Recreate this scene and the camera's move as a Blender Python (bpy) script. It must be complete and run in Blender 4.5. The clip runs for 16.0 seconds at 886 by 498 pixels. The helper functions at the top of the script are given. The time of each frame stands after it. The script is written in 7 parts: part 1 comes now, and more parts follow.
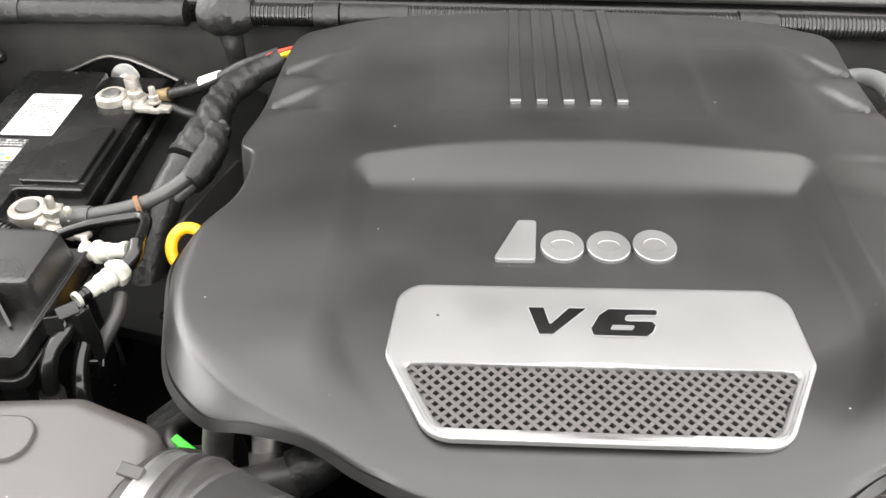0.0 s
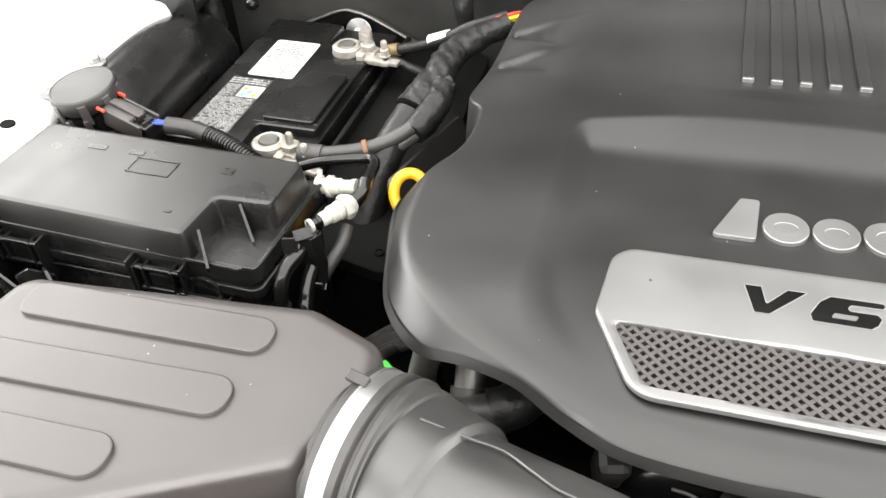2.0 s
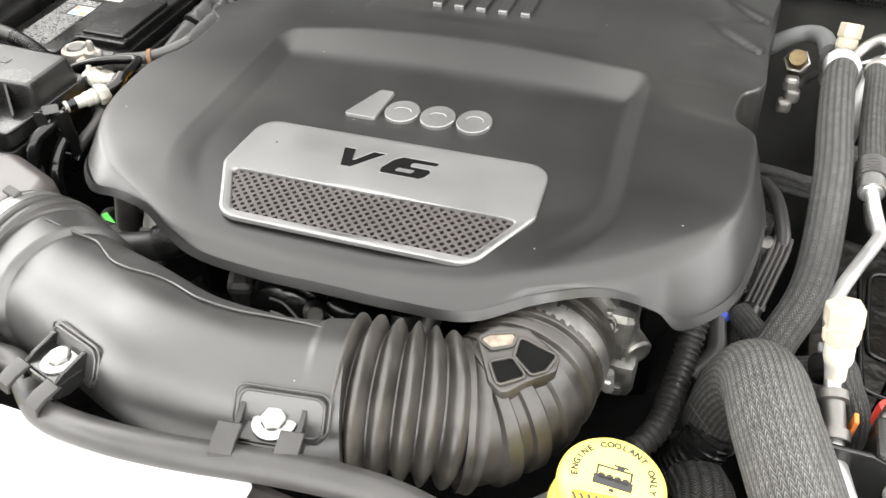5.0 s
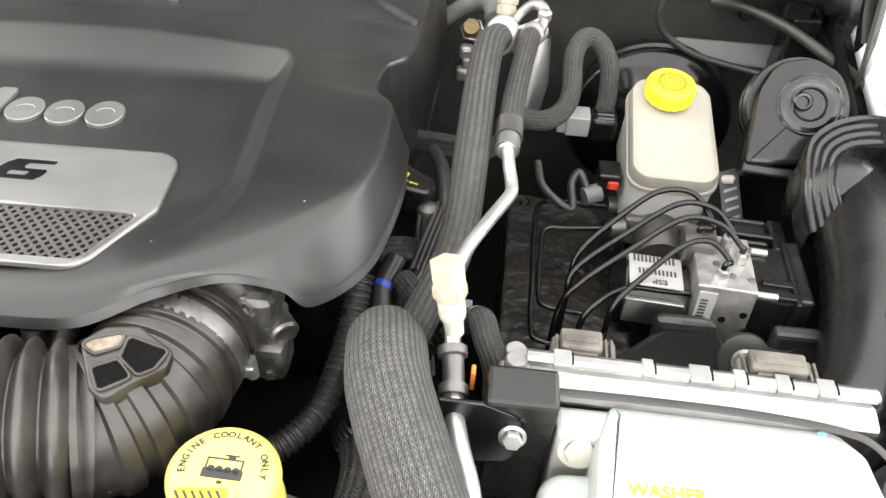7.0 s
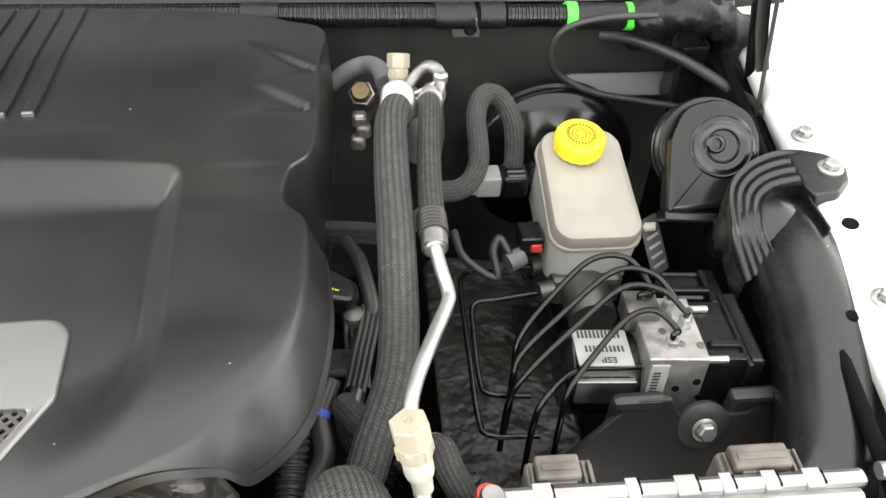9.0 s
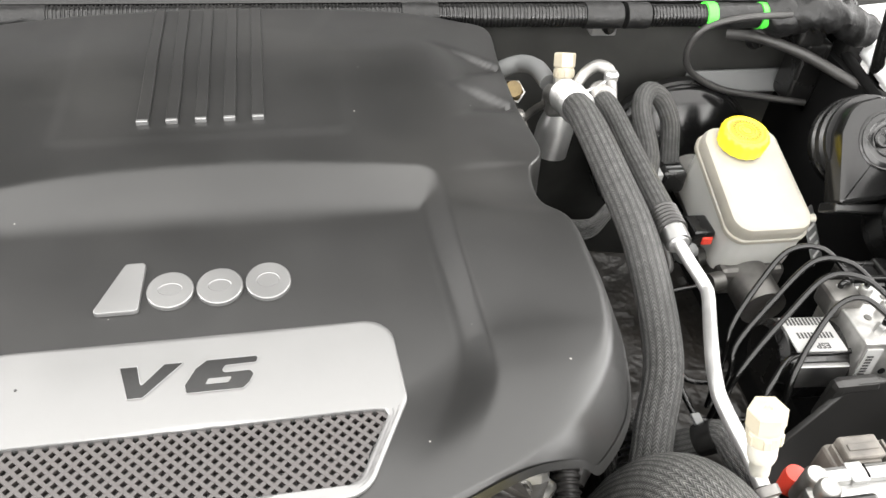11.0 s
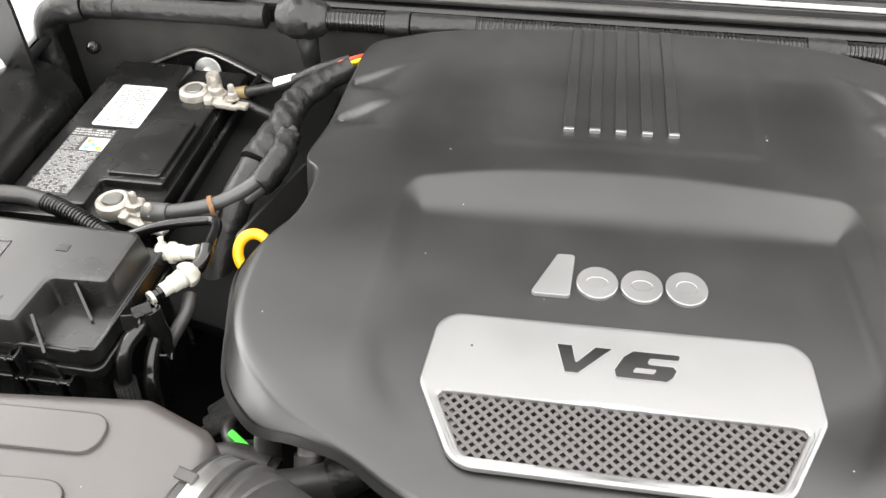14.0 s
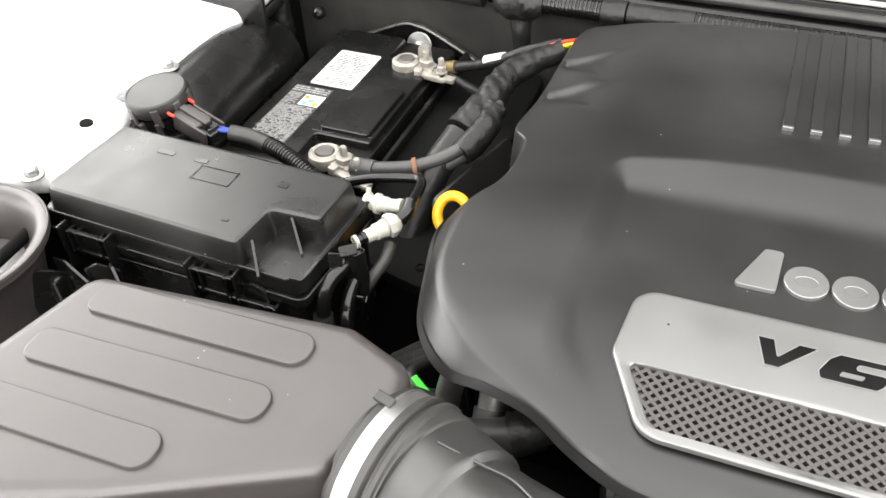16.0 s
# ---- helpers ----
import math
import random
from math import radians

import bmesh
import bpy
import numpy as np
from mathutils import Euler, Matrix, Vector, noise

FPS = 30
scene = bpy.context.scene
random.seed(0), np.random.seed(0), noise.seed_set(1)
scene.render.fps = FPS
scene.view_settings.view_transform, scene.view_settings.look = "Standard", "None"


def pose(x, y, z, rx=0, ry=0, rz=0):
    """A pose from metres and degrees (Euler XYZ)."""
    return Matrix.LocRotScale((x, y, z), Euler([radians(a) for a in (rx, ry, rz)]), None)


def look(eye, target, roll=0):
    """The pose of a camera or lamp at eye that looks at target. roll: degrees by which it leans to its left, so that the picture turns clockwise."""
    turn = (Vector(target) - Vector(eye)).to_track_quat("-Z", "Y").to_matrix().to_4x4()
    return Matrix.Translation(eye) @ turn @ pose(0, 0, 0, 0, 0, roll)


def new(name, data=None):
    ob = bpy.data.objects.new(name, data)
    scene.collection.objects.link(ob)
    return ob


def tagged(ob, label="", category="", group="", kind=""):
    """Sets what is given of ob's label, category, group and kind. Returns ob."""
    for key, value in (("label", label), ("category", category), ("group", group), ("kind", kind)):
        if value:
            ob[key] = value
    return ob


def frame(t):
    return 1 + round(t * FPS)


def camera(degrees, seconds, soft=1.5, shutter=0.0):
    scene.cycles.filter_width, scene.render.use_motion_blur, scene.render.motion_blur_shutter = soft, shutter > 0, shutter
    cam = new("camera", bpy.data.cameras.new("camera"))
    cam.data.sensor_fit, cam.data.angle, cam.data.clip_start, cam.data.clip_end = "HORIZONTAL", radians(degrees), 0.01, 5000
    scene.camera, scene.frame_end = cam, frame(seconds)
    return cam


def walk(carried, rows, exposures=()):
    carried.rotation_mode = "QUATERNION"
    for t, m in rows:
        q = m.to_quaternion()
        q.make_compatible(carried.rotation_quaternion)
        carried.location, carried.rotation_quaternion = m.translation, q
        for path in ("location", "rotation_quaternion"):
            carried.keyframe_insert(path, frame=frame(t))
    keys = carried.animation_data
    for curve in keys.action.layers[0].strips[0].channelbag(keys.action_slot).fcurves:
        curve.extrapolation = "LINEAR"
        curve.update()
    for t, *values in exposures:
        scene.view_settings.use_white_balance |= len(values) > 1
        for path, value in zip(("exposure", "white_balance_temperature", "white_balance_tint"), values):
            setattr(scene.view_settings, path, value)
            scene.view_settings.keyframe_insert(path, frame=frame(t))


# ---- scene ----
cam = camera(56.2, 16.0)
METRES, EYE, TILT, LEAN, TURN = 1.2, 1.3744, -40.0, 0.0, 3.1
ROWS = [
    (0.0, 0.0, 0.0, 0.0, 0.0, 0.0, -0.0),
    (0.5, -0.0242, 0.0061, 0.0006, 3.67, -0.84, -2.09),
    (1.0, -0.0348, 0.0028, -0.0041, 7.08, -1.12, -4.06),
    (1.5, -0.0314, -0.007, -0.0078, 9.97, -1.57, -5.58),
    (2.0, -0.0219, -0.019, -0.0146, 12.09, -2.21, -6.77),
    (2.5, 0.0007, -0.0352, -0.0213, 13.25, -2.66, -9.0),
    (3.0, 0.0518, -0.063, -0.0296, 14.18, -3.01, -9.55),
    (3.5, 0.1122, -0.0843, -0.034, 14.79, -3.49, -9.7),
    (6.0, 0.292, -0.0913, -0.063, 7.43, -3.41, -7.67),
    (6.5, 0.3186, -0.0827, -0.0595, 3.63, -3.2, -5.77),
    (7.0, 0.3447, -0.0709, -0.0451, -0.53, -2.96, -3.56),
    (7.5, 0.3606, -0.0529, -0.0258, -4.01, -3.06, -1.72),
    (8.0, 0.3555, -0.04, -0.0009, -6.45, -2.93, 0.9),
    (10.5, 0.1794, -0.0007, 0.0422, -12.05, -3.94, 4.61),
    (11.0, 0.1164, 0.0036, 0.0461, -13.24, -4.23, 4.74),
    (11.5, 0.0698, 0.0038, 0.0391, -11.65, -4.26, 4.61),
    (12.0, 0.0553, -0.012, 0.0347, -8.21, -3.88, 4.18),
    (12.5, 0.0666, -0.0248, 0.0301, -5.02, -3.1, 2.73),
    (13.0, 0.0753, -0.0366, 0.0332, -2.12, -2.64, 1.28),
    (13.5, 0.0527, -0.0357, 0.0387, 1.24, -2.57, -0.95),
    (14.0, 0.0186, -0.0301, 0.0412, 5.17, -2.72, -3.42),
    (14.5, -0.0053, -0.0252, 0.038, 8.53, -3.01, -5.21),
    (15.0, -0.0164, -0.0321, 0.0298, 11.61, -3.28, -6.64),
    (15.5, -0.0164, -0.0404, 0.0194, 14.08, -3.49, -8.93),
    (16.0, -0.0069, -0.0462, 0.0126, 16.1, -3.62, -10.57),
]
walk(cam, [(t, pose(-0.0747, -0.3518, EYE, TILT, LEAN, TURN) @ pose(METRES * x, METRES * y, METRES * z, 90 + pitch, roll, yaw)) for t, x, y, z, yaw, pitch, roll in ROWS],
     [(0.0, 1.12), (1.5, 1.04), (2.5, 0.96), (3.0, 0.92), (3.5, 0.86), (3.7, 0.86), (5.8, 0.94), (6.5, 0.98), (7.0, 0.68), (7.5, 0.42), (8.2, 0.16), (10.3, 0.86), (11.0, 0.92), (11.5, 0.93), (12.0, 0.98), (13.5, 1.02), (15.0, 0.98), (16.0, 0.78)])

# ---------------------------------------------------------------- world, lights
world = bpy.data.worlds.new("world")
scene.world = world
world.use_nodes = True
world.node_tree.nodes["Background"].inputs[0].default_value = (0.95, 0.97, 1.0, 1)
world.node_tree.nodes["Background"].inputs[1].default_value = 0.015


def area(name, at, target, sx, sy, watts, colour=(1, 0.98, 0.95)):
    d = bpy.data.lights.new(name, "AREA")
    d.shape, d.size, d.size_y, d.energy, d.color = "RECTANGLE", sx, sy, watts, colour
    ob = new(name, d)
    ob.matrix_world = look(at, target)
    return ob


# Broad unseen overhead light, sized from the reflections on the engine cover
area("unseen_overhead_light", (0.0, -0.15, 3.32), (0.0, -0.15, 0.0), 7.0, 4.4, 220)
# Further unseen overhead lights, added to brighten the skirt, fuse lid and right side
area("unseen_overhead_light", (0.0, -4.0, 3.32), (0.0, -4.0, 0.0), 10.0, 2.4, 400)
area("unseen_overhead_light", (-4.3, 1.6, 3.32), (-4.3, 1.6, 0.0), 3.0, 3.0, 210)
area("unseen_overhead_light", (4.6, 2.2, 3.32), (4.6, 2.2, 0.0), 2.8, 3.0, 140)
area("unseen_overhead_light", (4.8, -1.0, 3.32), (4.8, -1.0, 0.0), 2.4, 4.0, 90)
# No windows here: large fill lights added to brighten faces turned outward
area("side_fill_light", (-6.6, -1.2, 1.9), (0.0, -1.2, 1.6), 7.0, 2.4, 210, (1.0, 0.985, 0.97))
area("side_fill_light", (6.6, -1.0, 1.9), (0.0, -1.0, 1.6), 7.0, 2.4, 180, (1.0, 0.985, 0.97))
area("side_fill_light", (0.0, -6.6, 1.7), (0.0, 0.0, 1.6), 8.0, 2.4, 270, (1.0, 0.985, 0.97))

# ---------------------------------------------------------------- materials
def mat(name, colour, rough=0.5, metal=0.0, bump=0.0, scale=400.0, vary=0.12, vscale=18.0, sheen=0.0, spec=0.5, coat=0.0, trans=0.0, sub=0.0, dust=0.0, deep=0.00012):
    m = bpy.data.materials.new(name)
    m.use_nodes = True
    nt = m.node_tree
    p = nt.nodes["Principled BSDF"]
    p.inputs["Metallic"].default_value = metal
    p.inputs["Specular IOR Level"].default_value = spec
    p.inputs["Coat Weight"].default_value = coat
    p.inputs["Transmission Weight"].default_value = trans
    if sub:
        p.inputs["Subsurface Weight"].default_value = sub
        p.inputs["Subsurface Radius"].default_value = (0.02, 0.018, 0.014)
    tc = nt.nodes.new("ShaderNodeTexCoord")
    n1 = nt.nodes.new("ShaderNodeTexNoise")
    n1.inputs["Scale"].default_value, n1.inputs["Detail"].default_value = vscale, 5
    nt.links.new(tc.outputs["Object"], n1.inputs["Vector"])
    ramp = nt.nodes.new("ShaderNodeMapRange")
    ramp.inputs[1].default_value, ramp.inputs[2].default_value = 0.3, 0.7
    ramp.inputs[3].default_value, ramp.inputs[4].default_value = 1 - vary, 1 + vary
    nt.links.new(n1.outputs["Fac"], ramp.inputs[0])
    mix = nt.nodes.new("ShaderNodeVectorMath")
    mix.operation = "SCALE"
    mix.inputs[0].default_value = colour
    nt.links.new(ramp.outputs[0], mix.inputs["Scale"])
    nt.links.new(mix.outputs[0], p.inputs["Base Color"])
    if dust:
        # sparse pale dust specks of uneven size, and a faint film in patches
        vo = nt.nodes.new("ShaderNodeTexVoronoi")
        vo.inputs["Scale"].default_value = 95.0
        nt.links.new(tc.outputs["Object"], vo.inputs["Vector"])
        sp = nt.nodes.new("ShaderNodeSeparateColor")
        nt.links.new(vo.outputs["Color"], sp.inputs[0])
        size = nt.nodes.new("ShaderNodeMapRange")
        size.inputs[1].default_value, size.inputs[2].default_value = 1 - dust, 1.0
        size.inputs[3].default_value, size.inputs[4].default_value = 0.0, 0.085
        nt.links.new(sp.outputs[0], size.inputs[0])
        less = nt.nodes.new("ShaderNodeMath")
        less.operation = "LESS_THAN"
        nt.links.new(vo.outputs["Distance"], less.inputs[0])
        nt.links.new(size.outputs[0], less.inputs[1])
        film = nt.nodes.new("ShaderNodeTexNoise")
        film.inputs["Scale"].default_value, film.inputs["Detail"].default_value = 7.0, 8
        nt.links.new(tc.outputs["Object"], film.inputs["Vector"])
        fr = nt.nodes.new("ShaderNodeMapRange")
        fr.inputs[1].default_value, fr.inputs[2].default_value, fr.inputs[3].default_value, fr.inputs[4].default_value = 0.5, 0.8, 0.0, 0.035
        nt.links.new(film.outputs["Fac"], fr.inputs[0])
        both = nt.nodes.new("ShaderNodeMath")
        both.operation, both.use_clamp = "ADD", True
        nt.links.new(less.outputs[0], both.inputs[0])
        nt.links.new(fr.outputs[0], both.inputs[1])
        dm = nt.nodes.new("ShaderNodeMix")
        dm.data_type = "RGBA"
        dm.inputs[7].default_value = (0.30, 0.29, 0.27, 1)
        nt.links.new(both.outputs[0], dm.inputs[0])
        nt.links.new(mix.outputs[0], dm.inputs[6])
        nt.links.new(dm.outputs[2], p.inputs["Base Color"])
    r2 = nt.nodes.new("ShaderNodeMapRange")
    r2.inputs[1].default_value, r2.inputs[2].default_value = 0.3, 0.7
    r2.inputs[3].default_value, r2.inputs[4].default_value = max(0.03, rough - 0.06), min(1, rough + 0.06)
    nt.links.new(n1.outputs["Fac"], r2.inputs[0])
    nt.links.new(r2.outputs[0], p.inputs["Roughness"])
    if bump:
        n2 = nt.nodes.new("ShaderNodeTexNoise")
        n2.inputs["Scale"].default_value, n2.inputs["Detail"].default_value = scale, 3
        nt.links.new(tc.outputs["Object"], n2.inputs["Vector"])
        b = nt.nodes.new("ShaderNodeBump")
        b.inputs["Strength"].default_value, b.inputs["Distance"].default_value = bump, deep
        nt.links.new(n2.outputs["Fac"], b.inputs["Height"])
        nt.links.new(b.outputs[0], p.inputs["Normal"])
    return m


def braid_mat(name, dark, light, around=14.0, along=190.0):
    """Woven sleeve: ribs round the tube and slanting threads, along the tube's own coordinates."""
    m = mat(name, dark, 0.5, spec=0.35)
    nt = m.node_tree
    p = nt.nodes["Principled BSDF"]
    uv = nt.nodes.new("ShaderNodeUVMap")
    sep = nt.nodes.new("ShaderNodeSeparateXYZ")
    nt.links.new(uv.outputs[0], sep.inputs[0])

    def calc(op, a, b=None):
        n = nt.nodes.new("ShaderNodeMath")
        n.operation = op
        for i, v in enumerate((a, b)):
            if v is None:
                continue
            if isinstance(v, (int, float)):
                n.inputs[i].default_value = v
            else:
                nt.links.new(v, n.inputs[i])
        return n.outputs[0]
    u = calc("MULTIPLY", sep.outputs[0], around)
    tri = calc("PINGPONG", u, 0.5)
    tex = nt.nodes.new("ShaderNodeTexNoise")
    tex.inputs["Scale"].default_value, tex.inputs["Detail"].default_value = 160.0, 4
    tco = nt.nodes.new("ShaderNodeTexCoord")
    nt.links.new(tco.outputs["Object"], tex.inputs["Vector"])
    slant = calc("ADD", calc("MULTIPLY", sep.outputs[1], along), calc("ADD", calc("MULTIPLY", tri, 3.0), calc("MULTIPLY", tex.outputs["Fac"], 1.3)))
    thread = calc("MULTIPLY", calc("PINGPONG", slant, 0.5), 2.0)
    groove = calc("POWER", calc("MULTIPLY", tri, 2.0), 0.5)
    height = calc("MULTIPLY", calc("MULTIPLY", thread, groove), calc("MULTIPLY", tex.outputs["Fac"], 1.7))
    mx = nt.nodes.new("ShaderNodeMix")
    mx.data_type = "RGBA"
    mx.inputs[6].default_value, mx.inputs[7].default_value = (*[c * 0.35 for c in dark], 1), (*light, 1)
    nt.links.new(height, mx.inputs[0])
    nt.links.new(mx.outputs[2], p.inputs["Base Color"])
    b = nt.nodes.new("ShaderNodeBump")
    b.inputs["Strength"].default_value, b.inputs["Distance"].default_value = 1.0, 0.0014
    nt.links.new(height, b.inputs["Height"])
    nt.links.new(b.outputs[0], p.inputs["Normal"])
    return m


COVER = mat("cover_plastic", (0.0090, 0.0090, 0.0088), 0.34, bump=0.2, scale=1500, vary=0.07, vscale=9, spec=0.64, dust=0.05)
BLACK = mat("black_plastic", (0.0045, 0.0045, 0.0045), 0.27, bump=0.1, scale=900, vary=0.2, spec=0.62, dust=0.06)
GREYBLACK = mat("grained_plastic", (0.036, 0.031, 0.030), 0.38, bump=0.15, scale=1300, vary=0.12, spec=0.85, dust=0.06)
# Near-black for recesses and the bay's depths: their shade is in the colour
DEEP = mat("recess_shade_black", (0.003, 0.003, 0.003), 0.8, vary=0.5, bump=0.3, scale=120, spec=0.12)
# Two hood tones set only by what the engine cover should reflect
HOODGREY = mat("hood_reflect_grey", (0.17, 0.17, 0.17), 0.55, vary=0.06, vscale=6)
HOODM = mat("hood_reflect_dark", (0.014, 0.014, 0.0137), 0.7, vary=0.1)
GLOSS = mat("gloss_black", (0.004, 0.004, 0.004), 0.18, vary=0.2)
RUBBER = mat("rubber", (0.030, 0.029, 0.028), 0.42, bump=0.3, scale=500, vary=0.25, vscale=30)
DUSTY = mat("dusty_rubber", (0.026, 0.0235, 0.0205), 0.42, bump=0.4, scale=300, vary=0.65, vscale=38, spec=0.75, dust=0.12, deep=0.0003)
TAPE = mat("cloth_tape", (0.008, 0.008, 0.008), 0.42, bump=1.0, scale=110, vary=0.3, vscale=60, deep=0.0016, spec=0.4)
SILVER = mat("silver_paint", (0.235, 0.235, 0.234), 0.34, metal=0.7, vary=0.03)
ALU = mat("aluminium", (0.38, 0.38, 0.375), 0.38, metal=1.0, bump=0.4, scale=250, vary=0.15, vscale=40)
CAST = mat("cast_metal", (0.17, 0.166, 0.158), 0.5, metal=0.9, bump=0.8, scale=300, vary=0.25, vscale=50)
LEAD = mat("lead", (0.34, 0.32, 0.285), 0.55, metal=0.5, bump=0.9, scale=220, vary=0.3, vscale=90)
ZINC = mat("zinc_bolt", (0.45, 0.45, 0.44), 0.35, metal=0.8, vary=0.15, vscale=80)
WHITE = mat("white_paint", (0.82, 0.82, 0.82), 0.25, vary=0.02, coat=0.5)
LABEL = mat("paper_label", (0.55, 0.55, 0.545), 0.45, vary=0.03)
INK = mat("ink", (0.03, 0.03, 0.03), 0.5)
INKGREY = mat("grey_ink", (0.085, 0.088, 0.088), 0.5)
# Yellow made paler: the strong light on the coolant cap is in its colour
LITYELLOW = mat("lit_yellow_plastic", (0.86, 0.74, 0.16), 0.34, vary=0.04)
DARKYELLOW = mat("dark_yellow_relief", (0.22, 0.17, 0.012), 0.5)
YELLOW = mat("yellow_plastic", (0.80, 0.63, 0.025), 0.38, vary=0.04)
CREAM = mat("cream_plastic", (0.43, 0.425, 0.375), 0.45, vary=0.05, sub=0.15)
TAN = mat("tan_plastic", (0.36, 0.325, 0.25), 0.42, vary=0.08, vscale=60, sub=0.15)
MILKGREY = mat("grey_milky_plastic", (0.42, 0.42, 0.40), 0.42, vary=0.05, sub=0.2)
MILK = mat("milky_plastic", (0.52, 0.505, 0.445), 0.4, vary=0.04, sub=0.4)
RED = mat("red_plastic", (0.6, 0.05, 0.03), 0.4)
ORANGE = mat("orange_plastic", (0.7, 0.2, 0.04), 0.4)
GREEN = mat("green_tape", (0.08, 0.75, 0.06), 0.4)
BRASS = mat("dull_brass", (0.20, 0.15, 0.075), 0.5, metal=0.6, vary=0.3, vscale=80)
WIREBLUE = mat("blue_wire", (0.03, 0.07, 0.45), 0.4)
BLUE = mat("blue_print", (0.1, 0.45, 0.75), 0.4)
ORANGEY = mat("amber_plastic", (0.82, 0.43, 0.012), 0.38, vary=0.05)
CABLE = mat("grey_cable", (0.05, 0.05, 0.049), 0.42, vary=0.15, vscale=40, bump=0.2, scale=300, dust=0.08)
TIE = mat("brown_tape", (0.16, 0.075, 0.03), 0.6, vary=0.4, vscale=120)
SPIPE = mat("bright_pipe", (0.52, 0.52, 0.515), 0.36, metal=0.85, bump=0.2, scale=250, vary=0.1, vscale=40)
PADM = mat("firewall_felt", (0.034, 0.034, 0.032), 0.65, bump=0.6, scale=220, vary=0.35, vscale=14, spec=0.2)
CANM = mat("dark_canister_plastic", (0.016, 0.0155, 0.015), 0.42, bump=0.15, scale=900, vary=0.15, spec=0.6, dust=0.05)
DUSTGREY = mat("dusty_grey_plastic", (0.115, 0.105, 0.092), 0.5, bump=0.4, scale=250, vary=0.45, vscale=60, spec=0.5)
LIDM = mat("satin_black_plastic", (0.0085, 0.0083, 0.0080), 0.32, bump=0.12, scale=1100, vary=0.06, spec=0.72, dust=0.02)
LIGHTGREY = mat("light_grey_plastic", (0.27, 0.272, 0.27), 0.45, vary=0.06, vscale=60)
BLOCKM = mat("machined_aluminium", (0.46, 0.455, 0.44), 0.36, metal=0.8, bump=0.5, scale=320, vary=0.25, vscale=70)
GREYC = mat("grey_plastic", (0.12, 0.123, 0.123), 0.5)
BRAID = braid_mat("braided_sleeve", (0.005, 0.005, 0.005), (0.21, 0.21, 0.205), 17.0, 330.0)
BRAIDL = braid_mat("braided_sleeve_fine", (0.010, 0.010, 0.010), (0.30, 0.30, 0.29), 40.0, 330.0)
CASTL = mat("light_cast_metal", (0.27, 0.265, 0.255), 0.42, metal=0.9, bump=0.9, scale=260, vary=0.3, vscale=60, deep=0.0003)
PALE = mat("pale_metal", (0.36, 0.35, 0.335), 0.4, metal=0.85, bump=0.3, scale=300, vary=0.15, vscale=60)
CRUMPLED = mat("crumpled_sheet", (0.014, 0.012, 0.010), 0.4, bump=1.0, scale=22, vary=0.6, vscale=20, spec=0.5, deep=0.012)
GRIT = mat("tan_dust", (0.22, 0.18, 0.14), 0.7, vary=0.4, vscale=150)
PIPEM = mat("smooth_black_plastic", (0.018, 0.0178, 0.0172), 0.38, bump=0.25, scale=500, vary=0.2, vscale=25, spec=0.95, dust=0.08)
PRINTW = mat("white_print", (0.36, 0.36, 0.355), 0.5, vary=0.2, vscale=80)
RESM = mat("cream_plastic", (0.31, 0.295, 0.255), 0.42, vary=0.05, vscale=40, sub=0.35)
SILVERLABEL = mat("silver_label", (0.36, 0.36, 0.355), 0.4, vary=0.06, vscale=60)
DYE = mat("blue_dye", (0.30, 0.52, 0.54), 0.4, vary=0.2, vscale=200)
WASHM = mat("washer_plastic", (0.42, 0.445, 0.425), 0.42, vary=0.06, vscale=30, sub=0.35)
FLOORM = mat("showroom_floor", (0.4, 0.39, 0.38), 0.35, vary=0.05, vscale=2)
# Dark grey chosen for what the cover reflects, on surfaces out of view
DARKWALL = mat("dark_reflection_grey", (0.16, 0.16, 0.16), 0.7, vary=0.02, vscale=1)
WALLM = mat("wall_paint", (0.8, 0.8, 0.8), 0.7, vary=0.02, vscale=1)

# ---------------------------------------------------------------- mesh tools
def V(*a):
    return Vector(a)


def mesh_object(name, bm, material, smooth=True):
    me = bpy.data.meshes.new(name)
    bmesh.ops.recalc_face_normals(bm, faces=bm.faces)
    bm.to_mesh(me)
    bm.free()
    me.materials.append(material)
    if smooth:
        me.shade_smooth()
        me.set_sharp_from_angle(angle=radians(38))
        if "plane" in me.attributes:
            for poly, flag in zip(me.polygons, me.attributes["plane"].data):
                if flag.value:
                    poly.use_smooth = False
    return new(name, me)


def part(name, bm, material, parent=None, label="", smooth=True):
    ob = mesh_object(name, bm, material, smooth)
    ob.parent = parent
    if label:
        tagged(ob, label)
    return ob


def thing(name, label, category, group="", kind=""):
    return tagged(new(name), label, category, group, kind)


def put(bm, verts, m):
    bmesh.ops.transform(bm, matrix=m, verts=verts)


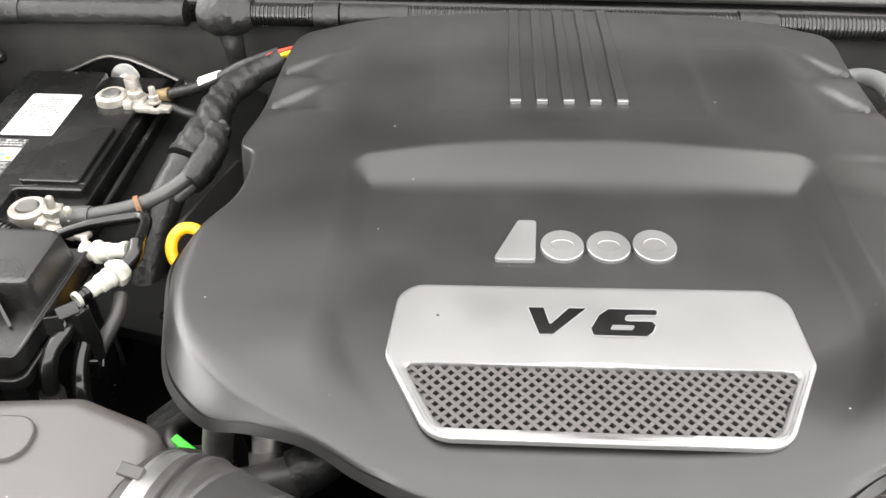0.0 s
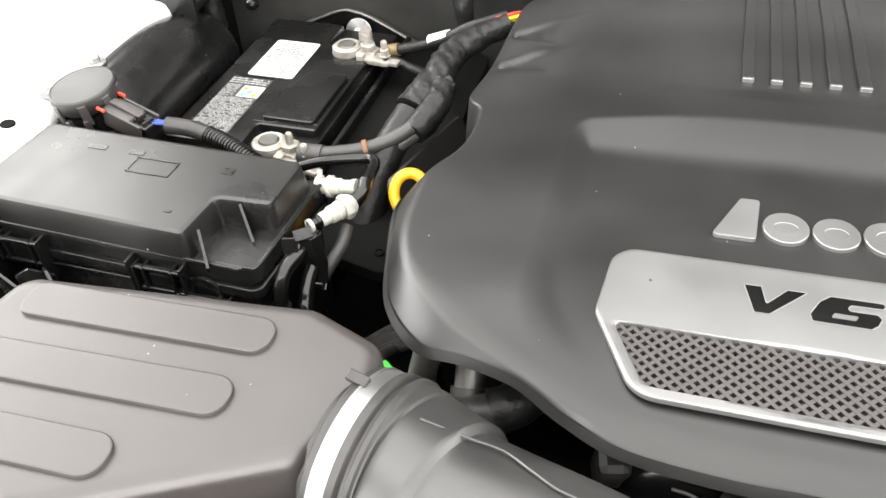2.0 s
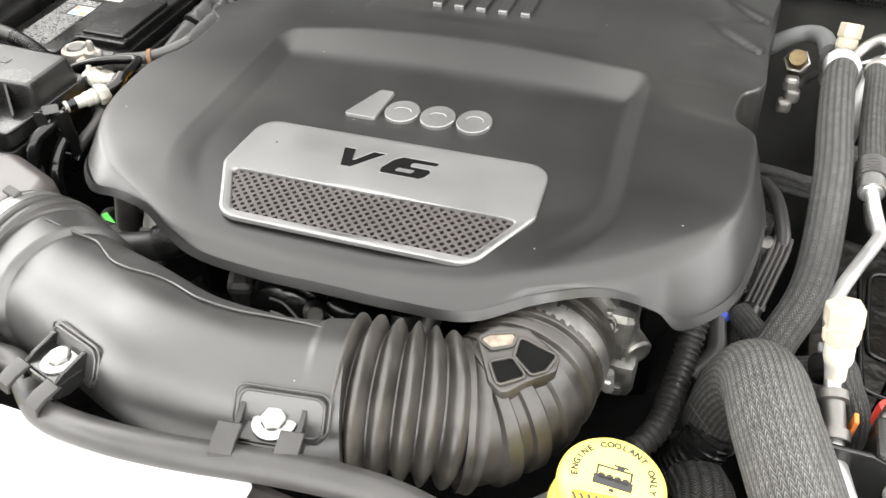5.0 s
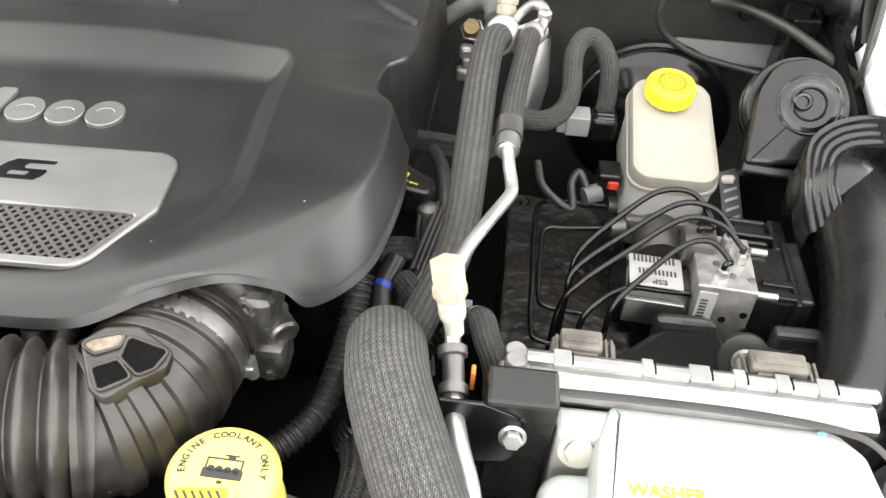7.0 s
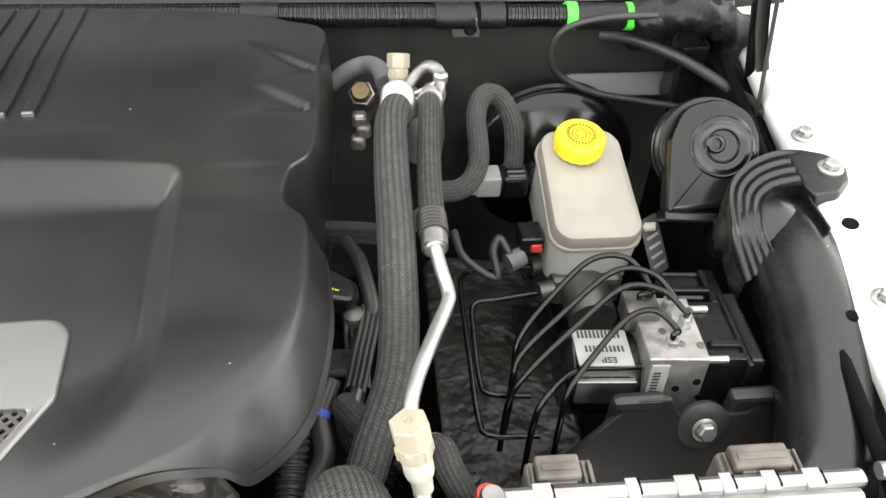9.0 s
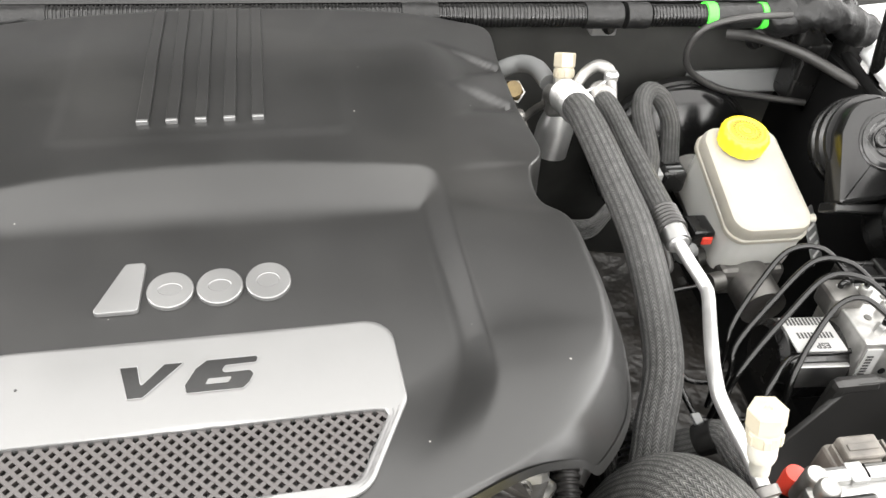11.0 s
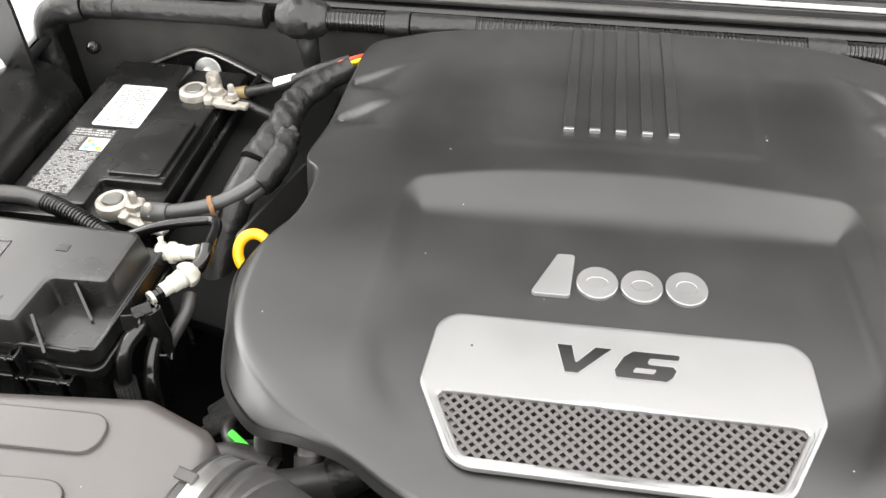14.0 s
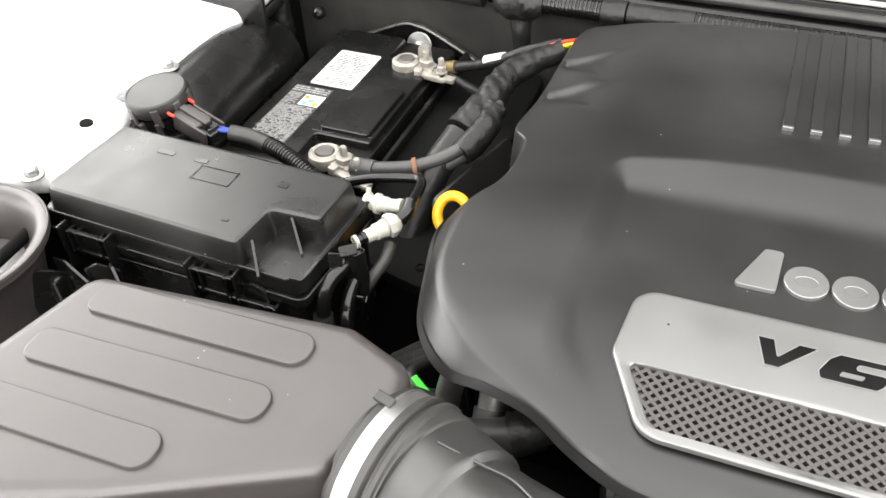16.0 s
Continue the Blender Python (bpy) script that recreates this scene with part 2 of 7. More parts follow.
def box(bm, x0, x1, y0, y1, z0, z1, bevel=0.0, m=None, seg=2):
    r = bmesh.ops.create_cube(bm, size=1, matrix=Matrix.LocRotScale(((x0 + x1) / 2, (y0 + y1) / 2, (z0 + z1) / 2), None, (x1 - x0, y1 - y0, z1 - z0)))
    vs = r["verts"]
    if bevel:
        es = list({e for v in vs for e in v.link_edges})
        r = bmesh.ops.bevel(bm, geom=es, offset=bevel, segments=seg, affect="EDGES", profile=0.5)
        vs = list({v for f in r["faces"] for v in f.verts} | {v for v in vs if v.is_valid})
        lay = bm.faces.layers.int.get("plane") or bm.faces.layers.int.new("plane")
        made = set(r["faces"])
        for f in {f for v in r["verts"] for f in v.link_faces}:
            if f not in made:
                f[lay] = 1
    if m is not None:
        put(bm, vs, m)
    return vs


def boxed(*a, **k):
    bm = bmesh.new()
    box(bm, *a, **k)
    return bm


def smooth_path(pts, n=12):
    """Catmull-Rom through points, n steps a span."""
    P = [Vector(p) for p in pts]
    P = [2 * P[0] - P[1]] + P + [2 * P[-1] - P[-2]]
    out = []
    for i in range(1, len(P) - 2):
        a, b, c, d = P[i - 1:i + 3]
        for j in range(n):
            t = j / n
            out.append(0.5 * (2 * b + (c - a) * t + (2 * a - 5 * b + 4 * c - d) * t * t + (3 * b - a - 3 * c + d) * t ** 3))
    out.append(P[-2])
    return out


def resample(path, step):
    out, rest = [path[0]], 0.0
    for a, b in zip(path, path[1:]):
        L = (b - a).length
        d = step - rest
        while d <= L:
            out.append(a.lerp(b, d / L))
            d += step
        rest = L - (d - step)
    return out


def sweep(bm, path, radius, sides=16, cap=True, flat=1.0, up=(0, 0, 1), wob=0.0):
    """A tube along a path; radius a number or a function of (metres along, whole length)."""
    uvl = bm.loops.layers.uv.verify()
    n = len(path)
    S = [0.0]
    for a, b in zip(path, path[1:]):
        S.append(S[-1] + (b - a).length)
    nrm = None
    rings = []
    for i, p in enumerate(path):
        t = (path[min(i + 1, n - 1)] - path[max(i - 1, 0)]).normalized()
        if nrm is None:
            u = Vector(up)
            nrm = (u - t * u.dot(t))
            if nrm.length < 1e-3:
                nrm = Vector((1, 0, 0)) - t * t.x
        nrm = (nrm - t * nrm.dot(t)).normalized()
        bi = t.cross(nrm)
        r = radius(S[i], S[-1]) if callable(radius) else radius
        ring = []
        for k in range(sides):
            a = 2 * math.pi * k / sides
            rr = r * (1 + (wob * noise.noise(p * 90 + Vector((math.cos(a), math.sin(a), 0)) * 1.3) if wob else 0))
            ring.append(bm.verts.new(p + nrm * (math.cos(a) * rr * flat) + bi * (math.sin(a) * rr)))
        rings.append(ring)
    for i in range(n - 1):
        for k in range(sides):
            k2 = (k + 1) % sides
            f = bm.faces.new((rings[i][k], rings[i][k2], rings[i + 1][k2], rings[i + 1][k]))
            for l, (uu, vv) in zip(f.loops, ((k, S[i]), (k + 1, S[i]), (k + 1, S[i + 1]), (k, S[i + 1]))):
                l[uvl].uv = (uu / sides, vv)
    if cap:
        bm.faces.new(rings[0][::-1])
        bm.faces.new(rings[-1])
    return rings


def tube(pts, radius, sides=16, n=12, step=None, **k):
    bm = bmesh.new()
    path = smooth_path(pts, n)
    if step:
        path = resample(path, step)
    sweep(bm, path, radius, sides, **k)
    return bm


def corrugated(r, pitch=0.0042, depth=0.10):
    return lambda s, L: r * (1 + depth * (1 if math.sin(2 * math.pi * s / pitch) > 0 else -1) * 0.5)


def lathe(bm, prof, sides=32, m=None, arc=None):
    """Turn (radius, height) pairs round z."""
    rings = []
    for r, z in prof:
        if r < 1e-6:
            rings.append([bm.verts.new((0, 0, z))])
        else:
            rings.append([bm.verts.new((r * math.cos(2 * math.pi * k / sides), r * math.sin(2 * math.pi * k / sides), z)) for k in range(sides)])
    for a, b in zip(rings, rings[1:]):
        for k in range(sides):
            k2 = (k + 1) % sides
            if len(a) == 1 and len(b) == 1:
                continue
            if len(a) == 1:
                bm.faces.new((a[0], b[k], b[k2]))
            elif len(b) == 1:
                bm.faces.new((a[k], a[k2], b[0]))
            else:
                bm.faces.new((a[k], a[k2], b[k2], b[k]))
    vs = [v for r in rings for v in r]
    if m is not None:
        put(bm, vs, m)
    return vs


def turned(prof, sides=32, m=None):
    bm = bmesh.new()
    lathe(bm, prof, sides, m)
    return bm


def rounded(poly, radii, seg=6):
    """A polygon with rounded corners, as (x, y) points."""
    out, n = [], len(poly)
    for i, p in enumerate(poly):
        r = radii[i] if isinstance(radii, (list, tuple)) else radii
        p, a, b = V(*p), V(*poly[i - 1]), V(*poly[(i + 1) % n])
        if r <= 0:
            out.append(p)
            continue
        da, db = (a - p).normalized(), (b - p).normalized()
        half = da.angle(db) / 2
        d = min(r / math.tan(half), (a - p).length * 0.49, (b - p).length * 0.49)
        c = p + (da + db).normalized() * (d / math.cos(half))
        s, e = p + da * d - c, p + db * d - c
        for j in range(seg + 1):
            v = s.lerp(e, j / seg)
            out.append(c + v.normalized() * s.length)
    return out


def slab(bm, poly, z0, z1, bevel=0.0, m=None, hole=None, taper=0.0):
    """Extrude an outline between two heights, with a small chamfer on top."""
    def ring(ps, z):
        return [bm.verts.new((p[0], p[1], z)) for p in ps]

    def shrink(ps, d):
        n, out = len(ps), []
        area2 = sum(ps[i - 1][0] * ps[i][1] - ps[i][0] * ps[i - 1][1] for i in range(n))
        for i in range(n):
            a, b = V(*ps[i - 1][:2]), V(*ps[(i + 1) % n][:2])
            t = b - a
            t = t.normalized() if t.length else V(1, 0)
            nn = V(-t.y, t.x) * (1 if area2 > 0 else -1)
            out.append(V(*ps[i][:2]) + nn * d)
        return out
    lay = bm.faces.layers.int.get("plane") or bm.faces.layers.int.new("plane")
    base = shrink(poly, -taper) if taper else poly
    loops = [ring(base, z0), ring(poly, z1 - bevel)]
    if bevel:
        steps = 6 if bevel > 0.007 else 2
        for i in range(1, steps + 1):
            a = math.pi / 2 * i / steps
            loops.append(ring(shrink(poly, bevel * (1 - math.cos(a))), z1 - bevel * (1 - math.sin(a))))
        loops.append(ring(shrink(poly, bevel * 1.2), z1))
    n = len(poly)
    for a, b in zip(loops, loops[1:]):
        for i in range(n):
            bm.faces.new((a[i - 1], a[i], b[i], b[i - 1]))
    bm.faces.new(loops[0][::-1])[lay] = 1
    bm.faces.new(loops[-1])[lay] = 1
    vs = [v for l in loops for v in l]
    if m is not None:
        put(bm, vs, m)
    return vs


def slabbed(*a, **k):
    bm = bmesh.new()
    slab(bm, *a, **k)
    return bm


def rect(x0, x1, y0, y1, r=0.0, seg=5):
    p = [(x0, y0), (x1, y0), (x1, y1), (x0, y1)]
    return rounded(p, r, seg) if r else [V(*q) for q in p]


def along(a, b):
    """A pose at a whose z axis points to b."""
    a, b = Vector(a), Vector(b)
    return Matrix.Translation(a) @ (b - a).to_track_quat("Z", "Y").to_matrix().to_4x4()


def rod(bm, a, b, r, sides=14):
    L = (Vector(b) - Vector(a)).length
    return lathe(bm, [(0, 0), (r, 0), (r, L), (0, L)], sides, along(a, b))


def bolt_bm(r=0.006, head=0.006, washer=0.0095):
    bm = bmesh.new()
    lathe(bm, [(0, 0), (washer, 0), (washer, 0.0012), (washer * 0.85, 0.002), (r, 0.002)], 24)
    vs = lathe(bm, [(r, 0.0015), (r * 1.02, head * 0.85), (r * 0.85, head), (0, head)], 6)
    return bm


def bolt(name, at, axis, material, label, r=0.006, head=0.006, washer=0.0095, parent=None, group=""):
    ob = mesh_object(name, bolt_bm(r, head, washer), material)
    ob.matrix_world = along(at, Vector(at) + Vector(axis))
    if parent:
        ob.parent = parent
    else:
        tagged(ob, label, "bolt", group)
    return ob


def letters(text, size, depth=0.0, bold=0.0):
    """A flat mesh of the words, centred on the origin in x and y."""
    cu = bpy.data.curves.new("words", "FONT")
    cu.body, cu.size, cu.extrude, cu.offset, cu.align_x, cu.align_y = text, size, depth, bold, "CENTER", "CENTER"
    cu.resolution_u = 3
    ob = bpy.data.objects.new("words", cu)
    scene.collection.objects.link(ob)
    me = bpy.data.meshes.new_from_object(ob.evaluated_get(bpy.context.evaluated_depsgraph_get()))
    bpy.data.objects.remove(ob)
    bm = bmesh.new()
    bm.from_mesh(me)
    bpy.data.meshes.remove(me)
    return bm


def smoothstep(a, b, x):
    t = min(1, max(0, (x - a) / (b - a)))
    return t * t * (3 - 2 * t)

# ---------------------------------------------------------------- showroom and car body
def structure(name, bm, material, label, category):
    return tagged(mesh_object(name, bm, material, False), label, category, "", "structure")


structure("floor", boxed(-7, 7, -7, 7, -0.1, 0), FLOORM, "pale polished showroom floor", "floor")
# Unseen ceiling and walls; the grey pair keeps the cover's reflections dark
structure("ceiling", boxed(-7.2, 7.2, -7.2, 7.2, 3.4, 3.5), DARKWALL, "unseen grey ceiling that darkens reflections", "ceiling")
structure("wall_north", boxed(-7.2, 7.2, 7, 7.2, 0, 3.4), DARKWALL, "unseen grey wall that darkens reflections", "wall")
structure("wall_south", boxed(-7.2, 7.2, -7.2, -7, 0, 3.4), WALLM, "unseen plain white room wall", "wall")
structure("wall_west", boxed(-7.2, -7, -7, 7, 0, 3.4), WALLM, "unseen plain white room wall", "wall")
structure("wall_east", boxed(7, 7.2, -7, 7, 0, 3.4), WALLM, "unseen plain white room wall", "wall")


def fender(side):
    """Inner ledge of a white front wing with its outer skin."""
    e = thing("fender", "white painted front fender with a bolted inner ledge", "fender", "front fenders")
    prof = [(-0.006, 0.936), (-0.004, 0.946), (0.000, 0.953), (0.006, 0.956), (0.10, 0.965), (0.115, 0.98), (0.15, 0.98), (0.23, 0.96), (0.26, 0.9), (0.27, 0.5)]
    bm = bmesh.new()
    rows = []
    for y in (-0.42, -0.2, 0.03, 0.06, 0.2, 0.4, 0.62, 0.9):
        edge = 0.691 + 0.165 * y if side > 0 else (0.690 + 0.05 * y if y > 0.04 else 0.765)
        rows.append([bm.verts.new((side * (x + edge), y, z)) for x, z in prof])
    for a, b in zip(rows, rows[1:]):
        for i in range(len(prof) - 1):
            bm.faces.new((a[i], a[i + 1], b[i + 1], b[i]))
    ob = part("ledge", bm, WHITE, e)
    ob.modifiers.new("thick", "SOLIDIFY").thickness = 0.003
    bm = bmesh.new()
    xs = (0.687, 0.165) if side > 0 else (0.690, 0.05)
    # Strip in near-black that paints the dark gap beside the ledge
    sweep(bm, [V(side * (xs[0] + xs[1] * y - 0.018), y, 0.935) for y in (-0.42, -0.1, 0.2, 0.5, 0.6)], 0.006, 10)
    part("edge_gap_strip", bm, DEEP, e, "near-black strip put in the dark gap beside the ledge")
    for y, dx in ((0.145, 0.018) if side < 0 else (0.170, 0.022),):
        bm = bmesh.new()
        x = side * (xs[0] + xs[1] * y + dx)
        lathe(bm, [(0.0, 0.0004), (0.0058, 0.0004), (0.0064, 0.0009), (0.0072, 0.0002), (0.0072, -0.002)], 20, Matrix.Translation((x, y, 0.9583)) @ pose(0, 0, 0, 0, side * -5.5))
        part("hole", bm, DEEP, e, "dark drain hole")
    return e


fender(-1)
fender(1)

# Bay floor and inner wings are near-black, with the bay's shade painted in
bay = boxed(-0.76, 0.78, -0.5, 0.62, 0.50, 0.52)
structure("bay_floor", bay, DEEP, "near-black engine bay floor with its shade in the colour", "engine bay")
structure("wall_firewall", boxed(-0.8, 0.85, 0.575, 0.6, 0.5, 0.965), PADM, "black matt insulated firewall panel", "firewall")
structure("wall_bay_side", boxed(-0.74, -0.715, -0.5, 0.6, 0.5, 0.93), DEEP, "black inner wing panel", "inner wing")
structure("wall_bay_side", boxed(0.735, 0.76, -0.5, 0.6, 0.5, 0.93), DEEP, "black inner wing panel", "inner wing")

# cowl above the firewall
cowl = thing("cowl", "glossy black cowl panel with lengthwise ridges below the windshield", "cowl panel")
bm = bmesh.new()
prof = [(0.565, 0.945), (0.562, 0.972), (0.572, 0.982), (0.60, 0.985), (0.606, 0.978), (0.615, 0.978), (0.622, 0.990), (0.66, 0.996), (0.666, 0.988), (0.676, 0.988), (0.684, 1.0), (0.80, 1.02), (0.84, 1.05)]
rows = [[bm.verts.new((x, y, z)) for y, z in prof] for x in (-0.72, -0.3, 0, 0.3, 0.72)]
for a, b in zip(rows, rows[1:]):
    for i in range(len(prof) - 1):
        bm.faces.new((a[i], a[i + 1], b[i + 1], b[i]))
part("panel", bm, GLOSS, cowl).modifiers.new("thick", "SOLIDIFY").thickness = 0.003
# Pale bars added for the bright lines where the cowl edge catches light
for y, z, r in ((0.612, 0.986, 0.0045), (0.640, 0.997, 0.006), (0.672, 0.996, 0.0045)):
    part("lit_edge_strip", tube([(-0.7, y, z - 0.004), (-0.2, y, z), (0.2, y, z), (0.7, y, z - 0.004)], r, 10, flat=0.6), MILKGREY, cowl, "pale strip standing for lit cowl edge lines")
part("seal", tube([(-0.7, 0.566, 0.985), (-0.3, 0.566, 0.988), (0.3, 0.566, 0.988), (0.7, 0.566, 0.985)], 0.006, 10), RUBBER, cowl, "rubber cowl seal")

# raised hood, hinged at the cowl, out of view except in reflections
hood = thing("hood", "unseen raised hood, grey skin and dark liner toned for reflections", "hood")
hm = pose(0, 0.86, 1.06, 80)
# Grey skin and dark liner outline are invented to tone the cover's reflections
part("inner_skin", slabbed(rect(-0.78, 0.78, 0, 1.2, 0.06), -0.01, 0.012, 0.006, m=hm), HOODGREY, hood)
part("liner", slabbed(rounded([(-0.74, 0.16), (-0.30, 0.16), (-0.24, 0.19), (0.24, 0.19), (0.30, 0.16), (0.74, 0.16), (0.70, 1.17), (-0.70, 1.17)], 0.03, 4), 0.012, 0.026, 0.008, m=hm), HOODM, hood, "dark liner outline added to darken reflections")

# ---------------------------------------------------------------- engine cover
# outlines from the front middle round to the rear middle: the rounded crest, and the lower edge of the skirt
RIGHT_CREST = [(0.0, -0.0945, 0.9962), (0.0475, -0.0925, 0.9970), (0.1021, -0.0885, 1.0012), (0.1370, -0.0780, 1.0060), (0.1737, -0.0650, 1.0102), (0.2062, -0.0477, 1.0135), (0.2330, -0.0245, 1.0150), (0.2590, 0.0107, 1.0150), (0.2700, 0.0505, 1.0135), (0.2724, 0.1000, 1.0113),
               (0.2700, 0.1376, 1.0088), (0.2545, 0.1630, 1.0060), (0.2580, 0.2032, 1.0040), (0.2755, 0.2338, 1.0000), (0.2785, 0.3176, 0.9850), (0.2813, 0.4098, 0.9800), (0.285, 0.481, 0.9760), (0.25, 0.489, 0.983), (0.19, 0.492, 0.993), (0.1, 0.493, 0.999), (0.0, 0.494, 1.001)]
RIGHT_SKIRT = [(0.0, -0.1085, 0.9865), (0.0511, -0.1090, 0.9868), (0.1048, -0.1060, 0.9883), (0.1454, -0.0830, 0.9940), (0.1869, -0.0688, 0.9995), (0.2210, -0.0595, 0.9872), (0.2415, -0.0535, 0.9689), (0.2735, -0.0145, 0.9680), (0.2870, 0.0500, 0.9735), (0.2860, 0.1050, 0.9700),
               (0.2800, 0.1485, 0.9610), (0.2600, 0.172, 0.948), (0.2630, 0.2035, 0.938), (0.2795, 0.2350, 0.870), (0.2835, 0.3176, 0.855), (0.2870, 0.4098, 0.855), (0.2910, 0.484, 0.855), (0.255, 0.496, 0.90), (0.19, 0.500, 0.945), (0.1, 0.50, 0.95), (0.0, 0.50, 0.95)]
LEFT_CREST = [(0.0, -0.0945, 0.9962), (0.045, -0.0935, 0.9962), (0.0917, -0.0895, 0.9969), (0.1287, -0.0840, 0.9980), (0.1633, -0.0670, 0.9995), (0.1981, -0.0475, 1.0003), (0.2312, -0.0250, 1.0021), (0.2615, 0.0065, 1.0030), (0.2788, 0.0468, 1.0039), (0.2804, 0.1069, 1.0049),
              (0.2640, 0.1452, 1.0055), (0.2607, 0.1749, 1.0055), (0.2644, 0.2095, 1.0036), (0.2805, 0.236, 0.9995), (0.2815, 0.3155, 0.9845), (0.2830, 0.4102, 0.9797), (0.280, 0.481, 0.9758), (0.25, 0.489, 0.983), (0.19, 0.492, 0.993), (0.1, 0.493, 0.999), (0.0, 0.494, 1.001)]
LEFT_SKIRT = [(0.0, -0.1085, 0.9865), (0.050, -0.1085, 0.9862), (0.1030, -0.1030, 0.9868), (0.1382, -0.0880, 0.9875), (0.1703, -0.0690, 0.9890), (0.2058, -0.0575, 0.9860), (0.2409, -0.0464, 0.9786), (0.2741, -0.0097, 0.9744), (0.2941, 0.0463, 0.9687), (0.3074, 0.108, 0.9687),
              (0.2959, 0.1547, 0.9601), (0.2760, 0.180, 0.948), (0.2760, 0.212, 0.942), (0.2900, 0.243, 0.932), (0.300, 0.34, 0.922), (0.304, 0.42, 0.918), (0.305, 0.490, 0.918), (0.255, 0.498, 0.93), (0.19, 0.500, 0.945), (0.1, 0.50, 0.95), (0.0, 0.50, 0.95)]
RECESS_W = [(-0.12, 0.095), (-0.09, 0.112), (-0.055, 0.139), (-0.036, 0.155), (-0.015, 0.168), (0.01, 0.1745), (0.05, 0.1745), (0.12, 0.172), (0.6, 0.170)]


def lerp_table(tab, x):
    if x <= tab[0][0]:
        return tab[0][1]
    for (a, u), (b, v) in zip(tab, tab[1:]):
        if x <= b:
            t = (x - a) / (b - a)
            return u + (v - u) * t
    return tab[-1][1]


def recess_slope(x, y):
    """0 on the sunken field's floor, 1 on the rim round it, and a plain slope between."""
    ax = abs(x)
    w = sum(lerp_table(RECESS_W, y + d) for d in (-0.02, -0.012, -0.004, 0.004, 0.012, 0.02)) / 6
    wide = 0.018 + 0.014 * smoothstep(0.04, -0.06, y)
    tx = (ax - w + 0.5 * wide) / wide
    ty = (y - 0.171) / (0.0525 - 0.66 * min(ax, 0.19) ** 2)
    t = (tx ** 2.6 + ty ** 2.6) ** (1 / 2.6) if tx > 0 and ty > 0 else max(tx, ty)
    # rounded foot, crisper crest
    if t < 0.22:
        return max(0.0, t + 0.22) ** 2 / 0.88
    if t > 0.92:
        return 1.0 - max(0.0, 1.08 - t) ** 2 / 0.32
    return t


def cover_height(x, y):
    x -= 0.003
    ax = abs(x)
    rim = 1.0112 - 0.0036 * smoothstep(0.2, -0.02, y) - 0.0045 * smoothstep(0.0, -0.09, y) - 0.005 * smoothstep(0.225, 0.34, y) - 0.005 * smoothstep(0.36, 0.5, y)
    rim -= 0.003 * smoothstep(-0.10, -0.19, x)
    rim += 0.0035 * smoothstep(0.10, 0.185, x) * smoothstep(0.28, 0.12, y)
    rim -= smoothstep(0.18, 0.31, ax) * (0.002 + 0.020 * smoothstep(0.16, 0.38, y))
    # shallow raised field round the ribs
    rim += 0.0012 * smoothstep(0.124, 0.110, ax) * smoothstep(0.252, 0.268, y)
    # flutes at the rear corners, each a narrow face towards the front
    for fy0 in (0.316, 0.392):
        d = y - fy0 + 0.30 * (ax - 0.27)
        rim -= 0.0055 * smoothstep(0.195, 0.27, ax) * (math.exp(-(d / 0.030) ** 2) if d < 0 else math.exp(-(d / 0.0065) ** 2))
    k = recess_slope(x, y) * smoothstep(-0.085, 0.03, y)
    z = 1.0 + (rim - 1.0) * k
    if y < -0.04:
        z = min(z, 1.0 + (rim - 1.0) * max(k, smoothstep(-0.055, -0.1, y)))
    # well under the mesh of the badge
    if -0.062 < y < -0.014 and ax < 0.114 + (y + 0.012) * 0.5:
        z -= 0.014
    return z


def full_loop(right, left):
    pts = [Vector(p) for p in right]
    return pts + [Vector((-p[0], *p[1:])) for p in left[1:-1]][::-1]


def closed_spline(pts, n):
    out, L = [], len(pts)
    for i in range(L):
        a, b, c, d = pts[i - 1], pts[i], pts[(i + 1) % L], pts[(i + 2) % L]
        for j in range(n):
            t = j / n
            out.append(0.5 * (2 * b + (c - a) * t + (2 * a - 5 * b + 4 * c - d) * t * t + (3 * b - a - 3 * c + d) * t ** 3))
    return out


cover = thing("engine_cover", "large dark grey moulded plastic engine cover over the motor", "engine cover")
NS = 14
SIDE = 0.003


crest = [V(c.x + SIDE, c.y, c.z) for c in closed_spline(full_loop(RIGHT_CREST, LEFT_CREST), NS)]
skirt = [V(k.x + SIDE, k.y, k.z) for k in closed_spline(full_loop(RIGHT_SKIRT, LEFT_SKIRT), NS)]
bm = bmesh.new()
RINGS, CENTRE = 150, V(0, 0.16)
loops = []
N = len(crest)
def top_point(c, f):
    q = CENTRE.lerp(c.xy, f)
    return V(q.x, q.y, cover_height(q.x, q.y) + (c.z - cover_height(c.x, c.y)) * smoothstep(0.70, 1.0, f))


def edge_width(c):
    return (0.026 + 0.019 * smoothstep(0.02, -0.06, c.y)) * (1 - 0.55 * smoothstep(0.07, 0.14, c.y))


for r in range(1, RINGS + 1):
    loops.append([bm.verts.new(top_point(c, r / RINGS * (1 - edge_width(c)))) for c in crest])
# the rounded crest, then the skirt with its turned lip
for j in range(1, 9):
    t = j / 8
    loops.append([bm.verts.new((1 - t) ** 2 * top_point(c, 1 - edge_width(c)) + 2 * t * (1 - t) * c + t * t * c.lerp(s, 6 * edge_width(c))) for c, s in zip(crest, skirt)])
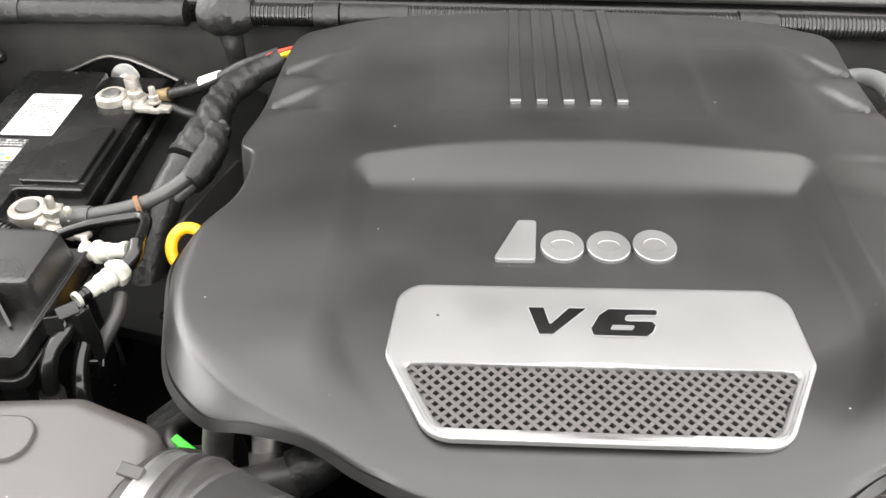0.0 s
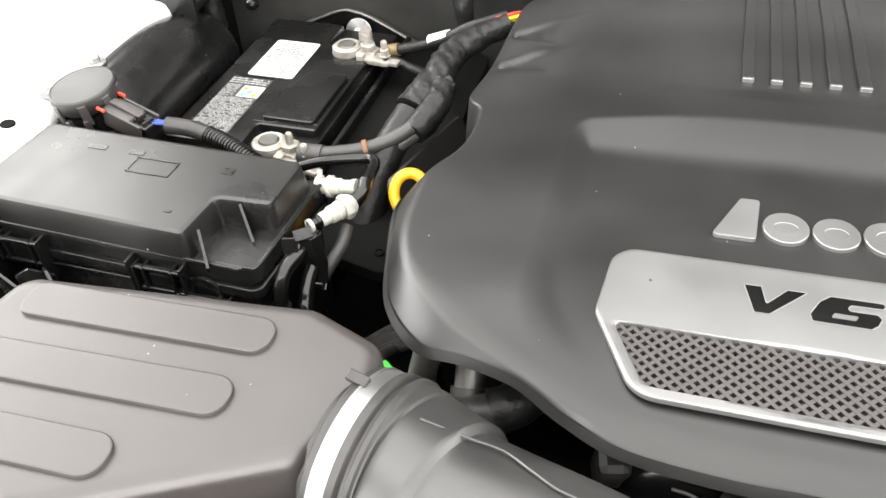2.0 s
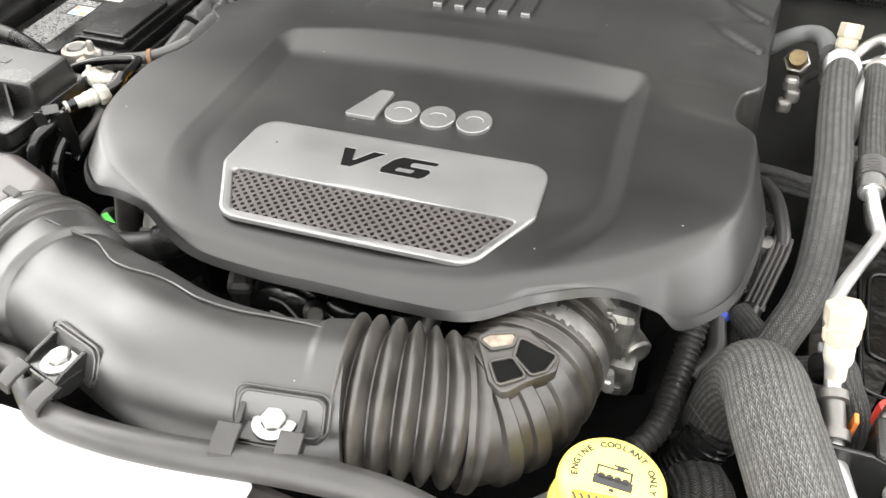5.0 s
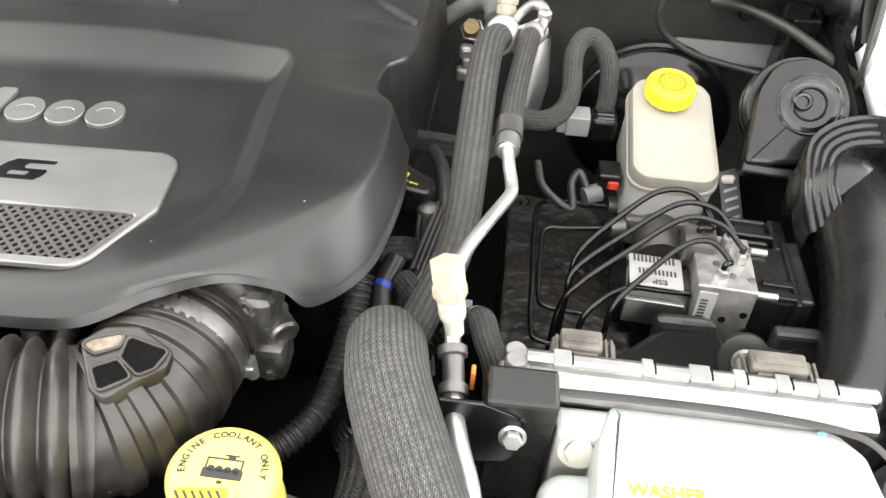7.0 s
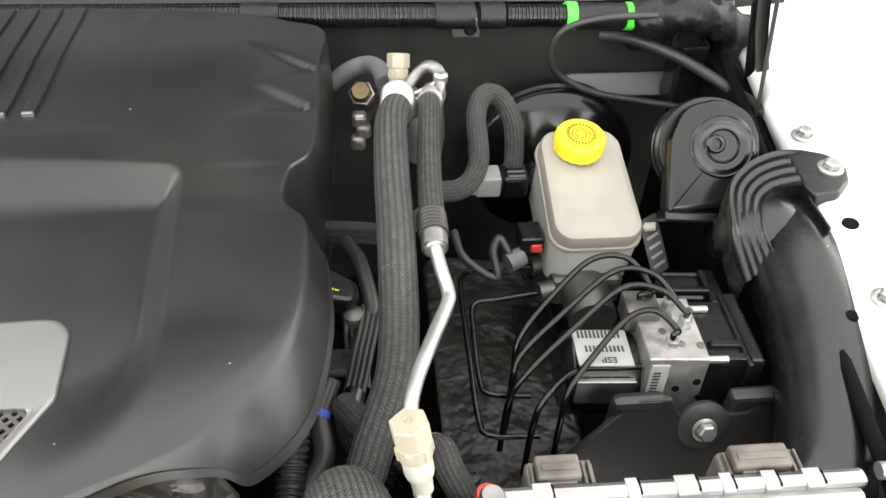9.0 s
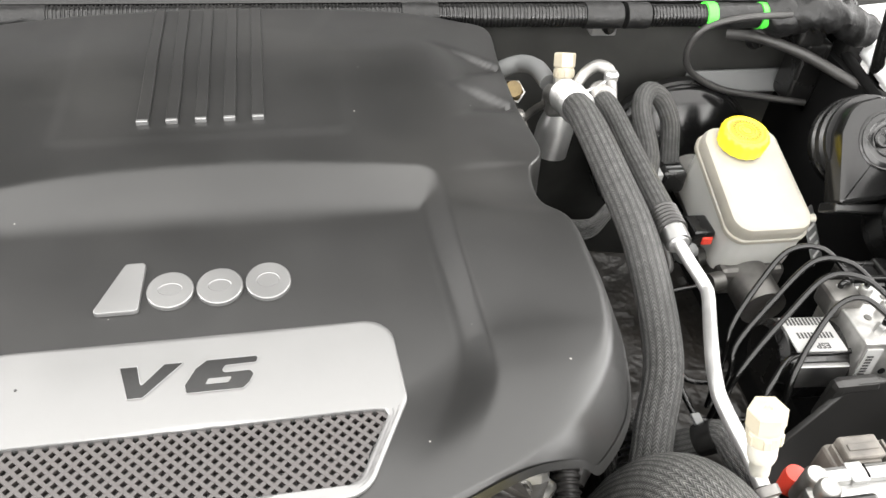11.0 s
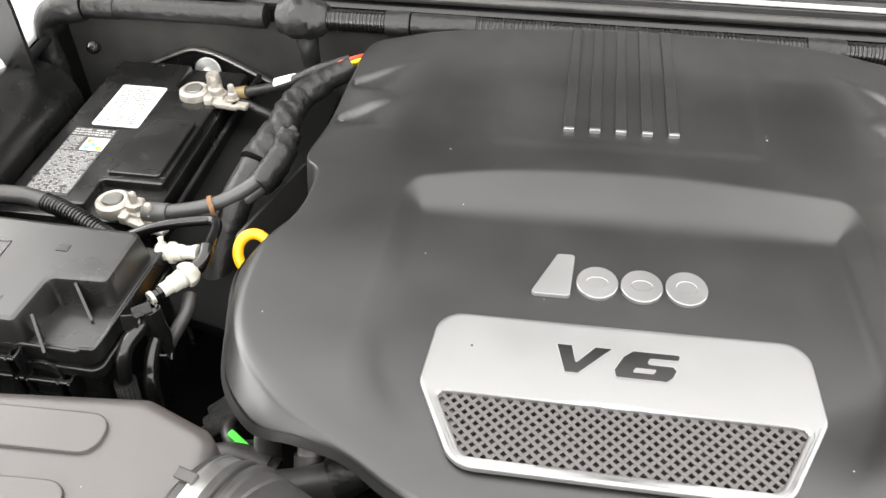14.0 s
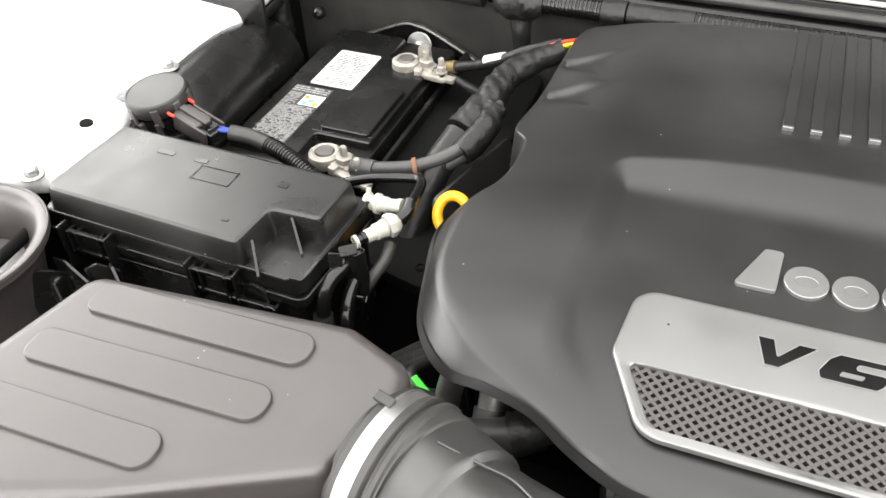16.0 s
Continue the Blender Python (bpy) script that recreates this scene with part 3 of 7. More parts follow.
for f, push in ((0.5, 0.0006), (0.90, 0.0), (0.955, 0.0), (0.965, 0.0010), (1.0, 0.0012), (1.0, -0.003)):
    loop = []
    for c, s in zip(crest, skirt):
        q = c.lerp(s, f)
        out = V(s.x - c.x, s.y - c.y, 0)
        q += (out.normalized() if out.length > 1e-4 else V(0, 0, 0)) * push
        if push < 0:
            q.z += 0.006
        loop.append(bm.verts.new(q))
    loops.append(loop)
mid = bm.verts.new((CENTRE.x, CENTRE.y, cover_height(*CENTRE)))
for i in range(N):
    bm.faces.new((mid, loops[0][i - 1], loops[0][i]))
for a, b in zip(loops, loops[1:]):
    for i in range(N):
        bm.faces.new((a[i - 1], b[i - 1], b[i], a[i]))
for i in range(N):
    bm.edges.get((loops[-2][i - 1], loops[-2][i])).smooth = False
body = part("shell", bm, COVER, cover)
# five raised ribs
for i in range(5):
    x0 = -0.046 + 0.023 * i
    bm = bmesh.new()
    w = 0.0058
    rows = []
    for j in range(15):
        y = 0.284 + j * 0.0146
        z = cover_height(x0, y) + 0.0034 - 0.0022 * (j / 14) ** 2
        rows.append([bm.verts.new((x0 + dx, y + (0.0015 if abs(dx) < w and j == 0 else 0), z + dz)) for dx, dz in ((-w, -0.007), (-w * 0.84, -0.0006), (-w * 0.72, 0), (w * 0.72, 0), (w * 0.84, -0.0006), (w, -0.007))])
    for a, b in zip(rows, rows[1:]):
        for k in range(5):
            bm.faces.new((a[k], a[k + 1], b[k + 1], b[k]))
    bm.faces.new(rows[0])
    part("rib", bm, COVER, cover)
    part("rib_tip", boxed(x0 - 0.0047, x0 + 0.0047, 0.2815, 0.2848, cover_height(x0, 0.287) - 0.001, cover_height(x0, 0.287) + 0.0042, bevel=0.0006), SILVER, cover, "small silver rib end")

# silver badge plate with mesh
BADGE = [(-0.1250, 0.0555), (-0.1292, -0.008), (-0.0985, -0.0700), (0.0985, -0.0700), (0.1292, -0.008), (0.1262, 0.0565)]
OPEN = [(-0.1172, -0.0145), (-0.0925, -0.0622), (0.0935, -0.0622), (0.1180, -0.0138)]
plate = rounded(BADGE, [0.018, 0.014, 0.022, 0.022, 0.014, 0.018], 8)
hole = rounded(OPEN, [0.004, 0.012, 0.012, 0.004], 6)


def plate_z(x, y):
    return 1.0036


def cast(poly, c, a):
    """Where the ray from c at the angle a leaves the outline."""
    d, best = V(math.cos(a), math.sin(a)), None
    for i in range(len(poly)):
        p, q = V(*poly[i - 1]) - c, V(*poly[i]) - c
        e = q - p
        den = d.x * e.y - d.y * e.x
        if abs(den) < 1e-12:
            continue
        t, u = (p.x * e.y - p.y * e.x) / den, (p.x * d.y - p.y * d.x) / den
        if t > 0 and -1e-6 <= u <= 1 + 1e-6 and (best is None or t > best):
            best = t
    return c + d * best


def plate_bm():
    """Plate outline with the mesh opening cut out, thickness and a small chamfer."""
    bm = bmesh.new()
    c, M = V(0, -0.035), 320
    outer = [cast(plate, c, 2 * math.pi * k / M) for k in range(M)]
    inner = [cast(hole, c, 2 * math.pi * k / M) for k in range(M)]
    L = []
    for ps, f, dz in ((outer, 0, -0.004), (outer, 0, -0.0012), (outer, 0.0007, -0.0003), (outer, 0.0016, 0), (outer, 0.004, 0), (None, 0.33, 0), (None, 0.66, 0), (inner, -0.0040, 0), (inner, -0.0016, 0), (inner, -0.0004, -0.0005), (inner, 0, -0.0012), (inner, 0, -0.006)):
        loop = []
        for o, i in zip(outer, inner):
            if ps is None:
                p = o.lerp(i, f)
            else:
                base = o if ps is outer else i
                p = base + (c - base).normalized() * f
            loop.append(bm.verts.new((p.x, p.y, plate_z(p.x, p.y) + dz)))
        L.append(loop)
    for a, b in zip(L, L[1:]):
        for k in range(M):
            bm.faces.new((a[k - 1], a[k], b[k], b[k - 1]))
    return bm


badge = part("badge_plate", plate_bm(), SILVER, cover, "satin silver badge plate")

bm = bmesh.new()
PITCH, SW = 0.0080, 0.00125


def clip_line(c, sgn):
    """Ends of the line y = sgn * (x - c) within the mesh opening."""
    ends = []
    n = len(OPEN)
    for i in range(n):
        (x1, y1), (x2, y2) = OPEN[i - 1], OPEN[i]
        f1, f2 = y1 - sgn * (x1 - c), y2 - sgn * (x2 - c)
        if f1 * f2 < 0:
            t = f1 / (f1 - f2)
            ends.append(V(x1 + (x2 - x1) * t, y1 + (y2 - y1) * t))
    return ends


for sgn in (-1, 1):
    for k in range(-40, 41):
        e = clip_line(k * PITCH, sgn)
        if len(e) == 2 and (e[0] - e[1]).length > 0.003:
            a, b = e
            t = (b - a).normalized()
            s = V(-t.y, t.x) * SW
            zt = [plate_z(p.x, p.y) - 0.0022 - (0.0002 if sgn > 0 else 0) for p in (a, b)]
            q = [(a + s, zt[0]), (b + s, zt[1]), (b - s, zt[1]), (a - s, zt[0])]
            top = [bm.verts.new((*p, z)) for p, z in q]
            low = [bm.verts.new((*p, z - 0.003)) for p, z in q]
            bm.faces.new(top)
            for i in range(4):
                bm.faces.new((top[i - 1], low[i - 1], low[i], top[i]))
part("mesh_grille", bm, GREYBLACK, badge, "dark diamond mesh", smooth=False)

# V6 lettering, sunk dark with a fine bright edge
def glyph(points):
    return [V(-0.0412 + 0.0002590 * (u - 402), 0.0352 - 0.000343 * (v - 295)) for u, v in points]


VEE = [(402, 295), (443, 295), (455, 339), (503, 295), (549, 295), (461, 366), (427, 366)]
SIX = [(722, 295), (600, 295), (575, 312), (552, 347), (556, 366), (684, 366), (700, 354), (710, 336), (702, 326), (634, 326), (644, 312), (716, 311)]
SLOT = [(606, 338), (660, 338), (651, 350), (598, 350)]
for outline, r in ((VEE, 0.0006), (SIX, 0.0018)):
    part("lettering", slabbed(rounded(glyph(outline), r, 3), 1.0030, 1.0040, 0.0002), GLOSS, badge, "dark V6 lettering")
    rim = [V(p.x, p.y, 1.0040) for p in rounded(glyph(outline), r, 3)]
    bm = bmesh.new()
    sweep(bm, rim + [rim[0]], 0.0004, 6)
    part("letter_edge", bm, SILVER, badge, "fine bright edge")
part("letter_slot", slabbed(rounded(glyph(SLOT), 0.0008, 3), 1.0038, 1.0043), SILVER, badge)
part("chip", turned([(0, 0.0004), (0.0008, 0.0004), (0.001, 0)], 8, Matrix.Translation((-0.0985, 0.0262, 1.0036))), INK, badge, "small dark chip")

# maker's emblem as plain silver shapes
def ring_plate(cx, cy, rx, ry, hx, hy):
    bm = bmesh.new()
    L = []
    for r1, r2, z in ((rx, ry, 1.0), (rx, ry, 1.0028), (rx - 0.0006, ry - 0.0006, 1.0034), (hx + 0.0006, hy + 0.0006, 1.0034), (hx, hy, 1.0031)):
        L.append([bm.verts.new((cx + r1 * math.cos(2 * math.pi * k / 40), cy + r2 * math.sin(2 * math.pi * k / 40), z)) for k in range(40)])
    for a, b in zip(L, L[1:]):
        for k in range(40):
            bm.faces.new((a[k - 1], a[k], b[k], b[k - 1]))
    bm.faces.new(L[-1])
    return bm


EMB = "raised silver emblem shape"
part("emblem_shape", slabbed(rounded([(-0.0640, 0.0825), (-0.0345, 0.0825), (-0.0325, 0.127), (-0.0460, 0.127)], 0.003, 4), 1.0, 1.0034, 0.0006), SILVER, cover, EMB)
part("emblem_shape", ring_plate(-0.0153, 0.0995, 0.0153, 0.0165, 0.0075, 0.005), SILVER, cover, EMB, smooth=False)
part("emblem_shape", ring_plate(0.0169, 0.0997, 0.0153, 0.0165, 0.0072, 0.005), SILVER, cover, EMB, smooth=False)
part("emblem_shape", ring_plate(0.0490, 0.1012, 0.0152, 0.0172, 0.0072, 0.0065), SILVER, cover, EMB, smooth=False)

# the cover sits with its right side a little higher
cover.matrix_world = Matrix.Translation((0, 0, 1)) @ pose(0, 0, 0, 0, -1.2, 0) @ Matrix.Translation((0, 0, -1))

# ---------------------------------------------------------------- battery
BX0, BX1, BY0, BY1, BZ = -0.635, -0.462, 0.240, 0.545, 0.884
battery = thing("car_battery", "black car battery with white printed labels in the engine bay", "battery")
part("case", boxed(BX0 + 0.004, BX1 - 0.004, BY0 + 0.004, BY1 - 0.004, 0.70, 0.862, bevel=0.004), BLACK, battery)
part("lid", slabbed(rect(BX0, BX1, BY0, BY1, 0.006), 0.860, BZ - 0.004, 0.002), BLACK, battery)
part("hatch_groove", tube([(BX1 - 0.082, BY0 + 0.060, BZ + 0.0062), (BX1 - 0.060, BY0 + 0.060, BZ + 0.0062), (BX1 - 0.050, BY0 + 0.066, BZ + 0.0062), (BX1 - 0.030, BY0 + 0.066, BZ + 0.0062), (BX1 - 0.0075, BY0 + 0.066, BZ + 0.0062)], 0.0009, 6), BLACK, battery)
part("side_step", boxed(BX1 - 0.003, BX1 + 0.012, BY0 + 0.030, BY1 - 0.030, 0.835, 0.858, bevel=0.003), BLACK, battery)
part("front_ledge", boxed(BX0 + 0.010, BX1 - 0.030, BY0 - 0.018, BY0 + 0.006, 0.856, 0.870, bevel=0.003), BLACK, battery)
part("raised_top", slabbed(rounded([(BX0 + 0.006, BY0 + 0.012), (BX1 - 0.075, BY0 + 0.012), (BX1 - 0.075, BY0 + 0.055), (BX1 - 0.006, BY0 + 0.055), (BX1 - 0.006, BY1 - 0.06), (BX1 - 0.07, BY1 - 0.06), (BX1 - 0.07, BY1 - 0.006), (BX0 + 0.006, BY1 - 0.006)], 0.004, 3), BZ - 0.005, BZ + 0.006, 0.003), BLACK, battery)
part("hatch", slabbed(rounded([(BX1 - 0.075, BY0 + 0.063), (BX1 - 0.012, BY0 + 0.063), (BX1 - 0.012, BY0 + 0.17), (BX1 - 0.06, BY0 + 0.17), (BX1 - 0.075, BY0 + 0.12)], 0.006, 4), BZ + 0.005, BZ + 0.0105, 0.002), BLACK, battery)
lab = part("label", slabbed(rect(-0.598, -0.540, 0.392, 0.480, 0.003), BZ + 0.0055, BZ + 0.0068), LABEL, battery, "white warning label with grey print")
def print_rows(x0, x1, y0, y1, z, pitch, skip, seed):
    """Rows of small bars, like text too small to read."""
    random.seed(seed)
    bm = bmesh.new()
    y = y0
    while y < y1:
        x, tall = x0, pitch * 0.55
        while x < x1 - pitch * 0.4:
            w = min(x1 - x, random.uniform(0.3, 1.5) * pitch)
            if random.random() > skip:
                q = [bm.verts.new((px, py, z)) for px, py in ((x, y), (x + w, y), (x + w, y + tall), (x, y + tall))]
                bm.faces.new(q)
            x += w + 0.22 * pitch
        y += pitch
    return bm


part("print", print_rows(-0.594, -0.544, 0.398, 0.474, BZ + 0.0071, 0.0040, 0.32, 2), INKGREY, lab, smooth=False)
lab2 = part("label", slabbed(rect(-0.612, -0.560, 0.262, 0.384, 0.002), BZ + 0.0055, BZ + 0.0066), INK, battery, "black label with white printed panels")
part("print", print_rows(-0.6105, -0.5615, 0.266, 0.338, BZ + 0.0070, 0.0023, 0.15, 4), PRINTW, lab2, "white print", smooth=False)
part("print", print_rows(-0.6105, -0.592, 0.341, 0.366, BZ + 0.0070, 0.0022, 0.15, 5), PRINTW, lab2, "white print", smooth=False)
part("print", print_rows(-0.6105, -0.5615, 0.370, 0.382, BZ + 0.0070, 0.0045, 0.15, 6), PRINTW, lab2, "white print", smooth=False)
part("print_block", boxed(-0.588, -0.561, 0.342, 0.366, BZ + 0.0066, BZ + 0.0068), LABEL, lab2, smooth=False)
for cx, cy, mt in ((-0.583, 0.36, ORANGE), (-0.575, 0.353, BLUE), (-0.567, 0.347, YELLOW), (-0.581, 0.347, BLUE)):
    part("print_block", slabbed([(cx + 0.0056 * math.cos(a * 2.0944 + 0.5), cy + 0.0056 * math.sin(a * 2.0944 + 0.5)) for a in range(3)], BZ + 0.0068, BZ + 0.007), mt, lab2, smooth=False)
for py in (BY0 + 0.025, BY1 - 0.035):
    part("post", turned([(0, 0), (0.0095, 0), (0.0085, 0.022), (0.0075, 0.024), (0, 0.024)], 20, Matrix.Translation((-0.487, py - 0.01, BZ - 0.004))), LEAD, battery, "lead terminal post")


def battery_clamp(at, rz):
    m = Matrix.Translation(at) @ pose(0, 0, 0, 0, 0, rz)
    e = thing("battery_clamp", "corroded grey lead battery clamp bolted to a terminal post", "battery clamp", "battery clamps")
    bm = bmesh.new()
    lathe(bm, [(0.010, -0.008), (0.0175, -0.008), (0.019, -0.002), (0.018, 0.005), (0.0145, 0.0075), (0.0115, 0.007), (0.010, 0.004)], 26)
    box(bm, 0.010, 0.040, -0.011, 0.010, -0.008, 0.003, bevel=0.003)
    box(bm, 0.026, 0.062, -0.015, 0.006, -0.008, 0.000, bevel=0.003, m=pose(0, 0, 0, 0, 0, -6))
    box(bm, 0.018, 0.028, -0.019, 0.016, -0.006, 0.004, bevel=0.002)
    box(bm, 0.052, 0.074, -0.014, -0.002, -0.006, 0.000, bevel=0.002, m=pose(0, 0, 0, 0, 0, -6))
    put(bm, bm.verts, m)
    part("clamp_body", bm, LEAD, e)
    bm = bmesh.new()
    lathe(bm, [(0, 0.0), (0.0112, 0.0), (0.0112, 0.006), (0.0095, 0.0085), (0, 0.009)], 22, m)
    part("post_top", bm, CAST, e, "dull grey post top")
    for px, py, r, h in ((0.028, 0.000, 0.0095, 0.023), (0.052, -0.008, 0.0062, 0.021)):
        bm = bmesh.new()
        lathe(bm, [(0, 0.001), (r * 1.25, 0.001), (r * 1.3, 0.003), (r, 0.0035), (r * 1.02, 0.010), (r * 0.8, 0.0115), (0.0042, 0.0115), (0.0042, h - 0.002), (0.003, h), (0, h)], 6)
        put(bm, bm.verts, m @ Matrix.Translation((px, py, 0)))
        part("nut", bm, LEAD, e)
    return e


battery_clamp((-0.497, 0.247, 0.899), -12)
battery_clamp((-0.500, 0.470, 0.893), 0)

# bracket behind the battery
bracket = thing("battery_bracket", "black triangular bracket with a pale folded rim behind the battery", "bracket")
bm = bmesh.new()
slab(bm, rounded([(-0.10, -0.11), (0.10, -0.11), (0.10, -0.03), (0.01, 0.016), (-0.02, 0.016), (-0.10, -0.022)], 0.008, 4), -0.004, 0.0, m=pose(-0.532, 0.570, 0.878, 80))
part("plate", bm, BLACK, bracket)
part("rim", tube([(-0.640, 0.566, 0.858), (-0.615, 0.566, 0.866), (-0.550, 0.566, 0.895), (-0.525, 0.566, 0.896), (-0.500, 0.566, 0.888), (-0.435, 0.566, 0.855)], 0.0045, 8, flat=0.6), CAST, bracket)
part("sleeve", tube([(-0.648, 0.566, 0.854), (-0.620, 0.566, 0.864)], 0.0058, 10), RUBBER, bracket)
wm = along((-0.520, 0.556, 0.872), (-0.520, 0.2, 0.98))
part("washer", turned([(0, 0), (0.018, 0), (0.0185, 0.0015), (0.017, 0.003), (0.006, 0.003), (0.006, 0.009), (0.003, 0.010), (0, 0.010)], 28, wm), ZINC, bracket, "large zinc washer and stud")

# ---------------------------------------------------------------- fuse box
fuse = thing("fuse_box", "black plastic fuse box with a stepped clip-on lid", "fuse box")
FZ = 0.973
lid_poly = rounded([(-0.662, 0.028), (-0.450, 0.022), (-0.446, 0.070), (-0.398, 0.072), (-0.396, 0.134), (-0.655, 0.140)], [0.012, 0.005, 0.006, 0.006, 0.008, 0.010], 5)
part("lid", slabbed(lid_poly, 0.946, FZ, 0.004, taper=0.004), LIDM, fuse)
part("lid_step", slabbed(rounded([(-0.672, 0.026), (-0.392, 0.020), (-0.385, 0.142), (-0.665, 0.148)], 0.010, 5), 0.934, 0.948, 0.003, taper=0.002), BLACK, fuse)
part("base", slabbed(rounded([(-0.668, 0.024), (-0.395, 0.018), (-0.388, 0.138), (-0.661, 0.144)], 0.010, 5), 0.80, 0.933, 0.003), BLACK, fuse)
part("flange", slabbed(rounded([(-0.676, 0.021), (-0.388, 0.015), (-0.381, 0.146), (-0.668, 0.152)], 0.010, 5), 0.922, 0.931, 0.002), BLACK, fuse)
for a, b in (((-0.4415, 0.0330), (-0.4270, 0.0130)), ((-0.4245, 0.0700), (-0.4065, 0.0500))):
    bm = bmesh.new()
    t = (V(*b) - V(*a)).normalized()
    s = V(-t.y, t.x) * 0.0011
    prof = [(V(*a), 0.946), (V(*b), 0.946), (V(*b), 0.9505), (V(*a), 0.9705)]
    fa = [bm.verts.new((*(p + s), z)) for p, z in prof]
    fb = [bm.verts.new((*(p - s), z)) for p, z in prof]
    bm.faces.new(fa)
    bm.faces.new(fb[::-1])
    for i in range(4):
        bm.faces.new((fa[i - 1], fa[i], fb[i], fb[i - 1]))
    bmesh.ops.recalc_face_normals(bm, faces=bm.faces[:])
    part("gusset", bm, BLACK, fuse, smooth=False)
part("lip", tube([(-0.6725, 0.0300, 0.9485), (-0.6680, 0.0255, 0.9490), (-0.6600, 0.0245, 0.9490), (-0.4300, 0.0195, 0.9490), (-0.4060, 0.0190, 0.9490), (-0.4020, 0.0210, 0.9500), (-0.3960, 0.0215, 0.9500), (-0.3915, 0.0260, 0.9490), (-0.3890, 0.0600, 0.9490), (-0.3850, 0.1350, 0.9490)], 0.0016, 8), BLACK, fuse, "rolled lid lip")
part("rib", boxed(-0.585, -0.485, 0.0165, 0.0185, 0.9165, 0.9190, bevel=0.0006), BLACK, fuse)
for x in (-0.640, -0.587, -0.500, -0.452):
    part("rib", boxed(x - 0.0013, x + 0.0013, 0.0080, 0.0220, 0.895, 0.9460, bevel=0.0008), BLACK, fuse)


def latch(x, y, z):
    """Clip: an open frame on the box with a cross bar hooked over a tongue."""
    e = part("latch", boxed(x - 0.022, x + 0.022, y, y + 0.006, z - 0.004, z + 0.004, bevel=0.002), BLACK, fuse)
    part("latch_bar", boxed(x - 0.021, x + 0.021, y - 0.006, y - 0.001, z + 0.009, z + 0.0125, bevel=0.0012), BLACK, e)
    part("latch_bar", boxed(x - 0.019, x + 0.019, y - 0.007, y - 0.001, z - 0.012, z - 0.008, bevel=0.0012), BLACK, e)
    part("tongue", boxed(x - 0.010, x + 0.010, y - 0.004, y + 0.002, z - 0.007, z + 0.006, bevel=0.0015), BLACK, e)
    for dx in (-0.022, -0.013, 0.013, 0.022):
        part("latch_ear", boxed(x + dx - 0.0014, x + dx + 0.0014, y - 0.007, y + 0.006, z - 0.013, z + 0.0125, bevel=0.0008), BLACK, e)


latch(-0.612, 0.019, 0.928)
latch(-0.475, 0.016, 0.928)
latch(-0.437, 0.014, 0.908)
part("vent", turned([(0, 0), (0.014, 0), (0.014, 0.003), (0.010, 0.003), (0.010, 0.001), (0, 0.001)], 20, along((-0.437, 0.017, 0.922), (-0.437, -1, 0.922))), BLACK, fuse)
for x, y, w, d in ((-0.585, 0.112, 0.018, 0.006), (-0.545, 0.112, 0.014, 0.006), (-0.452, 0.105, 0.010, 0.008), (-0.475, 0.045, 0.006, 0.003)):
    part("moulded_mark", boxed(x - w / 2, x + w / 2, y - d / 2, y + d / 2, FZ - 0.001, FZ + 0.0006), BLACK, fuse, smooth=False)
for q in ((-0.540, 0.086, -0.540, 0.106), (-0.500, 0.086, -0.500, 0.106), (-0.540, 0.086, -0.500, 0.086), (-0.540, 0.106, -0.500, 0.106)):
    part("moulded_mark", boxed(q[0] - 0.0006, q[2] + 0.0006, q[1] - 0.0006, q[3] + 0.0006, FZ - 0.001, FZ + 0.0007), BLACK, fuse, smooth=False)

# ---------------------------------------------------------------- air filter box and intake tube
airbox = thing("air_filter_box", "dark grey grained plastic air filter box with three raised pads", "air filter box")
AZ = 0.996
AB = [(-0.516, -0.063), (-0.304, -0.043), (-0.251, -0.063), (-0.243, -0.100), (-0.268, -0.157), (-0.392, -0.222), (-0.56, -0.290), (-0.548, -0.20)]
part("lid", slabbed(rounded(AB, [0.02, 0.02, 0.02, 0.02, 0.020, 0.03, 0.03, 0.03], 6), 0.885, AZ, 0.011, taper=0.007), GREYBLACK, airbox)
part("body", slabbed(rounded([(-0.520, -0.061), (-0.294, -0.042), (-0.244, -0.062), (-0.239, -0.105), (-0.270, -0.163), (-0.40, -0.228), (-0.57, -0.31), (-0.555, -0.20)], 0.02, 5), 0.76, 0.887, 0.002, taper=-0.01), GREYBLACK, airbox)
for (xl, yl), (xr, yr), hgt in (((-0.496, -0.082), (-0.318, -0.079), 0.030), ((-0.508, -0.134), (-0.322, -0.129), 0.030), ((-0.528, -0.186), (-0.368, -0.184), 0.030)):
    h = hgt / 2
    part("pad", slabbed(rounded([(xl, yl - h - 0.004), (xr, yr - h), (xr, yr + h), (xl, yl + h - 0.004)], [0.010, 0.013, 0.013, 0.010], 7), AZ - 0.002, AZ + 0.0032, 0.0012), GREYBLACK, airbox)
bm = bmesh.new()
sweep(bm, smooth_path([(-0.290, -0.112, 0.957), (-0.262, -0.1195, 0.958), (-0.232, -0.1255, 0.9577)]), 0.0370, 36)
part("neck", bm, GREYBLACK, airbox)

TUBE = [(-0.262, -0.1195, 0.9580), (-0.221, -0.1265, 0.9572), (-0.1793, -0.1482, 0.9632), (-0.1177, -0.1715, 0.9753), (-0.055, -0.1948, 0.9855), (0.0050, -0.2010, 0.9898), (0.0400, -0.1960, 0.9905), (0.0620, -0.1900, 0.9905)]
intake = thing("intake_tube", "black plastic air intake tube with a ribbed rubber bellows", "intake tube")
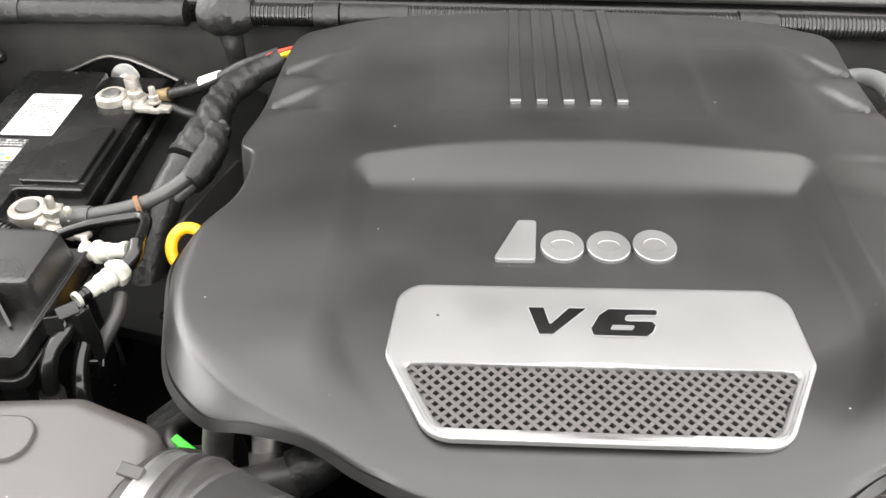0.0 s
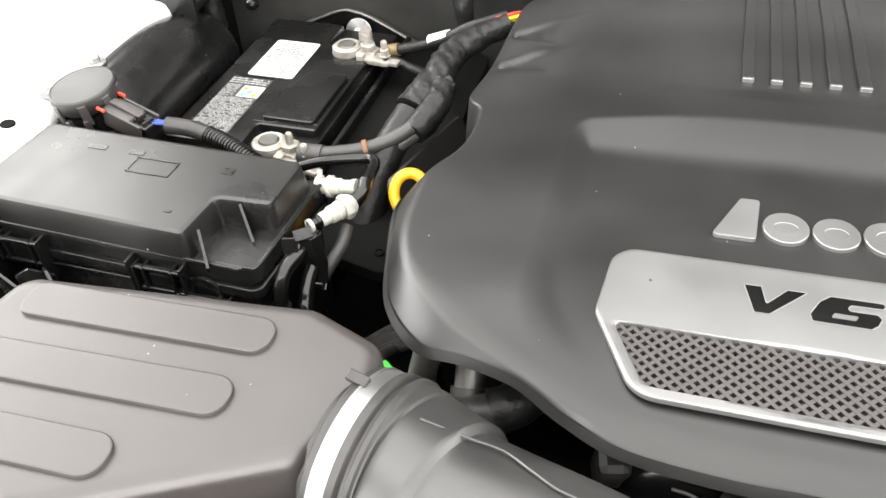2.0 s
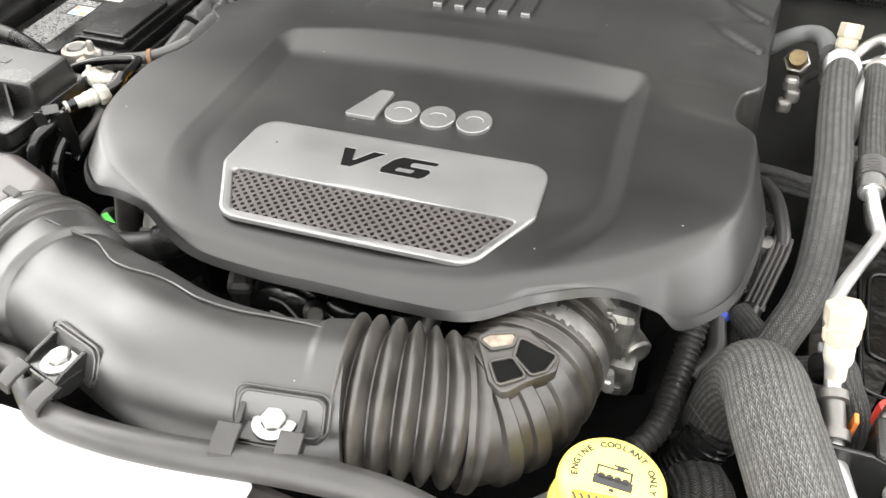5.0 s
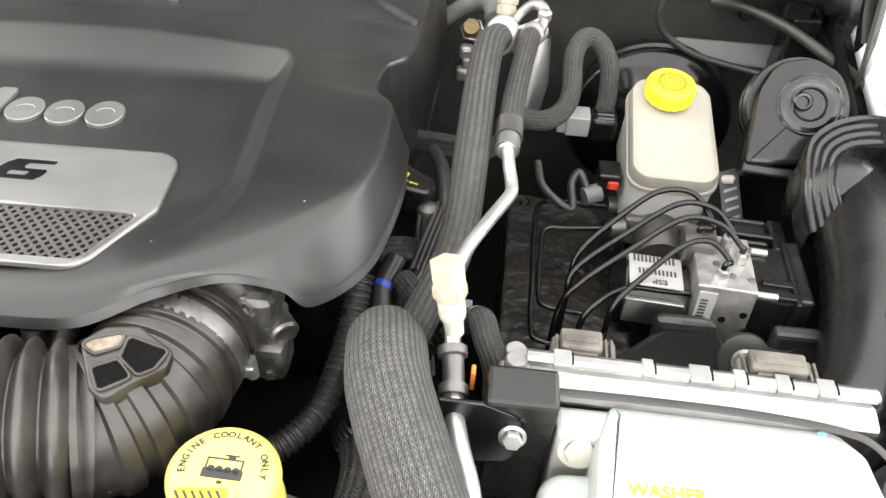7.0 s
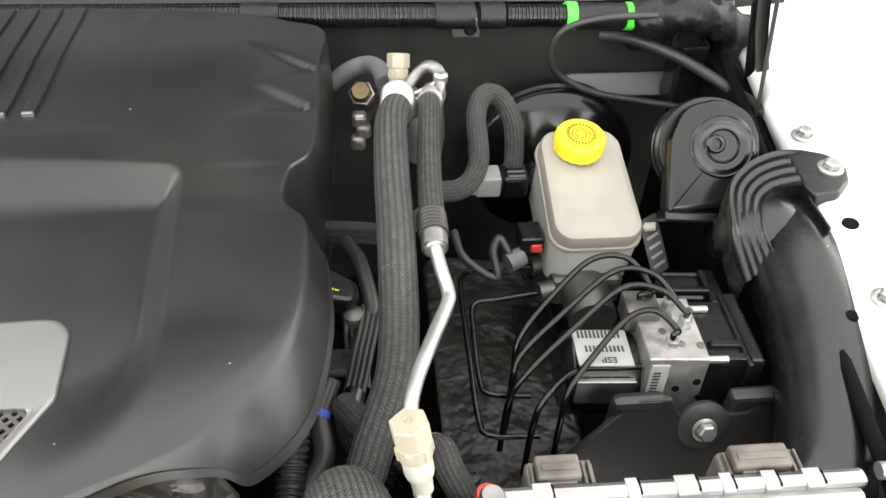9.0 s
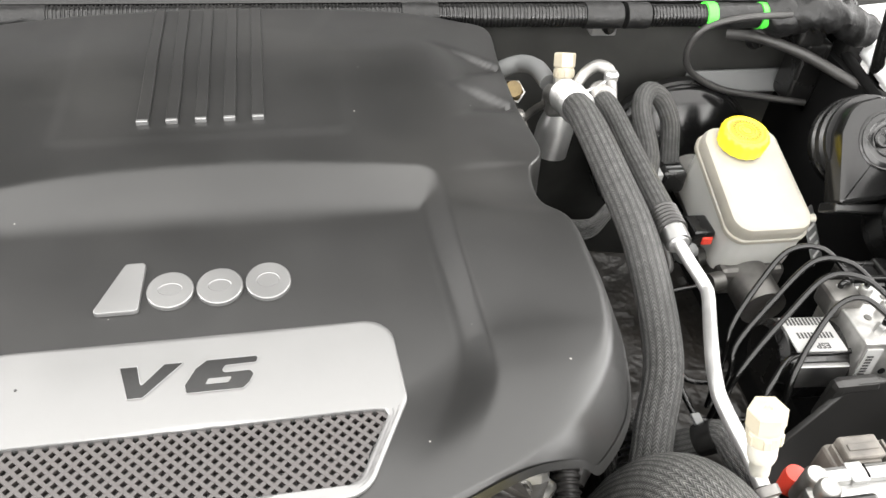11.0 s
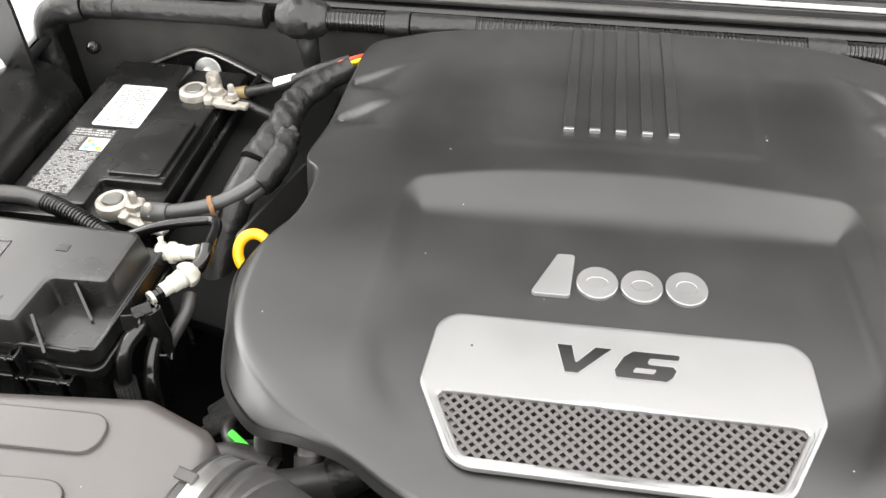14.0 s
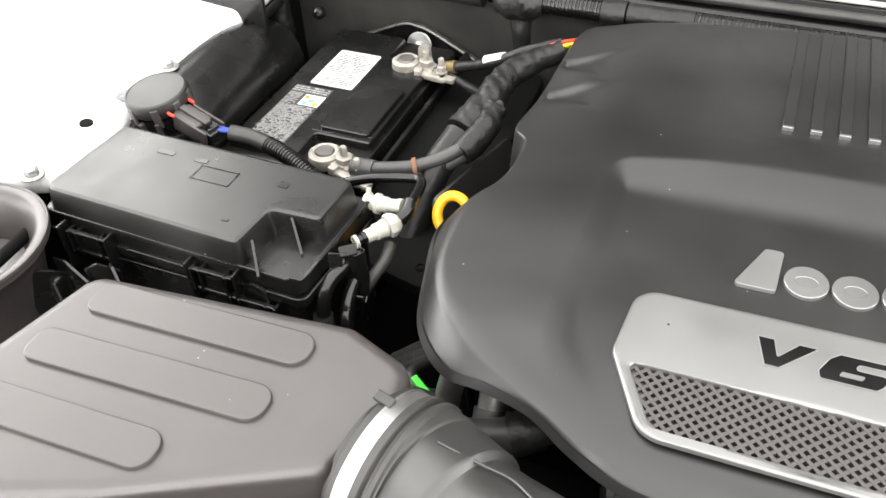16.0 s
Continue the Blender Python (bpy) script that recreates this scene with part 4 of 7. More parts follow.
part("pipe", tube(TUBE[1:], lambda s, L: 0.0488 + 0.0052 * smoothstep(0.046, 0.041, s) + 0.0016 * smoothstep(L - 0.022, L - 0.016, s), 44, n=24, flat=0.97), PIPEM, intake)
RIDGE = [(-0.2060, -0.1240, 1.0112), (-0.1945, -0.1257, 1.0105), (-0.1759, -0.1280, 1.0085), (-0.1574, -0.1320, 1.0100), (-0.1400, -0.1440, 1.0158), (-0.1250, -0.1540, 1.0205), (-0.1080, -0.1590, 1.0232), (-0.0900, -0.1595, 1.0232), (-0.0720, -0.1630, 1.0240), (-0.0449, -0.1740, 1.0297), (-0.0166, -0.1775, 1.0320), (0.0080, -0.1750, 1.0312), (0.0344, -0.1755, 1.0335), (0.0514, -0.1775, 1.0350)]
part("parting_ridge", tube(RIDGE, 0.0010, 8), PIPEM, intake, "raised parting line")
CUFF = [(0.0, 0.0440), (0.0072, 0.0440), (0.0074, 0.0535), (0.0085, 0.0552), (0.0195, 0.0555), (0.0205, 0.0530), (0.0225, 0.0530), (0.0245, 0.0575), (0.0290, 0.0580), (0.0310, 0.0545), (0.0330, 0.0540), (0.0350, 0.0580), (0.0390, 0.0582), (0.0410, 0.0560), (0.0470, 0.0555), (0.0500, 0.0550), (0.0520, 0.0530), (0.0600, 0.0525)]
part("cuff", tube([TUBE[0], (-0.2407, -0.1240, 0.9576), (-0.218, -0.1290, 0.9572), (-0.2035, -0.1345, 0.9590)], lambda s, L: lerp_table(CUFF, s), 48, n=60), RUBBER, intake, "ribbed rubber cuff")
BA, BB = V(-0.2480, -0.1225, 0.9577), V(-0.2390, -0.1244, 0.9575)
part("clamp_band", tube([BA, (BA + BB) / 2, BB], 0.0564, 48), ALU, intake, "bright steel hose clamp band")
for end in (BA, BB):
    d = (BB - BA).normalized() * (0.0008 if end is BA else -0.0008)
    part("band_edge", tube([end - d, end + d], 0.0569, 48), ALU, intake)
for k in range(12):
    a = radians(190 + 6 * k)
    part("band_slot", boxed(-0.0007, 0.0007, -0.0030, 0.0030, -0.0003, 0.0004, m=along((BA + BB) / 2, BB) @ pose(0.0567 * math.cos(a), 0.0567 * math.sin(a), 0, 0, 90, math.degrees(a))), DEEP, intake, smooth=False)
part("neck_tab", boxed(-0.008, 0.006, -0.0035, 0.0035, -0.002, 0.0030, bevel=0.001, m=pose(-0.2475, -0.1080, 1.0125, 12, 4, -14)), RUBBER, intake)
CM2 = Matrix.Translation((0.010, 0.006, 0.006))
bm = bmesh.new()
rod(bm, (-0.262, -0.186, 0.955), (-0.262, -0.186, 0.970), 0.0046, 6)
rod(bm, (-0.270, -0.183, 0.962), (-0.246, -0.191, 0.962), 0.0034)
box(bm, -0.259, -0.247, -0.193, -0.185, 0.953, 0.966, bevel=0.0025)
rod(bm, (-0.259, -0.189, 0.950), (-0.252, -0.193, 0.940), 0.0058, 12)
put(bm, bm.verts, CM2)
part("clamp_screw", bm, ALU, intake, "steel clamp screw")
part("band_tail", tube([CM2 @ V(*p) for p in ((-0.266, -0.1835, 0.963), (-0.280, -0.1855, 0.9595), (-0.2905, -0.1870, 0.9570), (-0.2915, -0.1900, 0.9530), (-0.2925, -0.1930, 0.935))], 0.0009, 6), CAST, intake, "thin loose wire end")
BELL = [(0.0600, -0.1885, 0.9920), (0.0693, -0.1821, 0.9868), (0.0788, -0.1741, 0.9786), (0.0885, -0.1662, 0.9708), (0.0981, -0.1595, 0.9628), (0.1088, -0.1528, 0.9547), (0.1210, -0.1455, 0.9436)]
bm = bmesh.new()
path = smooth_path(BELL, 14)
rings = []
for i, c in enumerate(path):
    f = i / (len(path) - 1)
    # the folds stay square to the pipe at first and turn with the elbow at the end
    n = V(0.985, 0.135, -0.017).lerp(V(0.87, 0.41, -0.26), f ** 1.6).normalized()
    a = n.cross(V(0, 0, 1)).normalized()
    b = n.cross(a)
    r = 0.0470 + 0.0046 * (2 * abs(math.cos(math.pi * (f * 6 - 0.02))) ** 1.4 - 1)
    rings.append([bm.verts.new(c + r * (a * math.cos(k * math.pi / 28) + b * math.sin(k * math.pi / 28))) for k in range(56)])
for p, q in zip(rings, rings[1:]):
    for k in range(56):
        bm.faces.new((p[k - 1], p[k], q[k], q[k - 1]))
bmesh.ops.recalc_face_normals(bm, faces=bm.faces[:])
part("bellows", bm, DUSTY, intake, "dusty ribbed rubber bellows")
ELBOW = [(0.1120, -0.1490, 0.9455), (0.1260, -0.1415, 0.9435), (0.1455, -0.1160, 0.9430), (0.1515, -0.0830, 0.9410), (0.1545, -0.0468, 0.9405)]
bm = bmesh.new()
path = resample(smooth_path(ELBOW, 30), 0.001)
sweep(bm, path, lambda s, L: 0.0467 + 0.0040 * smoothstep(-0.55, 0.10, math.sin(2 * math.pi * s / 0.0150)), 48)
part("elbow", bm, DUSTY, intake, "dusty rubber elbow with raised bands")
PADXY = [(-0.0256, 0.0057), (-0.0155, 0.0193), (0.0037, 0.0244), (0.0295, 0.0103), (0.0296, -0.0023), (0.0142, -0.0171), (0.0024, -0.0320), (-0.0087, -0.0252)][::-1]
WIN_A = [(0.0030, 0.0122), (0.0250, 0.0072), (0.0215, -0.0045), (0.0150, -0.0100), (0.0035, -0.0015)][::-1]
WIN_B = [(-0.0100, -0.0125), (0.0005, -0.0050), (0.0105, -0.0142), (-0.0020, -0.0252)][::-1]
WIN_C = [(-0.0215, 0.0030), (-0.0175, 0.0082), (-0.0028, 0.0155), (-0.0032, 0.0056), (-0.0132, -0.0012)][::-1]
PM = Matrix.Translation((0.145, -0.128, 0.9952)) @ pose(0, 0, 0, 2, 6, 0)
pad = part("window_pad", slabbed(rounded(PADXY, 0.006, 5), -0.016, 0.0, 0.002, m=PM), DUSTY, intake, "raised dusty pad")
for poly, mt, nm in ((WIN_A, DEEP, "dark recessed window"), (WIN_B, DEEP, "dark recessed window"), (WIN_C, GRIT, "tan dusty patch")):
    cx, cy = sum(x for x, y in poly) / len(poly), sum(y for x, y in poly) / len(poly)
    poly = [(cx + 1.22 * (x - cx), cy + 1.22 * (y - cy)) for x, y in poly]
    part("window", slabbed(rounded(poly, 0.002, 3), -0.004, 0.0005, m=PM), mt, pad, nm)
    bm = bmesh.new()
    ring = [PM @ V(p.x, p.y, 0.0010) for p in rounded(poly, 0.003, 3)]
    sweep(bm, ring + [ring[0]], 0.0011, 8)
    part("window_frame", bm, DUSTY, pad)
throttle = thing("throttle_body", "cast aluminium throttle body behind the intake elbow", "throttle body")
part("ring", tube([(0.1535, -0.0600, 0.9406), (0.1548, -0.044, 0.9400), (0.1556, -0.032, 0.9392)], 0.0492, 40), CASTL, throttle, "bright metal ring")
bm = bmesh.new()
sweep(bm, smooth_path([(0.155, -0.040, 0.940), (0.160, 0.01, 0.930)]), 0.046, 32)
lathe(bm, [(0.046, 0), (0.055, 0), (0.056, 0.003), (0.056, 0.010), (0.054, 0.013), (0.046, 0.013)], 36, along((0.1545, -0.044, 0.940), (0.1562, -0.028, 0.9385)))
box(bm, 0.190, 0.216, -0.052, -0.012, 0.935, 0.972, bevel=0.008)
box(bm, 0.196, 0.222, -0.058, -0.024, 0.890, 0.925, bevel=0.007)
part("casting", bm, CASTL, throttle, "rough cast aluminium body")
part("port", turned([(0.0075, 0.008), (0.0075, 0.022), (0.0105, 0.022), (0.0125, 0.020), (0.0125, 0.004), (0.0150, 0.0), (0, 0)], 28, along((0.206, -0.028, 0.930), (0.222, -0.046, 0.928))), CASTL, throttle, "machined round port")
for a, b in (((0.196, -0.052, 0.962), (0.200, -0.075, 0.970)), ((0.170, -0.044, 0.990), (0.168, -0.066, 0.994)), ((0.210, -0.055, 0.900), (0.213, -0.080, 0.904)), ((0.140, -0.045, 0.988), (0.137, -0.067, 0.992))):
    lug = bmesh.new()
    lathe(lug, [(0, -0.010), (0.0095, -0.010), (0.0090, 0.0), (0, 0.0)], 18, along(a, b))
    part("lug", lug, CASTL, throttle)
    ob = mesh_object("bolt", bolt_bm(0.0045, 0.006, 0.0065), CAST)
    ob.matrix_world = along(a, b)
    ob.parent = throttle
part("hose_band", tube([(0.1512, -0.085, 0.9412), (0.1522, -0.078, 0.9410), (0.1530, -0.071, 0.9408)], 0.0506, 44), CASTL, throttle, "bright steel hose clamp")
bm = bmesh.new()
rod(bm, (0.203, -0.074, 0.936), (0.205, -0.076, 0.920), 0.0045, 8)
box(bm, 0.198, 0.207, -0.081, -0.069, 0.922, 0.932, bevel=0.002)
part("clamp_screw", bm, ZINC, throttle)

# ---------------------------------------------------------------- left of the motor: cables and hoses
harness = thing("wiring_harness", "thick black taped wiring harness beside the engine cover", "wiring harness")
HP = [(-0.384, 0.20, 0.84), (-0.372, 0.255, 0.90), (-0.358, 0.300, 0.926), (-0.346, 0.345, 0.938), (-0.340, 0.395, 0.945), (-0.318, 0.430, 0.950), (-0.294, 0.452, 0.955)]
part("taped_loom", tube(HP[2:], lambda s, L: 0.0195 - 0.007 * s / L, 28, n=40, wob=0.14), TAPE, harness)
part("cloth_sleeve", tube(HP[:3], lambda s, L: 0.0165 + 0.00012 * math.sin(s * 1800), 20, step=0.0015), TAPE, harness, "cloth wound sleeve")
for dx, dz, mt, nm in ((0.0, 0.004, RED, "red wire"), (0.004, -0.002, YELLOW, "yellow wire"), (0.008, 0.002, YELLOW, "yellow wire"), (0.0, 0.0, BLACK, "black wire")):
    part("wire", tube([(-0.318 + dx, 0.435, 0.955 + dz), (-0.300 + dx, 0.452, 0.960 + dz), (-0.280 + dx, 0.472, 0.958 + dz)], 0.0022, 8), mt, harness, nm)
cables = thing("battery_cable", "twin grey battery cables taped together from the front clamp", "battery cable", "battery cables")
for k, dz in enumerate((0.0, -0.011)):
    part("cable", tube([(-0.452, 0.232, 0.906 + dz * 0.3), (-0.425, 0.234, 0.909 + dz * 0.6), (-0.385, 0.246, 0.914 + dz), (-0.352, 0.268, 0.925 + dz), (-0.334, 0.300, 0.936 + dz), (-0.333, 0.345, 0.940 + dz)], 0.0072, 12), CABLE, cables)
part("lug", tube([(-0.455, 0.233, 0.905), (-0.430, 0.233, 0.906)], 0.0110, 14), CABLE, cables)
part("tie", tube([(-0.390, 0.2435, 0.908), (-0.386, 0.2455, 0.9085)], 0.0138, 16), TIE, cables, "brown tape band")
part("taped_end", tube([(-0.348, 0.272, 0.920), (-0.335, 0.300, 0.931), (-0.334, 0.335, 0.937)], 0.0145, 16, wob=0.2), TAPE, cables)
cable_b = thing("battery_cable", "black battery cable from the rear clamp with a white marker sleeve", "battery cable", "battery cables")
part("cable", tube([(-0.445, 0.472, 0.896), (-0.415, 0.470, 0.905), (-0.375, 0.455, 0.925), (-0.335, 0.448, 0.950), (-0.295, 0.458, 0.962)], 0.0065, 12), TAPE, cable_b)
part("cable", tube([(-0.440, 0.466, 0.889), (-0.405, 0.452, 0.885), (-0.370, 0.42, 0.90), (-0.35, 0.40, 0.925)], 0.006, 12), TAPE, cable_b)
part("marker_sleeve", tube([(-0.388, 0.461, 0.921), (-0.362, 0.453, 0.934)], 0.0075, 10), LABEL, cable_b, "white marker sleeve")
part("lug", tube([(-0.447, 0.472, 0.896), (-0.432, 0.471, 0.900)], 0.008, 12), BRASS, cable_b, "brass coloured lug")

# rear conduit run along the firewall
loom = thing("firewall_loom", "black corrugated wiring conduit with taped joints along the firewall", "wiring conduit")
def along_x(x):
    return (x, 0.518, 0.974 + 0.010 * (1 - (x / 0.7) ** 2) * 0.5)
SEG = [(-0.64, -0.60, "T"), (-0.60, -0.435, "S"), (-0.435, -0.410, "T"), (-0.395, -0.335, "W"), (-0.335, -0.265, "C"), (-0.265, -0.235, "T"), (-0.235, -0.16, "S"), (-0.16, 0.2, "C"), (0.2, 0.24, "T"), (0.24, 0.41, "C"), (0.41, 0.455, "T"), (0.46, 0.49, "T"), (0.49, 0.56, "C"), (0.567, 0.63, "T"), (0.635, 0.70, "W")]
for a, b, k in SEG:
    pts = [along_x(a), along_x((a + b) / 2), along_x(b)]
    if k == "C":
        part("conduit", tube(pts, corrugated(0.0125), 20, step=0.0009), BLACK, loom)
    elif k == "S":
        part("sleeve", tube(pts, 0.0135, 20), TAPE, loom)
    elif k == "T":
        part("tape_wrap", tube(pts, 0.0148, 20, step=0.004, wob=0.06), TAPE, loom)
    else:
        part("taped_joint", tube(pts, lambda s, L: 0.016 + 0.010 * math.sin(math.pi * s / L), 20, step=0.004, wob=0.22), TAPE, loom, "bulky taped joint")
for x in (0.562, 0.632):
    part("green_band", tube([along_x(x - 0.004), along_x(x + 0.008)], 0.0158, 20), GREEN, loom, "bright green tape band")
part("drop", tube([(-0.365, 0.518, 0.972), (-0.362, 0.515, 0.94), (-0.36, 0.51, 0.90)], lambda s, L: 0.014 - 0.004 * s / L, 16, step=0.004, wob=0.2), TAPE, loom)
part("drop", tube([(-0.645, 0.518, 0.972), (-0.688, 0.512, 0.965), (-0.70, 0.508, 0.94), (-0.706, 0.505, 0.88), (-0.712, 0.5, 0.80), (-0.715, 0.495, 0.70)], lambda s, L: 0.015 + 0.003 * math.sin(s * 60), 18, step=0.004, wob=0.1), TAPE, loom)
part("clip", boxed(0.436, 0.468, 0.545, 0.566, 0.935, 0.958, bevel=0.002), ZINC, loom, "small metal clip plate")
part("clip_stud", turned([(0, 0), (0.008, 0), (0.008, 0.006), (0.004, 0.012), (0, 0.012)], 12, along((0.455, 0.545, 0.948), (0.455, 0.3, 0.98))), BLACK, loom)
part("clip_stud", turned([(0, 0), (0.009, 0), (0.008, 0.008), (0.004, 0.014), (0, 0.014)], 12, along((-0.655, 0.53, 0.912), (-0.655, 0.3, 0.95))), BLACK, loom)

# dipstick
dip = thing("oil_dipstick", "yellow plastic dipstick ring beside the engine cover", "dipstick")
bm = bmesh.new()
pts = [V(0.0145 * math.cos(a), 0, 0.0175 * math.sin(a)) for a in [2 * math.pi * k / 28 for k in range(29)]]
sweep(bm, pts, 0.0050, 12, cap=False, up=(0, 1, 0))
put(bm, bm.verts, pose(-0.3145, 0.1660, 0.9300, -38, 0, 14))
rod(bm, (-0.3185, 0.1560, 0.9160), (-0.3190, 0.1480, 0.9030), 0.0062)
part("handle", bm, ORANGEY, dip)
part("tube", tube([(-0.3190, 0.1480, 0.905), (-0.300, 0.125, 0.85), (-0.27, 0.1, 0.7), (-0.26, 0.1, 0.52)], 0.006, 10), BLACK, dip)

# quick connector with hoses
qc = thing("hose_connector", "cream plastic quick connector with black vapour hoses", "hose connector")
QM = along((-0.3655, 0.0985, 0.9450), (-0.3526, 0.1177, 0.9458)) @ Matrix.Diagonal((0.72, 0.72, 0.80, 1))
body = part("valve_body", turned([(0, -0.006), (0.0080, -0.006), (0.0088, -0.004), (0.0088, 0.004), (0.0108, 0.006), (0.0108, 0.0145), (0.0118, 0.0155), (0.0118, 0.019), (0.0098, 0.020), (0.0098, 0.022), (0, 0.022)], 28, QM), CREAM, qc)
part("dome", turned([(0.0098, 0.021), (0.0148, 0.0215), (0.0158, 0.0235), (0.0158, 0.0275), (0.0140, 0.032), (0.0105, 0.036), (0.0078, 0.038), (0, 0.038)], 8, QM), CREAM, body, "faceted pale dome")
part("collar", turned([(0, -0.016), (0.0072, -0.016), (0.0072, -0.0115), (0.0088, -0.011), (0.0088, -0.0085), (0.0072, -0.008), (0.0072, -0.006), (0, -0.006)], 20, QM), GLOSS, qc)
part("collar_ring", turned([(0.0060, -0.0205), (0.0086, -0.0205), (0.0086, -0.0165), (0.0060, -0.0165)], 20, QM), CREAM, qc)
VM = along((-0.3915, 0.1432, 0.9410), (-0.3510, 0.1425, 0.9470)) @ Matrix.Diagonal((0.76, 0.76, 1.0, 1))
cap1 = part("valve_cap", turned([(0, 0.0), (0.0122, 0.0), (0.0128, 0.001), (0.0128, 0.0035), (0.0092, 0.004), (0.0092, 0.0105), (0.0128, 0.011), (0.0128, 0.0140), (0.0100, 0.0146), (0.0096, 0.0225), (0.0080, 0.0230), (0.0080, 0.0330), (0.0094, 0.0336), (0.0094, 0.0380), (0, 0.0380)], 32, VM), CREAM, qc)
part("dark_slot", boxed(-0.0062, 0.0062, 0.0086, 0.0108, 0.0036, 0.0108, bevel=0.0008, m=VM @ pose(0, 0, 0, 0, 0, 150)), DEEP, cap1)
part("foot", boxed(-0.0030, 0.0030, -0.0190, -0.0090, 0.0, 0.0036, bevel=0.0008, m=VM @ pose(0, 0, 0, 0, 0, 150)), CREAM, cap1)
part("elbow", tube([(-0.3520, 0.1190, 0.9462), (-0.3475, 0.1260, 0.9475), (-0.3455, 0.1350, 0.9490), (-0.3470, 0.1460, 0.9510)], 0.0066, 16), GLOSS, qc, "glossy black elbow")
part("vapour_hose", tube([(-0.4450, 0.1700, 0.925), (-0.4280, 0.1741, 0.9330), (-0.4050, 0.1790, 0.9400), (-0.3800, 0.1840, 0.9440), (-0.3580, 0.1850, 0.9470), (-0.3490, 0.1740, 0.9500), (-0.3460, 0.1480, 0.9505)], 0.0050, 14), GLOSS, qc, "glossy black hose")
part("vapour_hose", tube([(-0.3700, 0.0640, 0.9420), (-0.3711, 0.0548, 0.9410), (-0.3760, 0.0420, 0.9370), (-0.3780, 0.0330, 0.9290), (-0.3785, 0.0270, 0.9150), (-0.3785, 0.0240, 0.8900), (-0.378, 0.022, 0.82)], 0.0062, 14), GLOSS, qc, "glossy black hose")
part("hose_sleeve", tube([(-0.3786, 0.0255, 0.9100), (-0.3786, 0.0230, 0.8850), (-0.378, 0.022, 0.83)], 0.0088, 14), BRAID, qc, "braided sleeve")
part("vapour_hose", tube([(-0.3640, 0.0640, 0.9250), (-0.3643, 0.0510, 0.9171), (-0.3630, 0.0400, 0.9080), (-0.3610, 0.0300, 0.8900), (-0.36, 0.025, 0.82)], 0.0066, 14), GLOSS, qc, "glossy black hose")
part("vapour_hose", tube([(-0.3520, 0.1080, 0.9300), (-0.3500, 0.0920, 0.9250), (-0.3560, 0.0760, 0.9150), (-0.3640, 0.0640, 0.9000)], 0.0058, 14), RUBBER, qc, "black rubber hose")
# folded clip that holds the two hoses
clip = part("hose_clip", slabbed([(-0.3700, 0.0580), (-0.3590, 0.0580), (-0.3540, 0.0660), (-0.3560, 0.0700), (-0.3620, 0.0640), (-0.3700, 0.0640)], 0.9050, 0.9560, 0.0006), BLACK, qc)
part("clip_wing", slabbed(rounded([(-0.009, -0.003), (0.006, -0.003), (0.006, 0.006), (-0.009, 0.006)], 0.0015, 3), -0.0012, 0.0012, 0.0004, m=pose(-0.3640, 0.0590, 0.9590, 62, 0, 40)), BLACK, clip)
part("clip_wing", slabbed(rounded([(-0.008, -0.008), (0.004, -0.008), (0.004, 0.006), (-0.008, 0.006)], 0.0015, 3), -0.0011, 0.0011, 0.0004, m=pose(-0.3735, 0.0530, 0.9520, 74, 0, 16)), BLACK, clip)
part("clip_edge", tube([(-0.3570, 0.0660, 0.9590), (-0.3555, 0.0660, 0.9430), (-0.3545, 0.0675, 0.9260), (-0.3570, 0.0680, 0.9080), (-0.3560, 0.0600, 0.9000)], 0.0013, 8), BLACK, clip)
part("clip_tail", boxed(-0.0035, 0.0035, -0.001, 0.001, -0.016, 0.008, bevel=0.0006, m=pose(-0.3575, 0.0520, 0.9090, 12, 10, 14)), BLACK, clip)
shelf = thing("battery_tray", "black plastic battery tray edge with a small hole", "battery tray")
# Tray floor painted near-black for the shaded void beside the battery
part("tray", slabbed(rounded([(-0.46, 0.16), (-0.33, 0.13), (-0.31, 0.17), (-0.33, 0.30), (-0.34, 0.56), (-0.46, 0.56)], 0.02, 4), 0.845, 0.858, 0.003), DEEP, shelf)
part("wall", boxed(-0.455, -0.448, 0.235, 0.56, 0.70, 0.872, bevel=0.002), BLACK, shelf)
part("side_panel", slabbed(rounded([(-0.09, -0.2), (0.05, -0.2), (0.05, 0.0), (-0.09, 0.0)], 0.01, 3), 0, 0.004, m=pose(-0.335, 0.30, 0.90, 80, 0, 75)), RUBBER, shelf)
bolt("hole_plug", (-0.348, 0.158, 0.858), (0, 0, 1), DEEP, "", 0.004, 0.001, 0.005, parent=shelf)

# sensor canister on the left ledge
can = thing("sensor_canister", "round flat black plastic canister with a wired connector on the ledge", "canister")
CM = Matrix.Translation((-0.666, 0.204, 0.966)) @ pose(0, 0, 0, 6, -4, 0) @ Matrix.Diagonal((0.92, 0.92, 1, 1))
part("cap", turned([(0, -0.010), (0.033, -0.010), (0.0365, -0.006), (0.0375, 0.003), (0.036, 0.0075), (0.034, 0.0085), (0.0335, 0.0078), (0, 0.0078)], 40, CM), CANM, can)
part("body", turned([(0, -0.16), (0.033, -0.16), (0.034, -0.030), (0.0345, -0.012), (0, -0.012)], 32, CM), BLACK, can)
for a in (20, 62, 118, 160, 208, 250, 300, 342):
    part("rim_tab", boxed(-0.0045, 0.0045, -0.0012, 0.0016, -0.018, 0.004, bevel=0.0008, m=CM @ pose(0.0368 * math.cos(radians(a)), 0.0368 * math.sin(radians(a)), 0, 0, 0, a + 90)), GREYBLACK, can)
